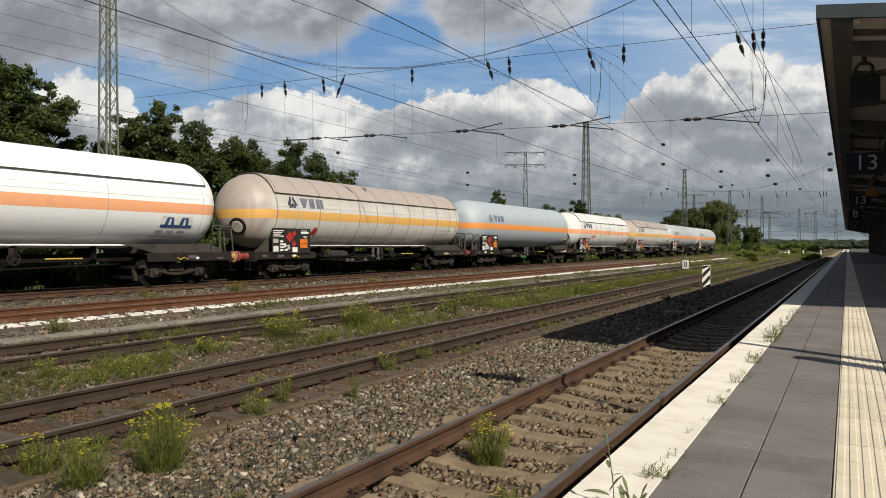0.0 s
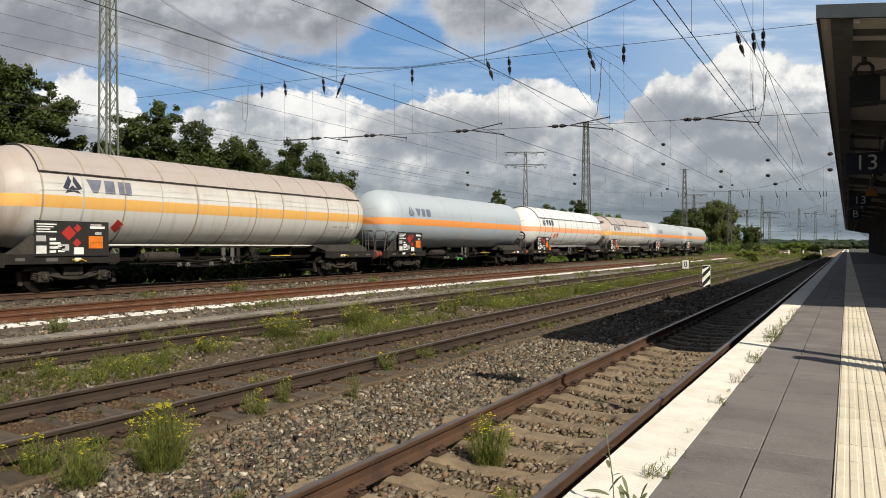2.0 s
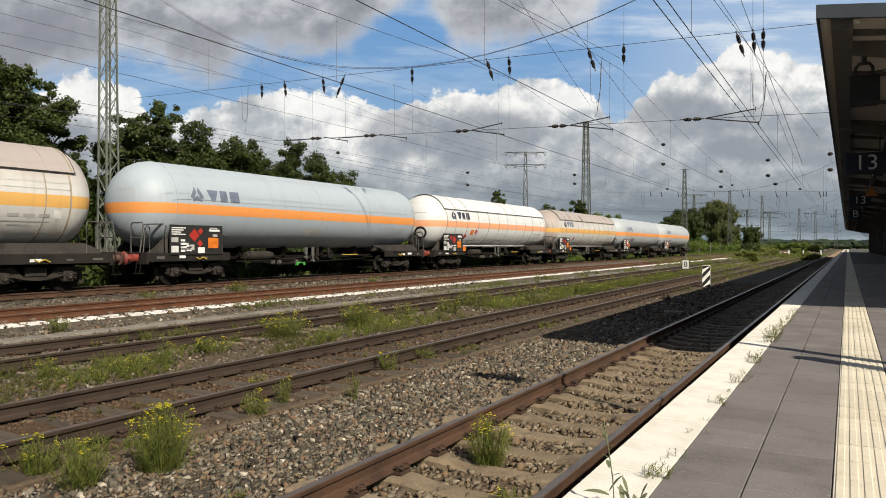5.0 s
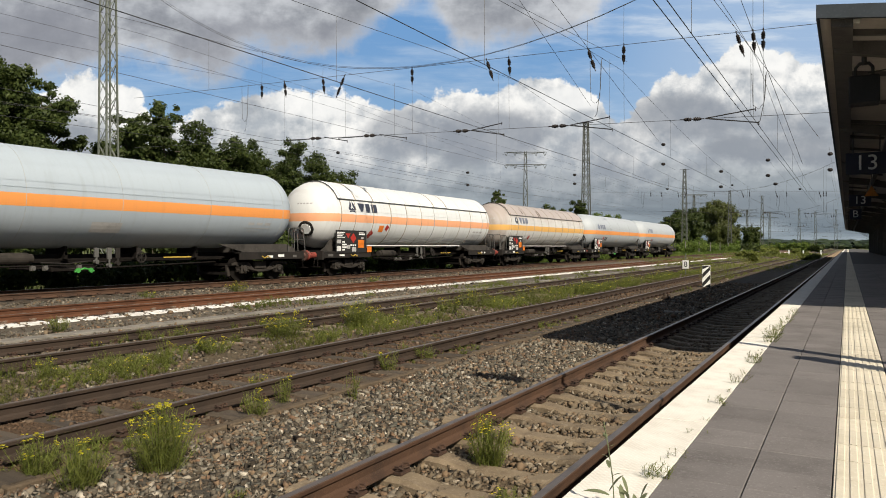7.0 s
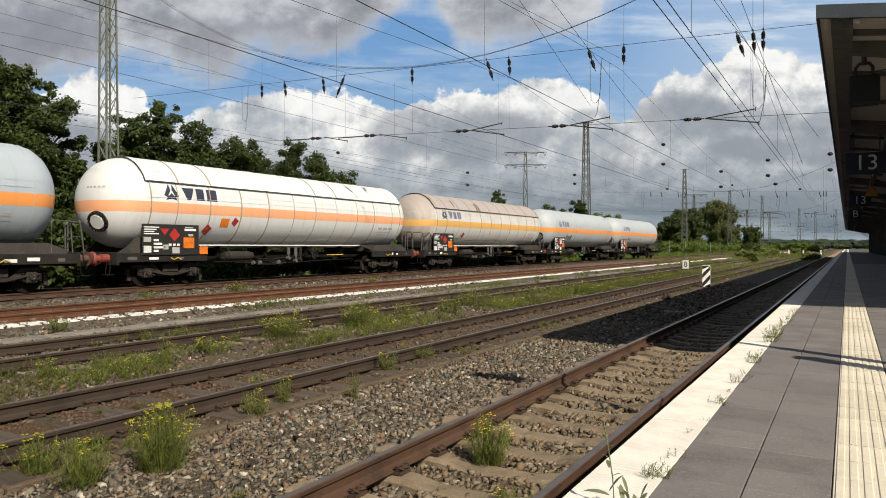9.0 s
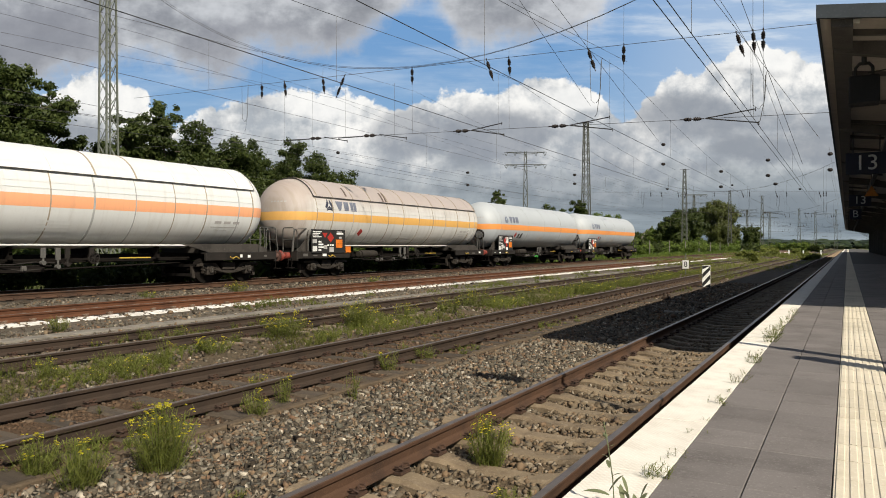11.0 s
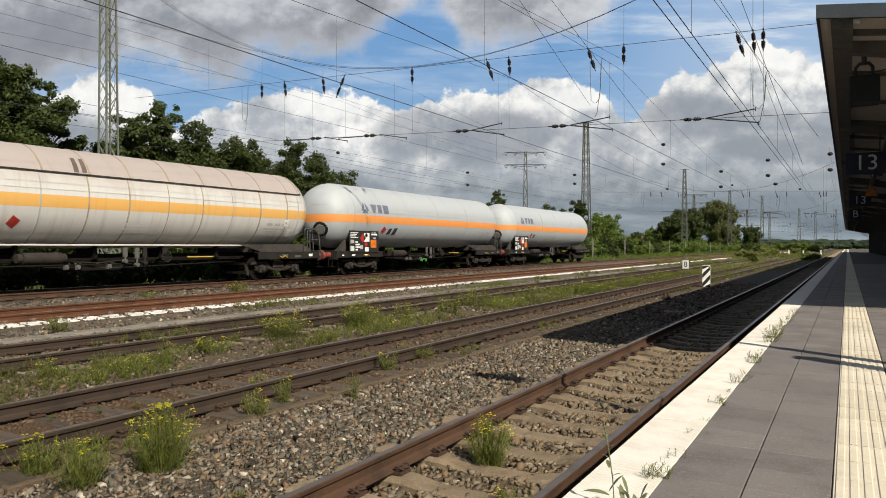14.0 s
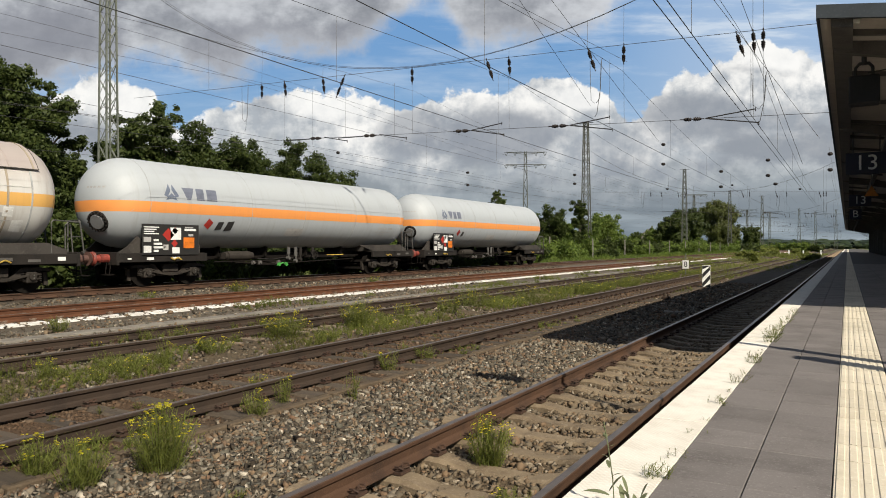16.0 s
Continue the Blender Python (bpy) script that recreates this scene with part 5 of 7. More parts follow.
        add_box(bm, 1.2, 1.27, y - 0.07, y + 0.07, 1.12 - hgt * 0.5, 1.26, 0.01)
        add_rod(bm, (1.24, y, 1.14 - hgt), (1.24, y, 1.16), 0.03, 8)
        add_rod(bm, (1.16, y, 1.14 - hgt), (1.29, y, 1.14 - hgt), 0.065, 10)
        part("valve", bm, tone, w)
    bm = bmesh.new()
    add_path(bm, [(1.1, -2.3, 0.84), (1.12, -1.5, 0.80), (1.12, -0.9, 0.86), (1.1, 0.2, 0.80)], 0.022, 6)
    add_path(bm, [(1.0, -2.0, 0.74), (1.05, -1.2, 0.62), (1.05, -0.6, 0.66)], 0.03, 6)
    part("brake_pipe", bm, FRAME, w)
    bm = bmesh.new()
    for a0 in range(12):
        a, b = 2 * math.pi * a0 / 12, 2 * math.pi * (a0 + 1) / 12
        add_rod(bm, (1.36, 0.72 + 0.17 * math.cos(a), 0.96 + 0.17 * math.sin(a)), (1.36, 0.72 + 0.17 * math.cos(b), 0.96 + 0.17 * math.sin(b)), 0.018, 5)
    for a0 in range(4):
        a = math.pi * a0 / 4
        add_rod(bm, (1.36, 0.72 - 0.17 * math.cos(a), 0.96 - 0.17 * math.sin(a)), (1.36, 0.72 + 0.17 * math.cos(a), 0.96 + 0.17 * math.sin(a)), 0.012, 5)
    part("hand_wheel", bm, FRAME, w)
    for y in (-2.55, -2.2, -1.2):
        bm = bmesh.new()
        add_rod(bm, (1.16, y, 0.68), (1.22, y, 0.68), 0.05, 12)
        add_box(bm, 1.1, 1.18, y - 0.06, y + 0.06, 0.62, 0.76)
        part("brake_indicator", bm, INK_DIM, w)
    bm = bmesh.new()
    add_box(bm, 1.27, 1.30, 1.6, 2.7, 0.93, 0.965)
    part("hand_bar", bm, YELLOW, w)
    if spec.get("tape"):
        bm = bmesh.new()
        for y in (-1.35, -0.95):
            add_rod(bm, (1.30, y, 0.60), (1.35, y, 0.60), 0.075, 10)
        add_path(bm, [(1.31, -1.45, 0.56), (1.32, -1.15, 0.66), (1.31, -0.85, 0.57)], 0.03, 6)
        part("taped_hose", bm, GREEN, w, "hose end wrapped in bright green tape")
    # plates and marks on the flank
    bm = bmesh.new()
    decal(bm, rect(-0.9, 0.1, 1.72, 2.02), 0.007)
    part("flank_plate", bm, INK_GREY if not spec["ribs"] else spec["paint"], w)
    bm = bmesh.new()
    dz = -0.36 if spec.get("picture") else 0.0
    for k in range(3):
        decal(bm, rect(5.25 + 0.42 * k, 5.55 + 0.42 * k, 2.10 + dz, 2.19 + dz), 0.006)
    decal(bm, rect(5.1, 6.4, 1.97 + dz, 1.99 + dz), 0.006)
    decal(bm, rect(5.3, 5.9, 1.87 + dz, 1.89 + dz), 0.006)
    part("flank_lettering", bm, INK_GREY, w)
    if spec["logo"]:
        logo(w, spec["logo"], -6.78, 3.06)
    if spec["board"] is not None:
        data_board(w, spec["board"], rnd)
    for kind, y, z, r in spec.get("marks", ()):
        bm = bmesh.new()
        if kind == "r":
            decal(bm, [(y - r, z - r * 0.25), (y + r * 0.2, z - r), (y + r, z + r * 0.25), (y - r * 0.2, z + r)], 0.007)
            part("hazard_mark", bm, INK_RED, w)
        elif kind == "o":
            decal(bm, rect(y - r, y + r, z - r * 0.8, z + r * 0.8), 0.007)
            part("orange_mark", bm, INK_ORANGE, w)
        elif kind == "w":
            decal(bm, rect(y - r, y + r, z - r, z + r), 0.007)
            part("paper_label", bm, INK_WHITE, w)
        elif kind == "k":
            decal(bm, [(y - r, z - r * 0.8), (y + r * 0.7, z - r * 0.6), (y + r, z + r), (y - r * 0.5, z + r * 0.9)], 0.007)
            part("dark_panel", bm, INK_DARK, w)
        else:
            decal(bm, [(y - r * 0.6, z - r), (y + r * 0.1, z - r), (y + r * 0.3, z + r), (y - r * 0.3, z + r)], 0.055)
            part("scrape", bm, SCRAPE, w)
    if spec.get("picture"):
        bm = bmesh.new()
        decal(bm, rect(5.35, 6.6, 1.92, 2.30), 0.006, 5)
        pic = part("picture_board", bm, INK_WHITE, w, "white and blue pictogram board")
        bm = bmesh.new()
        decal(bm, rect(5.35, 6.6, 1.92, 2.01), 0.010, 5)
        part("blue_field", bm, CAST_BLUE, pic)
        for y in (5.68, 6.26):
            bm = bmesh.new()
            decal(bm, [(y - 0.19, 1.99), (y + 0.19, 1.99), (y + 0.13, 2.25), (y - 0.13, 2.25)], 0.014)
            part("picture_shape", bm, CAST_BLUE, pic)
            bm = bmesh.new()
            decal(bm, [(y - 0.05, 2.0), (y + 0.06, 2.0), (y + 0.04, 2.2), (y - 0.03, 2.2)], 0.017)
            part("picture_core", bm, INK_WHITE, pic)
    # number line on the leading end
    bm = bmesh.new()
    for k in range(5):
        x = 0.05 + 0.15 * k
        q = [(x, 3.12), (x + 0.10, 3.12), (x + 0.10, 3.18), (x, 3.18)]
        vs = []
        for a, z in q:
            rr = math.sqrt(a * a + (z - TANK_Z) ** 2) / TANK_R
            yy = Y_LEAD - CAP_LEAD * (1 - rr ** 2.25) ** (1 / 2.25) - 0.006
            vs.append(bm.verts.new((a, yy, z)))
        bm.faces.new(vs)
    part("end_lettering", bm, INK_GREY, w)
    for e in spec["railings"]:
        railing(w, e * 8.42, e)
    sets = bogie(w, -6.2) + bogie(w, 6.2)
    return w, sets


SPECS = [
    dict(label="clean white tank wagon with salmon band and pictogram board", paint=P_PURE, band=BAND_SALMON, shield=P_PURE, ribs=False, manhole=False, buffers=(BUF_DARK, BUF_YEL), logo=None, board=None, picture=True, railings=(1,), ledge=True),
    dict(label="dusty cream tank wagon with amber band and ribbed shield", paint=P_CREAM, band=BAND_AMBER, shield=S_CREAM, ribs=True, manhole=True, buffers=(BUF_RED, BUF_DARK), logo=(LOGO_NAVY, LOGO_FADE), board=0, marks=(("r", -4.95, 1.92, 0.20), ("w", 6.6, 2.2, 0.12)), railings=(1,), ledge=True),
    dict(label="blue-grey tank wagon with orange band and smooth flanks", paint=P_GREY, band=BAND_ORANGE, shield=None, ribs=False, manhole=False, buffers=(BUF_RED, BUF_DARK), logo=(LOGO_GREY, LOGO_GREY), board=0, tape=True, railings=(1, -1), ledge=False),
    dict(label="white tank wagon with salmon band and ribbed white shield", paint=P_WHITE, band=BAND_SALMON, shield=S_WHITE, ribs=True, manhole=True, buffers=(BUF_RED, BUF_DARK), logo=(LOGO_NAVY, LOGO_NAVY), board=1, marks=(("r", -4.85, 1.88, 0.20), ("o", -4.15, 2.14, 0.19), ("r", -3.68, 2.18, 0.17)), railings=(1,), ledge=True),
    dict(label="dusty cream tank wagon with scraped shield and amber band", paint=P_CREAM, band=BAND_AMBER, shield=S_CREAM, ribs=True, manhole=False, buffers=(BUF_RED, BUF_DARK), logo=(LOGO_NAVY, LOGO_FADE), board=1, marks=(("r", -4.1, 1.95, 0.18), ("w", 6.3, 2.22, 0.13), ("w", 6.6, 1.85, 0.15), ("w", -4.6, 1.95, 0.15), ("s", -5.1, 3.72, 0.2), ("s", -2.3, 3.66, 0.22), ("s", -2.05, 3.66, 0.22)), railings=(1, -1), ledge=True),
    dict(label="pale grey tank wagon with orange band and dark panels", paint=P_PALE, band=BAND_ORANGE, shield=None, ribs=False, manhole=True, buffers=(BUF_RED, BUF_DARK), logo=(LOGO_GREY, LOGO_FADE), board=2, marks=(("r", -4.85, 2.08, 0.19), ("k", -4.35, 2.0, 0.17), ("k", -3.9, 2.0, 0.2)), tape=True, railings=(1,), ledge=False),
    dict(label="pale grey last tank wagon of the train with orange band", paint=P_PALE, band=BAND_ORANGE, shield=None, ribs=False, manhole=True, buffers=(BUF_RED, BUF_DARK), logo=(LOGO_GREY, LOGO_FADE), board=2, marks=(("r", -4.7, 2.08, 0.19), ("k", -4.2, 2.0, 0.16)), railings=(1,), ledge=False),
]
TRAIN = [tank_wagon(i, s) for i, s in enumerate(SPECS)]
# ---------------------------------------------------------------- masts, cross spans and wires
MAST_X, MAST_YS = -33.0, (22.5, 98.5, 169.5, 242.0)


def lattice_mast(x, y, h, w0, w1, label, group, bays=20, leg=0.05, brace=0.022, paint=None):
    paint = paint or MAST
    t = thing("catenary_mast", label, "lattice mast", group, at=(x, y, ground_z(x)))

    def half(z):
        return (w0 + (w1 - w0) * z / h) / 2
    for sx in (-1, 1):
        for sy in (-1, 1):
            bm = bmesh.new()
            add_rod(bm, (sx * half(0), sy * half(0), -0.3), (sx * half(h), sy * half(h), h), leg, 4)
            part("leg", bm, paint, t)
    zs = [h * (i / bays) for i in range(bays + 1)]
    for side in range(4):
        bm = bmesh.new()
        for i, (a, b) in enumerate(zip(zs, zs[1:])):
            s = 1 if i % 2 else -1
            ca, cb = half(a), half(b)
            if side < 2:
                q = (1, -1)[side]
                add_rod(bm, (s * ca, q * ca, a), (-s * cb, q * cb, b), brace, 4)
                if bays > 12:
                    add_rod(bm, (-s * ca, q * ca, a), (s * cb, q * cb, b), brace * 0.7, 4)
            else:
                q = (1, -1)[side - 2]
                add_rod(bm, (q * ca, s * ca, a), (q * cb, -s * cb, b), brace, 4)
        tagged(part("bracing", bm, paint, t), kind="stuff")
    bm = bmesh.new()
    add_box(bm, -w0 * 0.8, w0 * 0.8, -w0 * 0.8, w0 * 0.8, -0.4, 0.25, 0.03)
    part("footing", bm, PLINTH, t)
    return t


def mast_head(t, h, reach):
    bm = bmesh.new()
    add_box(bm, -0.28, 0.28, -0.28, 0.28, h - 0.1, h + 0.05, 0.02)
    add_rod(bm, (0, -reach, h - 0.15), (0, reach, h + 0.25), 0.045, 6)
    add_rod(bm, (-reach * 0.7, 0, h - 0.05), (reach * 0.7, 0, h - 0.05), 0.04, 6)
    part("head", bm, STEEL, t)


for k, y in enumerate(MAST_YS):
    h = 19.6 if k else 22.0
    if k == 0:
        m = lattice_mast(MAST_X, y, h, 0.76, 0.40, "tall green-grey steel lattice mast behind the tracks", "overhead line masts", 26, 0.055, 0.026, GALV)
    else:
        m = lattice_mast(MAST_X, y, h, 1.3, 0.55, "tall dark steel lattice mast behind the tracks", "overhead line masts", 16, 0.085, 0.04)
    mast_head(m, h, 1.6)
# the masts where the line bends, standing between the far tracks
for x, y, h in ((-27.6, 285, 20.6), (-18.5, 345, 18.4), (-13.8, 391, 19.6), (-4.8, 382, 19.6), (-46, 420, 14)):
    m = lattice_mast(x, y, h, 1.3, 0.55, "far dark steel lattice mast beside the line", "overhead line masts", 10, 0.11, 0.06)
    mast_head(m, h, 1.8)


def power_pylon(x, y, h, s):
    """Twin-arm lattice pylon of the traction power line."""
    t = lattice_mast(x, y, h, 1.7 * s, 0.7 * s, "grey lattice power pylon with two cross arms", "power pylons", 12, 0.13 * s, 0.07 * s)
    t.name = "power_pylon"
    t["category"] = "power pylon"
    for z in (h - 0.2, h - 4.2 * s):
        bm = bmesh.new()
        for q in (-1, 1):
            add_rod(bm, (0, 0, z), (q * 6.3 * s, 0, z), 0.12 * s, 4)
            add_rod(bm, (0, 0, z - 0.7 * s), (q * 6.3 * s, 0, z), 0.08 * s, 4)
            for d in (3.3, 6.1):
                add_rod(bm, (q * d * s - 0.55 * s, 0, z), (q * d * s, 0, z - 1.2 * s), 0.07 * s, 4)
                add_rod(bm, (q * d * s + 0.55 * s, 0, z), (q * d * s, 0, z - 1.2 * s), 0.07 * s, 4)
        part("cross_arm", bm, MAST, t)
    t.rotation_euler = (0, 0, radians(28))


power_pylon(-75, 173.6, 26.6, 0.85)
power_pylon(-75, 411.5, 30.5, 1.15)
power_pylon(-75, 652, 33.0, 1.3)
power_pylon(-75, 853, 40.0, 1.5)


def insulator(bm, a, b, r=0.085):
    """Two ribbed porcelain bodies between a and b, with pale caps and slim rod ends."""
    a, b = Vector(a), Vector(b)
    d = b - a
    add_rod(bm, a, b, 0.018, 5)
    for lo, hi in ((0.20, 0.47), (0.56, 0.83)):
        add_rod(bm, a + d * lo, a + d * hi, r * 0.5, 8)
        for i in range(4):
            p = a + d * (lo + (hi - lo) * (i + 0.1) / 4)
            add_rod(bm, p, p + d * (hi - lo) * 0.16, r * (0.95 if i in (1, 2) else 0.8), 8, r * 0.6)
    for u in (0.16, 0.83):
        add_rod(bm, a + d * u, a + d * (u + 0.04), r * 0.5, 8)


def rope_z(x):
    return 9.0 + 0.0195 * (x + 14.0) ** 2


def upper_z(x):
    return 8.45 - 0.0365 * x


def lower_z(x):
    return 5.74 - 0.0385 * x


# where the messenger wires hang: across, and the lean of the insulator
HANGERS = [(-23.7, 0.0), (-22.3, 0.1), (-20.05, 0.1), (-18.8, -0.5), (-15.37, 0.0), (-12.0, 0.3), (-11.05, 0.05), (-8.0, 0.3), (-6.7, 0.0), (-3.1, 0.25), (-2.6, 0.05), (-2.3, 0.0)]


def cross_span(y):
    """One cross span over all tracks: sagging rope, two straight wires, insulators and steady arms."""
    t = thing("cross_span", "cross-span wires with insulators and steady arms over the tracks", "overhead line", "cross spans", at=(0, y, 0))
    xs = [MAST_X + 1.5 * i for i in range(31)]

    def wire(name, pts, r):
        bm = bmesh.new()
        add_path(bm, pts, r, 4)
        part(name, bm, WIRE, t)
    wire("bearing_rope", [(x, 0, rope_z(x)) for x in xs], 0.010)
    wire("bearing_rope", [(x, 0.12, rope_z(x) + 0.07) for x in xs], 0.007)
    wire("upper_span_wire", [(x, 0, upper_z(x)) for x in xs], 0.009)
    wire("lower_span_wire", [(x, 0, lower_z(x)) for x in xs], 0.008)
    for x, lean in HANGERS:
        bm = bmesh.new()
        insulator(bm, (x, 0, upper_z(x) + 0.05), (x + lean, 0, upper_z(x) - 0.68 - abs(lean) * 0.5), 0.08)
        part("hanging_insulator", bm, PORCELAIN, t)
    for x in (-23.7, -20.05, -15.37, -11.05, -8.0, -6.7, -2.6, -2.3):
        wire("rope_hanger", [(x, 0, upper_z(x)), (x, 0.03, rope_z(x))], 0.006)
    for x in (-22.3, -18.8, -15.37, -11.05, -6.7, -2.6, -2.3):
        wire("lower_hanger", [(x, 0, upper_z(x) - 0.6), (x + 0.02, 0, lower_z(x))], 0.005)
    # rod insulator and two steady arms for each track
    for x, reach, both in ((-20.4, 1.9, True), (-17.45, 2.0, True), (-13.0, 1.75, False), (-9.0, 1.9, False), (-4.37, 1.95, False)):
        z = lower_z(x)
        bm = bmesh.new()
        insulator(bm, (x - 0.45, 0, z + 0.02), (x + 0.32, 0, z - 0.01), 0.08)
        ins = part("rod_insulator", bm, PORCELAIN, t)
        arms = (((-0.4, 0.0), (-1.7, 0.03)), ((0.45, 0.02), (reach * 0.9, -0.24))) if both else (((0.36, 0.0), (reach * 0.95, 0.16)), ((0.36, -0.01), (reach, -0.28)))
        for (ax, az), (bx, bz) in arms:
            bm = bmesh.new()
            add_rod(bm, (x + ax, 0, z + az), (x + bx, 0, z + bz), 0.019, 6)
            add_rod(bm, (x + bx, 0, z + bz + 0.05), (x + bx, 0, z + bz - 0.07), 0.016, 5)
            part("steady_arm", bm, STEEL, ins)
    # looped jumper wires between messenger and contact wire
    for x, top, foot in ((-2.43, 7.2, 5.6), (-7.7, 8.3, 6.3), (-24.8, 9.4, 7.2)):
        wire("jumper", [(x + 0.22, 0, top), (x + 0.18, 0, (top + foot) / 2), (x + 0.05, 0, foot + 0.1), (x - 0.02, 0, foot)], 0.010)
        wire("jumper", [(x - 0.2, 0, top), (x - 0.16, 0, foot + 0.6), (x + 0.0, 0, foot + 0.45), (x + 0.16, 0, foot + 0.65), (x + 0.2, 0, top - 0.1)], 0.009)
    return t


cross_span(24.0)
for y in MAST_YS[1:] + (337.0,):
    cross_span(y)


def long_wire(name, x, z0, y_from=-30.0, y_to=420.0, r=0.011, sag=0.0, droppers=None, label=""):
    """A wire along a track; with sag it hangs between the masts, with droppers it carries the contact wire."""
    t = thing(name, label, "overhead line", "wires along the tracks", at=(x, 0, z0))
    bm = bmesh.new()
    pts = []
    y = y_from
    while y <= y_to:
        u = ((y - 24.0) / 71.0) % 1.0
        pts.append((0, y, -4 * sag * u * (1 - u)))
        y += 5.0 if sag else 25.0
    add_path(bm, pts, r, 4)
    part("strand", bm, WIRE, t)
    if droppers:
        y = y_from + 6
        while y < 200:
            u = ((y - 24.0) / 71.0) % 1.0
            top = -4 * sag * u * (1 - u)
            if top > droppers + 0.15:
                bm = bmesh.new()
                add_rod(bm, (0, y, top), (0, y, droppers), 0.005, 4)
                part("dropper", bm, WIRE, t)
            y += 9.5


CW = "dull grooved contact wire hung over the track"
MW = "sagging messenger wire with thin droppers over the track"
FW = "dull feeder wire strung along the mast row"
for x, z in ((-2.60, 5.81), (-2.72, 5.70), (-7.04, 5.80), (-11.25, 5.92), (-16.35, 6.22), (-20.6, 6.18)):
    long_wire("contact_wire", x, z, r=0.010 if x > -12 else 0.006, label=CW)
for x, z, foot in ((-2.60, 8.0, 5.80), (-7.04, 8.15, 5.80), (-11.25, 8.3, 5.92), (-15.9, 8.4, 6.22), (-20.2, 8.55, 6.18)):
    long_wire("messenger_wire", x, z, r=0.007 if x > -12 else 0.0045, sag=1.5, droppers=foot - z, label=MW)
for x, z in ((-33.0, 12.4), (-33.3, 6.45), (-31.0, 8.0), (-24.8, 6.9), (-32.6, 13.1), (-27.0, 6.8)):
    long_wire("feeder_wire", x, z, r=0.008, sag=0.5, label=FW)
for a, b in (((-8.42, 19, 9.03), (-9.85, 30, 7.95)), ((-7.41, 19, 8.85), (-6.9, 30, 6.17)), ((-2.34, 19, 7.95), (-1.5, 30, 4.9)), ((-2.99, 19, 8.07), (-0.93, 30, 5.83)), ((-8.66, 19, 8.99), (-8.22, 30, 9.68))):
    t = thing("guy_wire", "thin slanting guy wire of the overhead line", "overhead line", "guy wires")
    bm = bmesh.new()
    add_rod(bm, a, b, 0.008, 4)
    part("strand", bm, WIRE, t)


def egg_insulators():
    """Pairs of dark egg insulators in strands farther down the line."""
    for x, y, z, gap in ((-28.8, 36, 7.85, 0), (-32.0, 60, 8.93, 1.2), (-33.5, 95, 11.9, 1.25), (-13.4, 60, 10.3, 1.65), (-28.3, 130, 12.2, 0), (-14.0, 95, 11.33, 1.95), (-20.0, 150, 14.06, 0), (-5.4, 60, 8.49, 1.2), (-7.7, 95, 9.45, 0), (-7.9, 150, 12.76, 0), (-0.76, 40, 6.37, 0.8)):
        for dz in ((0, gap) if gap else (0,)):
            t = thing("egg_insulator", "dark egg-shaped insulator in an overhead wire", "insulator", "egg insulators", at=(x, y, z - dz))
            bm = bmesh.new()
            bmesh.ops.create_uvsphere(bm, u_segments=10, v_segments=6, radius=0.11 if y < 50 else 0.15 if y < 80 else 0.22)
            bmesh.ops.scale(bm, vec=(1.2, 1.2, 0.85), verts=bm.verts)
            part("body", bm, PORCELAIN, t)
            bm = bmesh.new()
            add_rod(bm, (0, -2.5, 0.02), (0, 36, -0.2), 0.005, 4)
            part("strand", bm, WIRE, t)


egg_insulators()
# ---------------------------------------------------------------- plants
def leaf_cloud(centres, radii, n, size, rnd, squash=0.8, shell=0.55, folded=True):
    """Leaf quads scattered through clumps, denser towards their skins; numpy arrays of corners and faces."""
    k = len(centres)
    vol = radii ** 2
    pick = rnd.choice(k, n, p=vol / vol.sum())
    d = rnd.normal(size=(n, 3))
    d /= np.linalg.norm(d, axis=1)[:, None]
    r = radii[pick] * (shell + (1 - shell) * rnd.random(n) ** 0.6)
    r *= 1 + 0.30 * rnd.normal(size=n)
    pos = centres[pick] + d * r[:, None] * np.array([1, 1, squash])
    nrm = d + 0.75 * rnd.normal(size=(n, 3)) + np.array([0, 0, 0.35])
    nrm /= np.linalg.norm(nrm, axis=1)[:, None]
    side = np.cross(nrm, rnd.normal(size=(n, 3)))
    side /= np.linalg.norm(side, axis=1)[:, None]
    up = np.cross(nrm, side)
    s = (size * (0.6 + 0.8 * rnd.random(n)))[:, None]
    v = np.stack([pos - side * s, pos + up * s * 0.55 + nrm * s * 0.15, pos + side * s, pos - up * s * 0.55 + nrm * s * 0.15], axis=1).reshape(-1, 3)
    return v, np.arange(4 * n).reshape(-1, 4)


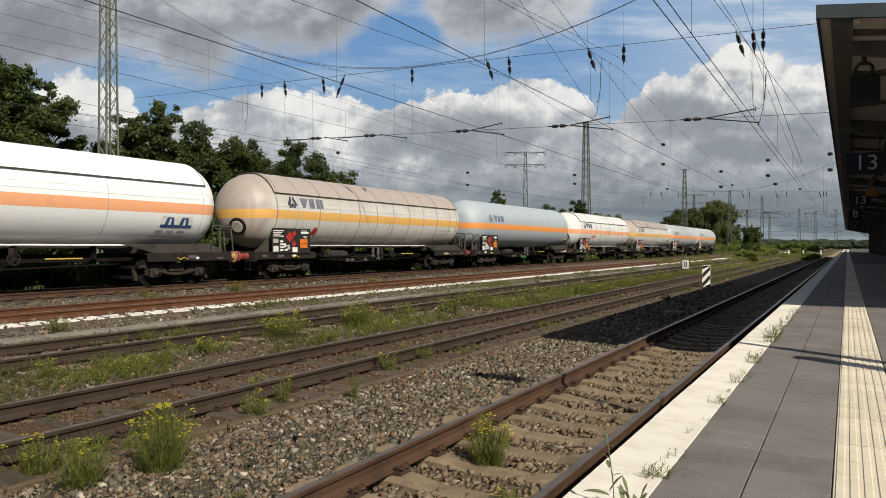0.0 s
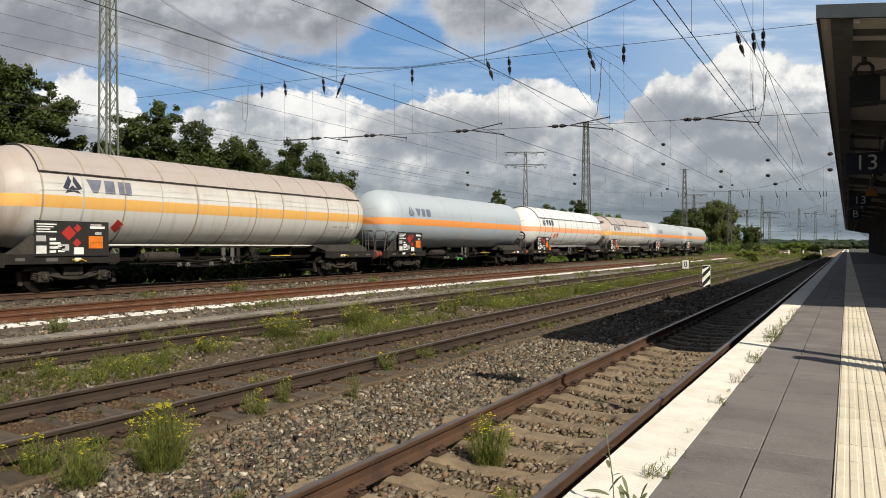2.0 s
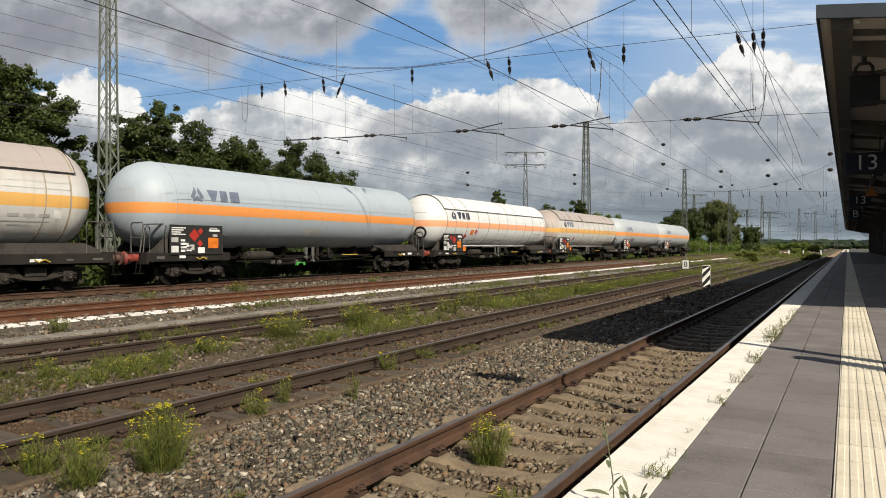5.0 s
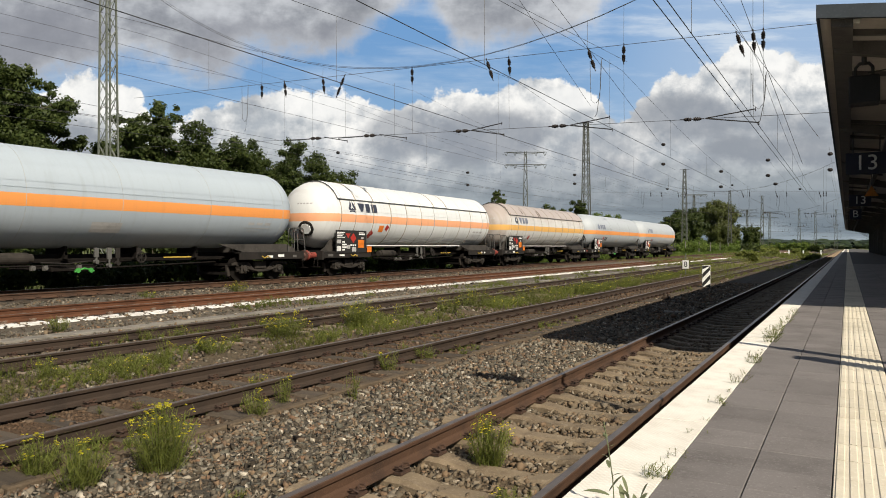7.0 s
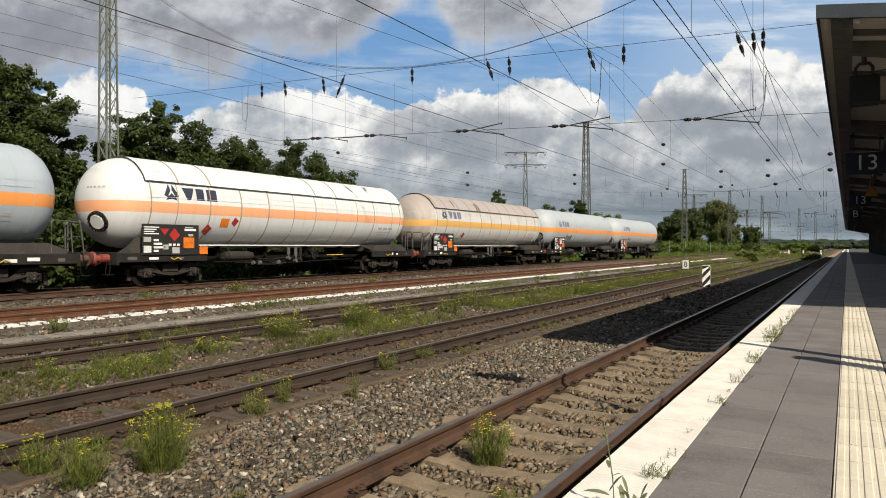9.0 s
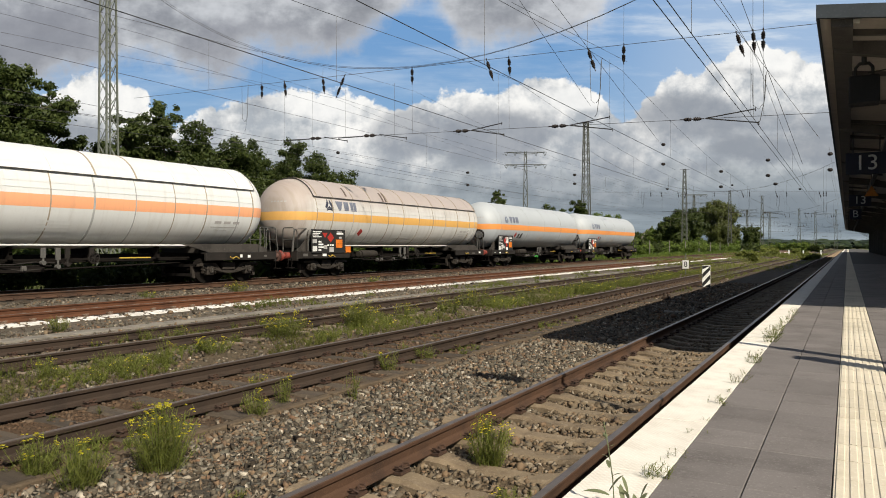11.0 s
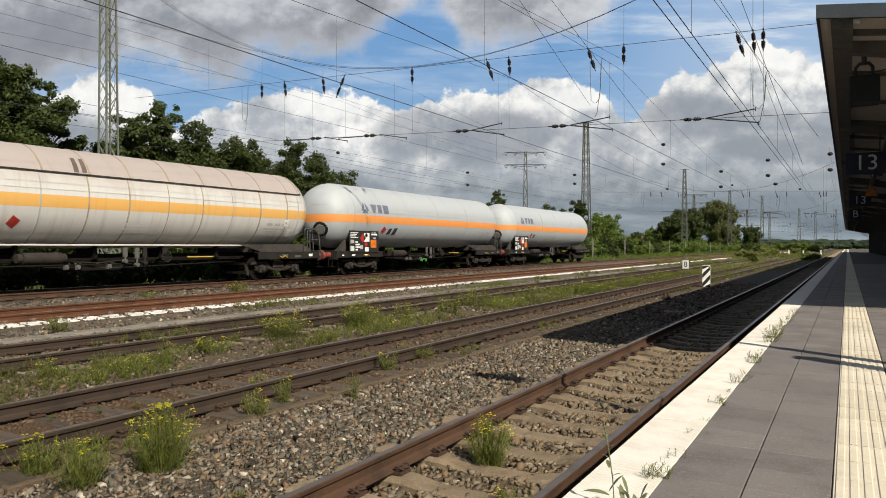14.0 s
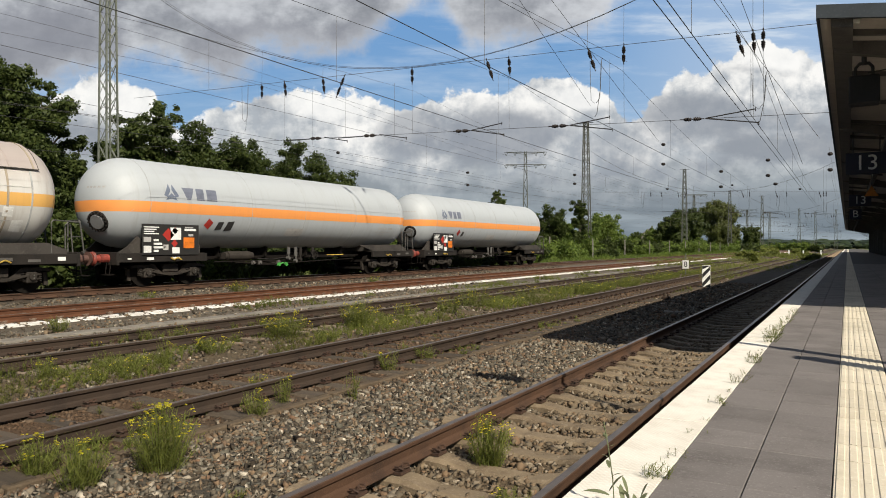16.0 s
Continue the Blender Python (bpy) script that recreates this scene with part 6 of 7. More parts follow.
def tree(x, y, h, spread, seed, leaf, leaves, label, base=0.25, leaf_size=0.17, lean=0.0, name="tree"):
    """Tapered trunk, forking limbs and a crown of many leaves on clumps about the limb ends."""
    rnd = np.random.default_rng(seed)
    t = thing(name, label, "tree", "trees behind the tracks", at=(x, y, ground_z(x)))
    bm = bmesh.new()
    trunk_r = 0.022 * h
    fork = h * base
    pts = [Vector((0, 0, -0.2)), Vector((rnd.normal() * 0.1, rnd.normal() * 0.1, fork * 0.6)), Vector((lean * 0.3, rnd.normal() * 0.2, fork)), Vector((lean * 0.6, rnd.normal() * 0.3, h * 0.6)), Vector((lean, rnd.normal() * 0.3, h * 0.9))]
    for i, (a, b) in enumerate(zip(pts, pts[1:])):
        add_rod(bm, a, b, trunk_r * (1 - 0.22 * i), 9, trunk_r * (1 - 0.22 * (i + 1)))
    part("trunk", bm, BARK, t)
    cs, rs = [], []
    n_limb = 15
    for i in range(n_limb):
        u = (i + 0.5) / n_limb
        z0 = fork + (h * 0.82 - fork) * u
        ang = i * 2.4 + rnd.normal() * 0.4
        reach = spread * (0.55 + 0.45 * math.sin(math.pi * min(1, 0.2 + 0.85 * (1 - u)))) * (0.75 + 0.5 * rnd.random())
        reach *= 1 - 0.55 * u * u
        tip = Vector((math.cos(ang) * reach + lean * u, math.sin(ang) * reach, min(h * 0.97, z0 + h * 0.12 * (0.3 + rnd.random()))))
        start = Vector((lean * u * 0.6, 0, z0 * 0.92))
        bm = bmesh.new()
        mid = start.lerp(tip, 0.5) + Vector((0, 0, 0.04 * h))
        add_rod(bm, start, mid, trunk_r * 0.35, 5, trunk_r * 0.22)
        add_rod(bm, mid, tip, trunk_r * 0.22, 5, trunk_r * 0.07)
        part("limb", bm, BARK, t)
        for q in range(11):
            f = 0.30 + 0.075 * q
            c = start.lerp(tip, min(1.05, f)) + Vector(rnd.normal(size=3) * spread * 0.15)
            cs.append(c)
            rs.append(spread * (0.09 + 0.12 * rnd.random()))
    for q in range(5):
        cs.append(Vector((lean + rnd.normal() * spread * 0.18, rnd.normal() * spread * 0.18, h * (0.84 + 0.13 * rnd.random()))))
        rs.append(spread * (0.08 + 0.07 * rnd.random()))
    v, f = leaf_cloud(np.array([tuple(c) for c in cs]), np.array(rs), int(leaves * 1.7), leaf_size * 0.82, rnd)
    crown = link("crown", fast_mesh("crown", v, f, [leaf]), t)
    return t


def shrub(x, y, h, spread, seed, leaf, leaves, label, leaf_size=0.12, name="shrub", group="shrubs along the line"):
    rnd = np.random.default_rng(seed)
    t = thing(name, label, "shrub", group, at=(x, y, ground_z(x)))
    bm = bmesh.new()
    cs, rs = [], []
    for i in range(9):
        a = rnd.random() * 6.28
        q = spread * rnd.random() ** 0.5 * 0.85
        tip = Vector((math.cos(a) * q, math.sin(a) * q, h * (0.45 + 0.45 * rnd.random()) * (1 - 0.35 * q / spread)))
        add_rod(bm, (tip.x * 0.2, tip.y * 0.2, -0.1), tip, 0.03, 4, 0.01)
        for k in range(2):
            cs.append(tuple(tip * (0.65 + 0.35 * k)))
            rs.append(spread * (0.2 + 0.2 * rnd.random()))
    part("stalk", bm, BARK, t)
    v, f = leaf_cloud(np.array(cs), np.array(rs), leaves, leaf_size, rnd, 0.85, 0.4)
    v[:, 2] = np.maximum(v[:, 2], -0.05)
    link("foliage", fast_mesh("foliage", v, f, [leaf]), t)
    return t


TREE_L = "tall dense dark green broadleaf tree behind the railway"
# row of trees behind the train
tree(-44.0, 17.0, 14.9, 5.6, 1, LEAF_DARK, 31000, TREE_L, 0.08, 0.145)
tree(-49.0, 25.5, 13.9, 3.5, 61, LEAF_DARK, 26000, TREE_L, 0.08, 0.145)
tree(-46.5, 24.4, 13.4, 3.8, 2, LEAF_DARK, 35100, TREE_L, 0.08, 0.145)
tree(-47.0, 27.4, 12.7, 2.5, 62, LEAF_DARK, 20000, TREE_L, 0.08, 0.145)
tree(-52.0, 31.0, 8.4, 3.2, 3, LEAF_DARK, 18900, TREE_L, 0.08, 0.145)
tree(-45.0, 32.0, 11.0, 2.7, 31, LEAF_DARK, 18900, TREE_L, 0.08, 0.145)
tree(-45.0, 35.3, 12.6, 2.8, 4, LEAF_DARK, 22950, TREE_L, 0.08, 0.145)
tree(-46.0, 39.4, 11.6, 3.4, 32, LEAF_DARK, 18900, TREE_L, 0.08, 0.145)
tree(-46.0, 43.4, 10.9, 3.2, 5, LEAF_DARK, 18900, TREE_L, 0.08, 0.145)
tree(-50.0, 49.0, 10.2, 4.2, 33, LEAF_DARK, 22000, TREE_L, 0.08, 0.145)
tree(-47.0, 51.0, 11.7, 3.4, 6, LEAF_DARK, 21600, TREE_L, 0.08, 0.145)
tree(-47.0, 55.0, 10.6, 3.4, 7, LEAF_DARK, 17550, TREE_L, 0.08, 0.145)
tree(-48.0, 60.0, 9.6, 3.2, 34, LEAF_DARK, 16200, TREE_L, 0.08, 0.145)
tree(-46.0, 95.6, 10.0, 1.8, 8, LEAF_DARK, 6000, "slim dark green tree top above the wagons", 0.15, 0.18)
tree(-50.0, 83.0, 8.6, 1.6, 9, LEAF_DARK, 4000, "slim dark green tree top above the wagons", 0.15, 0.18)
tree(-33.6, 97.4, 8.6, 1.5, 10, LEAF_DARK, 12000, "ivy-grown dark green tree around the lattice mast", 0.1, 0.17)
tree(-38.0, 97.0, 7.2, 3.0, 11, LEAF_DARK, 10000, "round dark green tree beside the lattice mast", 0.1, 0.17)
tree(-38.0, 122.0, 6.6, 4.0, 12, LEAF_MID, 14000, "broad fresh green tree behind the tracks", 0.1, 0.2)
tree(-42.0, 112.0, 5.6, 3.0, 13, LEAF_MID, 9000, "broad fresh green tree behind the tracks", 0.1, 0.2)
tree(-40.0, 188.0, 9.0, 5.0, 14, LEAF_DARK, 12000, "large dark green tree at the far trackside", 0.1, 0.32)
tree(-41.0, 212.0, 12.6, 6.0, 35, LEAF_DARK, 17000, "large dark green tree at the far trackside", 0.08, 0.29)
tree(-40.0, 262.0, 18.3, 8.2, 15, LEAF_OLIVE, 32000, "large spreading green tree at the far trackside", 0.06, 0.31)
tree(-40.0, 280.0, 13.5, 6.0, 16, LEAF_DARK, 12000, "large spreading green tree at the far trackside", 0.06, 0.4)
tree(-40.0, 362.0, 11.0, 5.0, 17, LEAF_DARK, 6000, "round dark tree standing far down the line", 0.06, 0.5)
tree(-56.5, 238.0, 7.0, 3.6, 41, LEAF_MID, 5000, "broad fresh green tree before the far house", 0.1, 0.26)
tree(-60.0, 232.0, 5.6, 3.2, 42, LEAF_DARK, 4000, "low dark green tree before the far house", 0.1, 0.26)

# scrub behind the last track
rs = random.Random(5)
SCRUB = "leafy green scrub bush beside the tracks"
for i in range(46):
    y = 34 + i * 4.6 + rs.uniform(-1.5, 1.5)
    x = -27.5 - rs.uniform(0, 5) - 0.01 * y
    shrub(x, y, rs.uniform(1.5, 3.6), rs.uniform(1.6, 3.0), 200 + i, LEAF_MID if rs.random() < 0.7 else LEAF_DARK, 1900, SCRUB, 0.17)
# Mostly the dark leaf here, in place of the wagons' shade on this row.
for i in range(32):
    y = 6.5 + i * 1.75
    shrub(-24.1 - rs.uniform(0, 0.9), y, rs.uniform(1.6, 2.3), rs.uniform(1.1, 1.5), 300 + i, LEAF_MID if i % 7 == 1 else LEAF_DARK, 1500, SCRUB, 0.12)
for x, y, h, w in ((-9.3, 88, 1.7, 0.7), (-13.8, 118, 1.3, 1.4), (-5.0, 112, 0.8, 0.7), (-12.0, 142, 1.5, 2.0), (-5.2, 128, 0.8, 1.5), (-9.5, 180, 1.6, 2.2), (-18.0, 200, 1.8, 2.4)):
    shrub(x, y, h, w, int(y), LEAF_WEED, 1100, "scrubby green bush growing between the tracks", 0.15)

# dark undergrowth closing the foot of the tree row
for i in range(19):
    shrub(-38.5 - rs.uniform(0, 2.5), 8.0 + i * 3.1, rs.uniform(4.2, 5.6), rs.uniform(2.4, 3.1), 900 + i, LEAF_DARK, 3800, "dense dark undergrowth below the tree row", 0.17)

# taller scrub where the tracks run out of sight
for i in range(20):
    y = 225 + 11 * i + rs.uniform(-4, 4)
    shrub(rs.choice((-9.2, -13.7, -24.5, -27.0, -31.0, -36.0)) + rs.uniform(-0.8, 0.8), y, rs.uniform(2.2, 4.2), rs.uniform(2.4, 3.6), 700 + i, LEAF_MID if i % 3 else LEAF_DARK, 1100, SCRUB, 0.34)


def far_woods():
    """Low wooded ridges on the horizon, one mass of foliage clumps."""
    rnd = np.random.default_rng(77)
    cs, rr = [], []
    for ring, (dist, hgt, n) in enumerate(((620, 8, 150), (900, 14, 170), (1300, 22, 190))):
        for i in range(n):
            a = radians(-75 + 95 * (i + rnd.random()) / n)
            d = dist * (0.93 + 0.14 * rnd.random())
            q = hgt * (0.46 + 0.1 * rnd.random())
            cs.append((d * math.sin(a), d * math.cos(a), q * 0.62 - 0.5))
            rr.append(q)
    bm = bmesh.new()
    for c, q in zip(cs, rr):
        made = bmesh.ops.create_icosphere(bm, subdivisions=2, radius=1.0)["verts"]
        for p in made:
            k = 0.86 + 0.34 * noise.noise(p.co * 2.3 + Vector(c) * 0.1)
            p.co = Vector(c) + Vector((p.co.x * q * 1.5, p.co.y * q * 1.5, p.co.z * q * 0.72)) * k
    core = part("woodland", bm, FAR_GREEN, None)
    tagged(core, "dense dark woodland masses on the far horizon", "woods", kind="stuff")
    v, f = leaf_cloud(np.array(cs), np.array(rr) * 0.84, 44000, 1.4, rnd, 0.72, 0.55)
    ob = link("far_woods", fast_mesh("far_woods", v, f, [FAR_GREEN]))
    tagged(ob, "dark green woods along the far horizon", "woods", kind="stuff")


far_woods()


def weed(x, y, h, spread, seed, stems, flowers, label, leaf=None, z=None, name="weed"):
    """Upright weed: thin stems with narrow leaves, some topped by yellow flower heads."""
    rnd = np.random.default_rng(seed)
    t = thing(name, label, "weed", "weeds between the tracks", at=(x, y, ground_z(x) if z is None else z))
    bm = bmesh.new()
    lv, lf, fv, ff = [], [], [], []

    def quad(bag_v, bag_f, c, side, up):
        k = len(bag_v)
        bag_v.extend([c - side, c + up * 0.45 - side * 0.1, c + side * 0.12 + up, c + side * 0.9 + up * 0.4])
        bag_f.append((k, k + 1, k + 2, k + 3))
    for s in range(stems):
        a, q = rnd.random() * 6.28, spread * rnd.random() ** 0.55
        root = Vector((math.cos(a) * q * 0.45, math.sin(a) * q * 0.45, -0.03))
        hh = h * (0.55 + 0.45 * rnd.random()) * (1 - 0.3 * q / spread)
        tip = Vector((math.cos(a) * q + rnd.normal() * 0.02, math.sin(a) * q + rnd.normal() * 0.02, hh))
        mid = root.lerp(tip, 0.5) + Vector((rnd.normal() * 0.015, rnd.normal() * 0.015, hh * 0.06))
        add_path(bm, [root, mid, tip], min(0.0032, 0.0008 + 0.008 * h), 3)
        for k in range(int(18 + 60 * hh)):
            u = 0.12 + 0.88 * rnd.random()
            c = root.lerp(mid, u * 2) if u < 0.5 else mid.lerp(tip, u * 2 - 1)
            b = rnd.random() * 6.28
            c = c + Vector(rnd.normal(size=3)) * 0.035 * min(1.0, h * 1.5)
            out = Vector((math.cos(b), math.sin(b), 0.1 + 0.8 * rnd.random()))
            ln = (0.03 + 0.045 * rnd.random()) * (1.15 - 0.5 * u) * min(1.0, 0.34 + h * 2.0)
            wide = out.cross(Vector((0, 0, 1))).normalized() * min(0.006, 0.0012 + 0.016 * h)
            quad(lv, lf, c, wide, out * ln)
        if rnd.random() < flowers * 0.6:
            for k in range(5):
                c = tip + Vector((rnd.normal() * 0.025, rnd.normal() * 0.025, rnd.normal() * 0.018))
                b = rnd.random() * 6.28
                quad(fv, ff, c, Vector((0.017, 0, 0.0)), Vector((0.004, 0.020, 0.008)))
                quad(fv, ff, c, Vector((0, 0.017, 0.0)), Vector((0.012, -0.006, 0.018)))
    part("stalk", bm, leaf or LEAF_WEED, t)
    tagged(link("foliage", fast_mesh("foliage", [tuple(q) for q in lv], lf, [leaf or LEAF_WEED]), t), kind="stuff")
    if fv:
        tagged(link("blossom", fast_mesh("blossom", [tuple(q) for q in fv], ff, [FLOWER]), t, "small yellow flower heads"), kind="stuff")
    return t


RAG = "bushy green ragwort with yellow flowers rooted in gravel"
LOW = "small green weed rooted in track gravel"
for i, (x, y, h, w, n, fl, lab) in enumerate((
        (-5.16, 4.02, 0.66, 0.30, 95, 0.45, RAG), (-2.80, 5.65, 0.52, 0.22, 70, 0.35, RAG), (-9.91, 10.7, 0.58, 0.52, 110, 0.45, RAG), (-9.75, 12.95, 0.72, 0.52, 120, 0.3, RAG),
        (-5.35, 3.40, 0.48, 0.26, 55, 0.1, RAG), (-5.85, 3.32, 0.40, 0.22, 40, 0.35, RAG), (-5.75, 5.75, 0.34, 0.22, 30, 0.15, LOW), (-5.87, 6.3, 0.42, 0.14, 16, 0.2, LOW),
        (-5.40, 7.06, 0.48, 0.08, 8, 0.0, LOW), (-6.14, 9.94, 0.30, 0.22, 26, 0.1, LOW), (-6.05, 8.8, 0.40, 0.18, 18, 0.1, LOW), (-2.2, 4.75, 0.2, 0.20, 40, 0.1, LOW),
        (-14.3, 8.6, 0.36, 0.28, 40, 0.0, LOW), (-9.4, 7.4, 0.55, 0.14, 16, 0.1, LOW), (-9.7, 5.6, 0.42, 0.2, 20, 0.1, LOW), (-9.9, 19.0, 0.75, 0.6, 80, 0.3, RAG), (-9.3, 22.0, 0.7, 0.7, 80, 0.3, RAG),
        (-9.6, 17.0, 0.6, 0.5, 60, 0.3, RAG), (-9.8, 15.0, 0.5, 0.4, 40, 0.3, RAG), (-9.0, 27.0, 0.7, 0.7, 70, 0.2, RAG), (-8.9, 33.0, 0.8, 0.8, 70, 0.2, RAG), (-8.9, 39.0, 0.8, 0.9, 70, 0.2, RAG),
        (-6.1, 38.0, 0.8, 0.7, 60, 0.0, LOW), (-6.2, 44.0, 0.9, 0.8, 60, 0.0, LOW), (-18.9, 17.9, 0.42, 0.45, 60, 0.5, RAG), (-19.0, 14.3, 0.28, 0.35, 40, 0.4, RAG), (-18.8, 26, 0.35, 0.35, 40, 0.3, RAG),
        (-9.6, 8.6, 0.34, 0.4, 40, 0.5, RAG), (-9.3, 6.6, 0.3, 0.4, 34, 0.2, LOW), (-7.0, 7.0, 0.2, 0.15, 14, 0.1, LOW), (-6.9, 10.5, 0.22, 0.15, 14, 0.0, LOW), (-4.1, 3.9, 0.10, 0.08, 12, 0.0, LOW))):
    weed(x, y, h, w, 400 + i, n, fl, lab)

# weeds in the joint behind the platform's white edge
TUFT = "tuft of yellow-green weed in the platform edge joint"
for i, (y, h, w, n, dry) in enumerate(((2.96, 0.11, 0.06, 22, 0), (3.27, 0.09, 0.07, 5, 1), (3.75, 0.04, 0.03, 4, 0), (4.05, 0.035, 0.03, 4, 1), (4.55, 0.075, 0.075, 20, 0), (4.95, 0.05, 0.05, 6, 1), (5.30, 0.11, 0.11, 14, 1), (5.62, 0.07, 0.06, 8, 1), (6.28, 0.12, 0.10, 22, 0), (6.5, 0.13, 0.10, 12, 1), (7.0, 0.05, 0.05, 6, 1), (7.75, 0.13, 0.12, 26, 0), (8.1, 0.18, 0.14, 34, 0), (8.45, 0.20, 0.12, 16, 1), (8.9, 0.12, 0.09, 16, 0), (9.3, 0.10, 0.08, 14, 0), (9.8, 0.14, 0.10, 18, 0), (10.3, 0.10, 0.10, 14, 1), (10.9, 0.12, 0.10, 16, 0), (11.6, 0.10, 0.10, 14, 0))):
    weed(-0.675, y, h * 0.72, w * 0.85, 500 + i, max(3, int(n * 0.6)), 0.0, TUFT, GRASS if dry else LEAF_WEED, PLATFORM_Z)


def broad_weed():
    """Leafy sprout with broad oval leaves and one tall flowering stalk at the platform edge."""
    t = thing("broadleaf_weed", "grey-green broadleaf weed sprouting from the platform edge joint", "weed", at=(-0.73, 2.50, PLATFORM_Z))
    rnd = random.Random(3)

    def leaf_bm(root, out, ln, wd):
        bm = bmesh.new()
        out = Vector(out).normalized()
        side = out.cross(Vector((0, 0, 1))).normalized()
        rows = []
        for i in range(7):
            u = i / 6
            c = Vector(root) + out * ln * u + Vector((0, 0, -0.25 * ln * u * u))
            w = wd * math.sin(math.pi * min(1, 0.08 + 0.92 * u)) ** 0.8
            rows.append([bm.verts.new(c - side * w + Vector((0, 0, 0.2 * w))), bm.verts.new(c), bm.verts.new(c + side * w + Vector((0, 0, 0.2 * w)))])
        for a, b in zip(rows, rows[1:]):
            bm.faces.new((a[0], a[1], b[1], b[0]))
            bm.faces.new((a[1], a[2], b[2], b[1]))
        return bm
    part("leaf", leaf_bm((-0.02, 0, 0.055), (-1.0, -0.1, 0.25), 0.105, 0.019), LEAF_SAGE, t)
    part("leaf", leaf_bm((-0.02, 0, 0.07), (0.5, 0.2, 0.9), 0.10, 0.013), LEAF_SAGE, t)
    for i in range(10):
        a = i * 2.4 + rnd.uniform(-0.3, 0.3)
        root = (0.05 + rnd.uniform(-0.02, 0.045), rnd.uniform(-0.03, 0.04), 0.01 + 0.006 * i)
        part("leaf", leaf_bm(root, (math.cos(a), math.sin(a), rnd.uniform(1.2, 3.0)), rnd.uniform(0.05, 0.085), rnd.uniform(0.008, 0.012)), LEAF_SAGE, t)
    bm = bmesh.new()
    add_path(bm, [(0, 0, 0), (-0.01, 0.01, 0.12), (-0.025, 0.0, 0.24), (-0.04, 0.0, 0.32)], 0.0024, 5)
    part("stalk", bm, LEAF_SAGE, t)
    for i in range(6):
        z = 0.12 + 0.035 * i
        a = i * 2.1
        part("leaf", leaf_bm((-0.015 - 0.004 * i, 0, z), (math.cos(a), math.sin(a), 0.9), 0.05 - 0.004 * i, 0.008), LEAF_SAGE, t)


LEAF_SAGE = leafy("sage_leaves", (0.16, 0.185, 0.095), (0.27, 0.29, 0.17))
broad_weed()


def grass_strip(name, label, x0, x1, y0, y1, n, h, seed, mat, clump=1.4, thresh=-0.05):
    """Countless blades in patches; one object."""
    rnd = np.random.default_rng(seed)
    v, f = [], []
    made = 0
    tries = 0
    while made < n and tries < n * 6:
        tries += 1
        x, y = x0 + (x1 - x0) * rnd.random(), y0 + (y1 - y0) * rnd.random()
        q = noise.noise((x * clump, y * clump * 0.6, seed))
        if q < thresh:
            continue
        made += 1
        z = ground_z(x) - 0.01
        hh = h * (0.4 + 0.9 * rnd.random()) * (0.6 + 1.2 * max(0, q))
        a = rnd.random() * 6.28
        bx, by = math.cos(a), math.sin(a)
        wd = 0.004 + 0.0035 * y / 30
        lx, ly = rnd.normal() * 0.35 * hh, rnd.normal() * 0.35 * hh
        k = len(v)
        v += [(x - bx * wd, y - by * wd, z), (x + bx * wd, y + by * wd, z), (x + lx * 0.4 + bx * wd * 0.8, y + ly * 0.4 + by * wd * 0.8, z + hh * 0.6), (x + lx, y + ly, z + hh)]
        f.append((k, k + 1, k + 2, k + 3))
    ob = link(name, fast_mesh(name, v, f, [mat]))
    tagged(ob, label, "grass", kind="stuff")


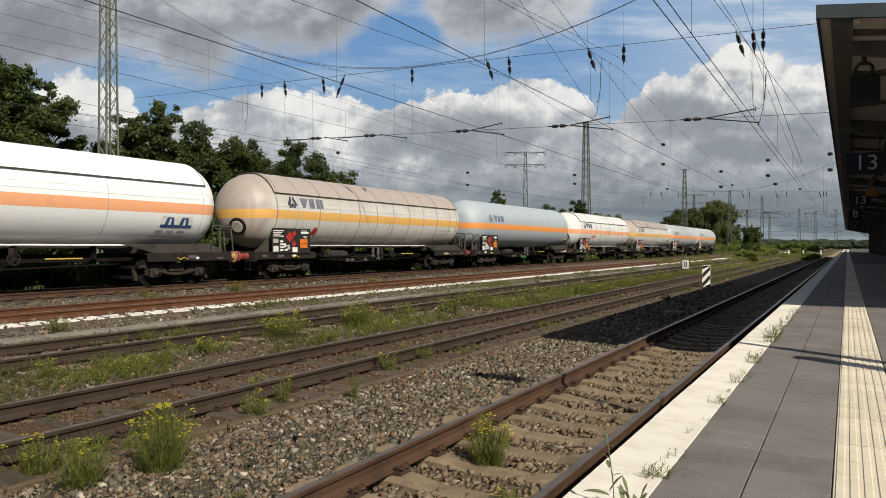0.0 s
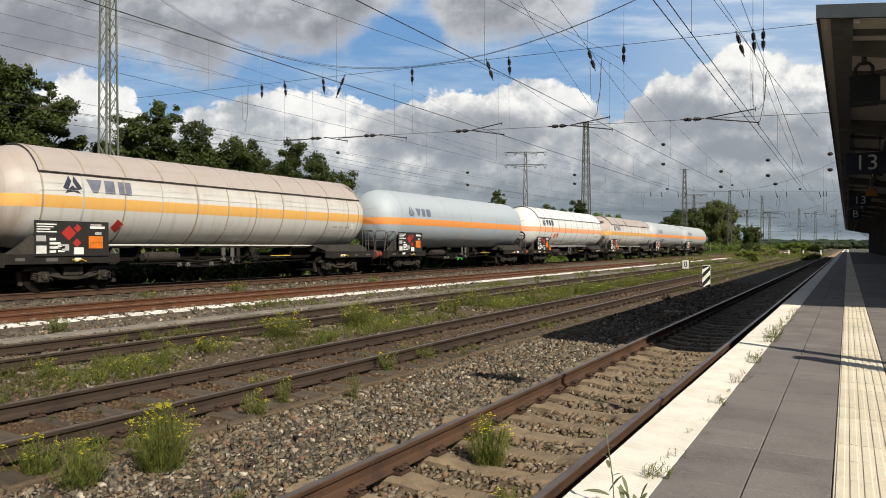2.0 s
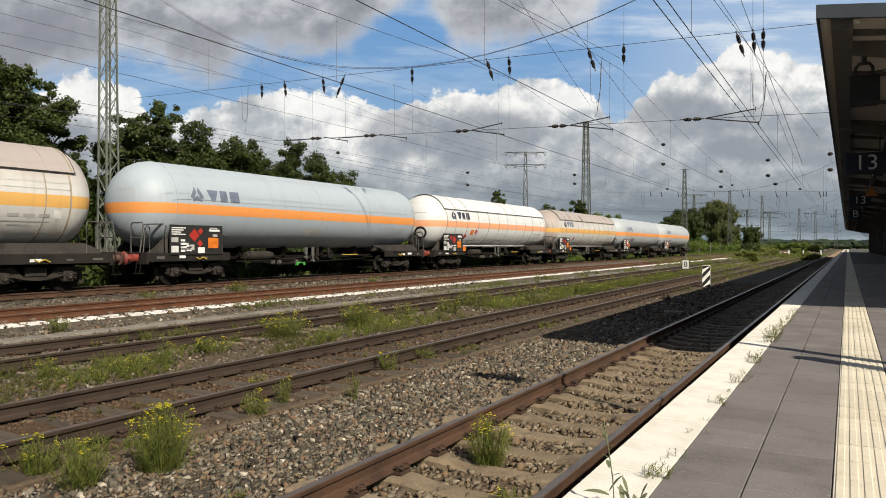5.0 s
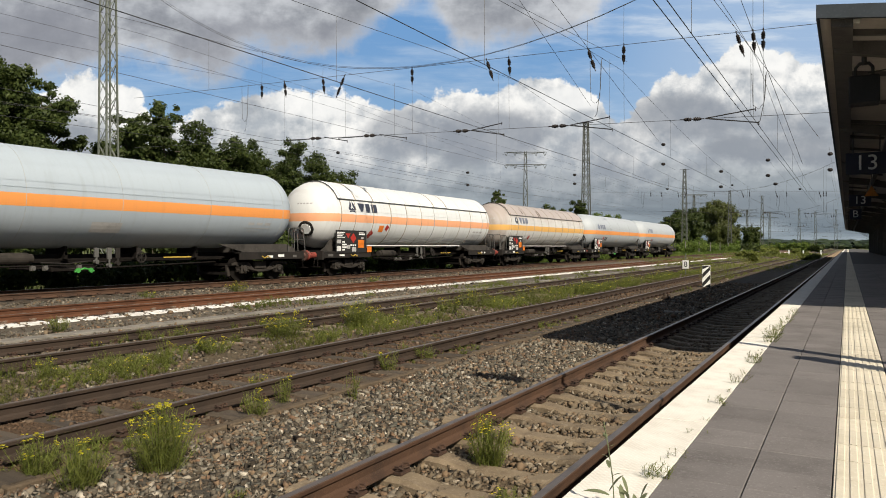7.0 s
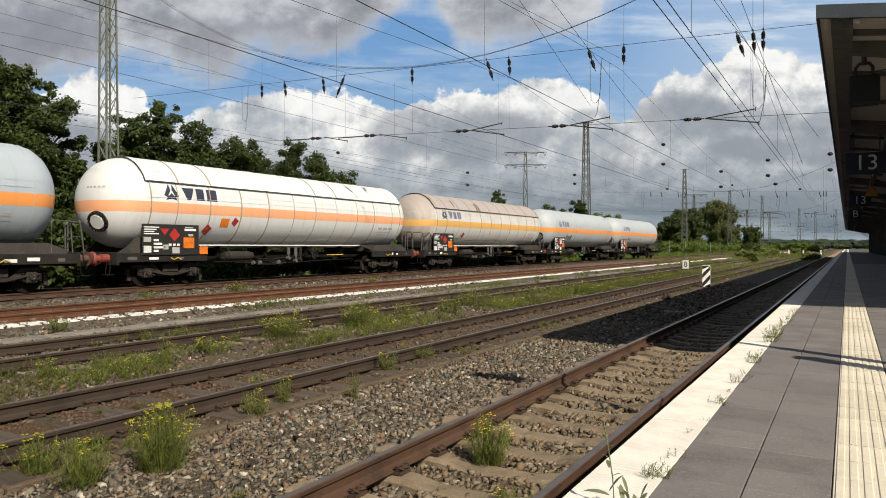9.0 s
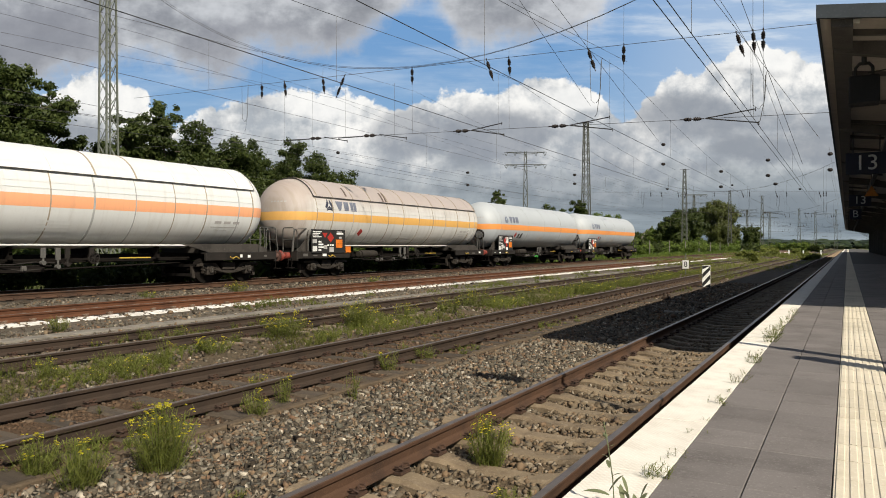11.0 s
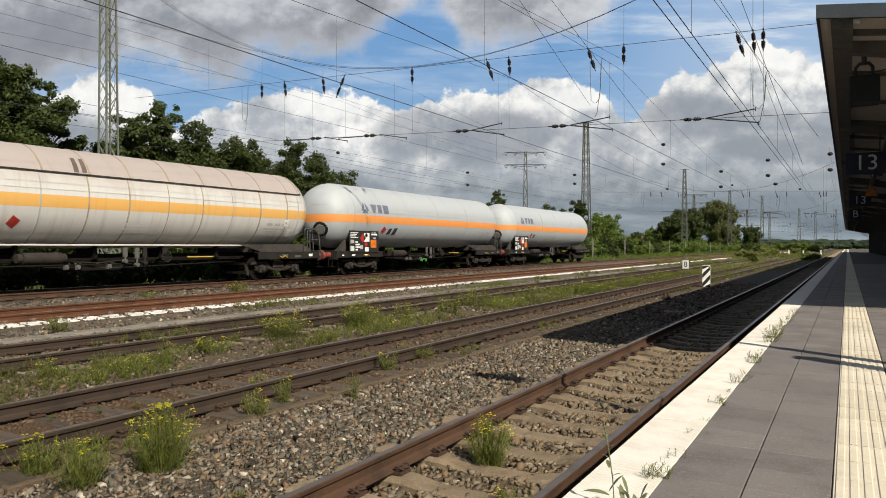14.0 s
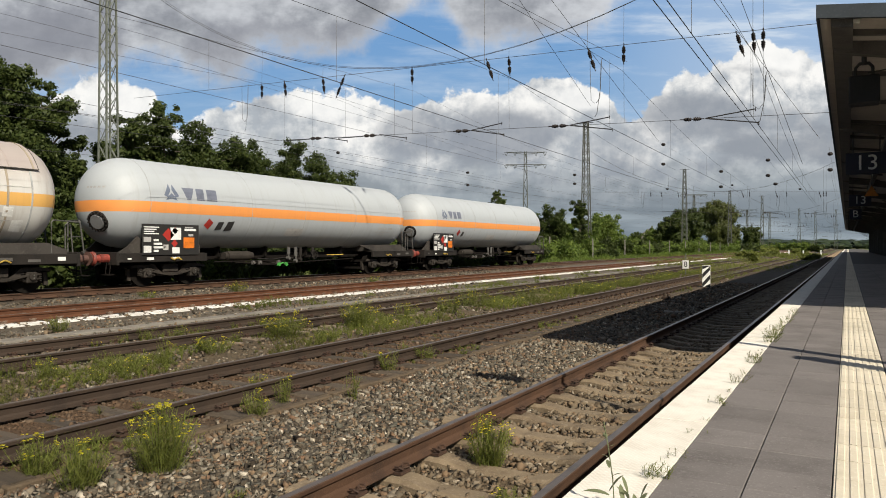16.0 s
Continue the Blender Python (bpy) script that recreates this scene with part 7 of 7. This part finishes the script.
def herb_strip(name, label, x0, x1, y0, y1, plants, h, seed, mat, clump=0.9, thresh=0.05, blossoms=0.0):
    """Low wispy herbs in ragged patches: thin stems set with small leaves; one object, its flowers in a second paint."""
    rnd = np.random.default_rng(seed)
    spots = []
    tries = 0
    while len(spots) < plants and tries < plants * 12:
        tries += 1
        x, y = x0 + (x1 - x0) * rnd.random(), y0 + (y1 - y0) * rnd.random() ** 1.4
        q = noise.noise((x * clump, y * clump * 0.5, seed)) + 0.35 * noise.noise((x * clump * 4, y * clump * 3, seed + 7))
        if q > thresh:
            spots.append((x, y, ground_z(x) - 0.01, min(1.0, 0.35 + 1.6 * (q - thresh))))
    vs, fl = [], []
    for x, y, z, vigour in spots:
        far = 1 + y / 28
        hh = h * vigour * (0.5 + 0.8 * rnd.random())
        for k in range(rnd.integers(3, 7)):
            lean = rnd.normal(size=2) * 0.38 * hh
            n = int(7 + 46 * hh / far)
            u = rnd.random(n + 1) ** 0.8
            u[0] = 1.0
            c = np.stack([x + lean[0] * u ** 1.4, y + lean[1] * u ** 1.4, z + hh * u], axis=1)
            ang = rnd.random(n + 1) * 6.28
            out = np.stack([np.cos(ang), np.sin(ang), 0.25 + 0.9 * rnd.random(n + 1)], axis=1)
            ln = ((0.014 + 0.026 * rnd.random(n + 1)) * (1.2 - 0.6 * u) * (0.8 + hh) * far ** 0.4)[:, None]
            side = np.stack([-np.sin(ang), np.cos(ang), 0 * ang], axis=1) * ln * 0.15
            vs.append(np.stack([c, c + out * ln * 0.5 + side, c + out * ln, c + out * ln * 0.5 - side], axis=1).reshape(-1, 3))
            r = 0.0022 * far
            tip = (x + lean[0], y + lean[1], z + hh)
            vs.append(np.array([(x - r, y, z), (x + r, y + r, z), (tip[0] + r * 0.6, tip[1], tip[2]), (tip[0] - r * 0.6, tip[1], tip[2])]))
            if rnd.random() < blossoms * vigour:
                for m in range(3):
                    p = np.array(tip) + rnd.normal(size=3) * 0.018
                    e = 0.011 * far ** 0.5
                    fl.append(np.array([p + (-e, 0, 0), p + (0, -e, e * 0.5), p + (e, 0, 0.002), p + (0, e, e)]))
    v = np.concatenate(vs)
    tagged(link(name, fast_mesh(name, v, np.arange(len(v)).reshape(-1, 4), [mat])), label, "weeds", kind="stuff")
    if fl:
        v = np.concatenate(fl)
        tagged(link("blossoms", fast_mesh("blossoms", v, np.arange(len(v)).reshape(-1, 4), [FLOWER])), "small yellow flowers above the weeds between the tracks", "flowers", kind="stuff")


herb_strip("herbs", "patchy wispy green weeds between second and third track", -10.15, -8.85, 3, 60, 2000, 0.28, 3, LEAF_WEED, 0.8, 0.0, 0.035)
herb_strip("herbs", "low dull green weeds between second and third track", -10.3, -8.5, 3, 60, 1500, 0.13, 9, GRASS, 1.1, -0.05)
herb_strip("herbs", "thin weeds between the rails of the third track", -12.6, -10.2, 4, 50, 420, 0.20, 12, LEAF_WEED, 0.9, 0.12, 0.06)
herb_strip("herbs", "low green weeds beside the second track", -6.25, -5.8, 2.5, 60, 260, 0.16, 4, LEAF_WEED, 1.1, 0.12)
herb_strip("herbs", "green weeds along the gravel path", -14.9, -12.9, 14, 90, 900, 0.24, 5, LEAF_WEED, 0.7, 0.12)
grass_strip("grass", "tall rough grass behind the last track", -34, -23.4, 8, 220, 24000, 0.6, 6, LEAF_MID, 0.4, -0.3)
grass_strip("grass", "rough grass over the far end of the tracks", -22, -4.2, 60, 200, 16000, 0.4, 7, LEAF_WEED, 0.25, 0.02)
herb_strip("herbs", "thin weeds in the second track", -8.2, -6.0, 3, 40, 90, 0.10, 8, GRASS, 2.0, 0.2)

# ---------------------------------------------------------------- fence posts and a house beyond the line
for i in range(22):
    y = 60 + i * 16.0
    t = thing("fence_post", "pale concrete fence post in the scrub", "fence post", "fence posts", at=(-29.5 - 0.004 * y, y, ground_z(-30)))
    bm = bmesh.new()
    add_prism(bm, [(-0.06, -0.2), (0.06, -0.2), (0.06, 2.6), (0.0, 2.8), (-0.06, 2.6)], "y", -0.06, 0.06)
    part("post", bm, FENCE, t)


def house(x, y):
    t = thing("house", "distant pale house with a grey gabled roof", "house", at=(x, y, ground_z(x)), rz=20)
    bm = bmesh.new()
    add_prism(bm, [(-5, -0.5), (5, -0.5), (5, 5.4), (0, 9.4), (-5, 5.4)], "y", -5, 5)
    part("wall", bm, RENDER_WALL, t)
    for s in (-1, 1):
        bm = bmesh.new()
        add_prism(bm, [(s * 5.5, 5.0), (0, 9.45), (0, 9.75), (s * 5.6, 5.25)], "y", -5.4, 5.4)
        part("roof", bm, BRICK_ROOF, t)
    bm = bmesh.new()
    add_box(bm, 1.0, 1.7, -0.3, 0.4, 8.0, 10.6)
    part("chimney", bm, BRICK_ROOF, t)
    for dx in (-2.6, 0, 2.6):
        bm = bmesh.new()
        add_box(bm, dx - 0.55, dx + 0.55, -5.04, -4.9, 3.0, 4.4)
        part("window", bm, SIGN_BLACK, t)


house(-84, 346)
# ---------------------------------------------------------------- ballast stones
def stones(name, label, bands, seed):
    """Loose crushed stones in one object; bands: x0, x1, y0, y1, stones per square metre, size, lift."""
    rnd = np.random.default_rng(seed)
    cube = bmesh.new()
    bmesh.ops.create_cube(cube, size=1.35)
    bmesh.ops.triangulate(cube, faces=cube.faces)
    cube.verts.ensure_lookup_table()
    bv = np.array([tuple(v.co) for v in cube.verts])
    bf = np.array([[v.index for v in f.verts] for f in cube.faces])
    cube.free()
    vs, fs, k = [], [], 0
    px, pz = np.array([p[0] for p in PROFILE][::-1]), np.array([p[1] for p in PROFILE][::-1])
    for x0, x1, y0, y1, dens, size, lift in bands:
        n = int((x1 - x0) * (y1 - y0) * dens)
        x, y = x0 + (x1 - x0) * rnd.random(n), y0 + (y1 - y0) * rnd.random(n)
        z = np.interp(x, px, pz) + lift + size * (0.5 * rnd.random(n) - 0.1)
        s = size * (0.45 + 0.75 * rnd.random(n) ** 2)
        shape = bv[None] + 0.36 * np.clip(rnd.normal(size=(n, len(bv), 3)), -1.7, 1.7)
        shape = shape * (0.45 + 0.95 * rnd.random((n, 1, 3))) * s[:, None, None]
        a, b = rnd.random(n) * 6.28, rnd.normal(size=n) * 0.9
        ca, sa, cb, sb = np.cos(a), np.sin(a), np.cos(b), np.sin(b)
        X, Y, Z = shape[..., 0], shape[..., 1], shape[..., 2] * 0.8
        Y, Z = Y * cb[:, None] - Z * sb[:, None], Y * sb[:, None] + Z * cb[:, None]
        X, Y = X * ca[:, None] - Y * sa[:, None], X * sa[:, None] + Y * ca[:, None]
        v = np.stack([X + x[:, None], Y + y[:, None], Z + z[:, None]], axis=2)
        vs.append(v.reshape(-1, 3))
        fs.append((bf[None] + (k + np.arange(n) * len(bv))[:, None, None]).reshape(-1, 3))
        k += n * len(bv)
    ob = link(name, fast_mesh(name, np.concatenate(vs), np.concatenate(fs), [STONE]))
    return tagged(ob, label, "gravel", kind="stuff")


stones("ballast", "grey and tan crushed stone between the first two tracks", [
    (-5.65, -3.75, -1, 9, 800, 0.032, 0.0), (-5.65, -3.75, 9, 18, 560, 0.038, 0.0), (-5.65, -3.7, 18, 40, 90, 0.055, 0.0)], 1)
stones("ballast", "tan crushed stone between worn concrete sleepers", [
    (-3.8, -1.05, -1, 8, 440, 0.036, 0.005), (-3.8, -1.05, 8, 16, 330, 0.04, 0.005), (-3.8, -1.05, 16, 34, 50, 0.05, 0.0)], 2)
stones("ballast", "rust-brown stone and grit around the second track", [
    (-8.9, -5.75, 0, 10, 200, 0.031, -0.005), (-8.9, -5.75, 10, 24, 130, 0.038, -0.005), (-8.9, -5.75, 24, 45, 40, 0.05, 0.0)], 3)
stones("ballast", "mixed stones and grit around the weedy third track", [
    (-13.3, -8.9, 3, 16, 75, 0.036, 0.0), (-13.3, -8.9, 16, 36, 40, 0.045, 0.0)], 4)
stones("ballast", "grey crushed stone beside the pale sleepers and the last track", [
    (-15.30, -14.95, 4, 30, 30, 0.045, 0.015), (-14.85, -13.3, 5, 26, 100, 0.04, 0.0), (-19.5, -15.4, 6, 28, 90, 0.045, 0.005), (-19.5, -15.4, 28, 50, 30, 0.055, 0.005)], 5)
# ---------------------------------------------------------------- what moves
# Distance run by the train, from its slowly rising speed (seconds, metres).
RUN = [(0.0, 0.0), (3.0, 13.585), (6.5, 29.553), (9.0, 41.55), (12.0, 56.44), (16.0, 77.35)]
LEAD_Y = 20.68 + 6.86


def run_at(t):
    """Smooth reading of RUN: the speed changes evenly inside each stretch."""
    speed = [4.64, 4.44, 4.69, 4.87, 5.08, 5.36]
    for (t0, s0), (t1, s1), v0, v1 in zip(RUN, RUN[1:], speed, speed[1:]):
        if t <= t1:
            u = (t - t0) / (t1 - t0)
            d = t1 - t0
            return (2 * u ** 3 - 3 * u * u + 1) * s0 + (u ** 3 - 2 * u * u + u) * d * v0 + (3 * u * u - 2 * u ** 3) * s1 + (u ** 3 - u * u) * d * v1
    return RUN[-1][1]


def motions():
    steps = [i * 0.125 for i in range(129)]
    for i, (wagon, sets) in enumerate(TRAIN):
        tx, tz = TRACKS[4]
        y0 = LEAD_Y + PITCH * (i - 1)
        walk(wagon, [(t, pose(tx, y0 - run_at(t), tz)) for t in [k * 0.5 for k in range(33)]])
        for w in sets:
            base = w.location.copy()
            walk(w, [(t, pose(*base, math.degrees(run_at(t) / WHEEL_R), 0, 0)) for t in steps])
    turn = HOLD.to_3x3().to_4x4()
    at = Matrix.Translation(EYE)
    walk(SKY, [(t, at @ pose(0, 0, 0, 0, 0, 1.6 * (1 - t / 16.0)) @ turn) for t in (0, 8, 16.0)])


motions()
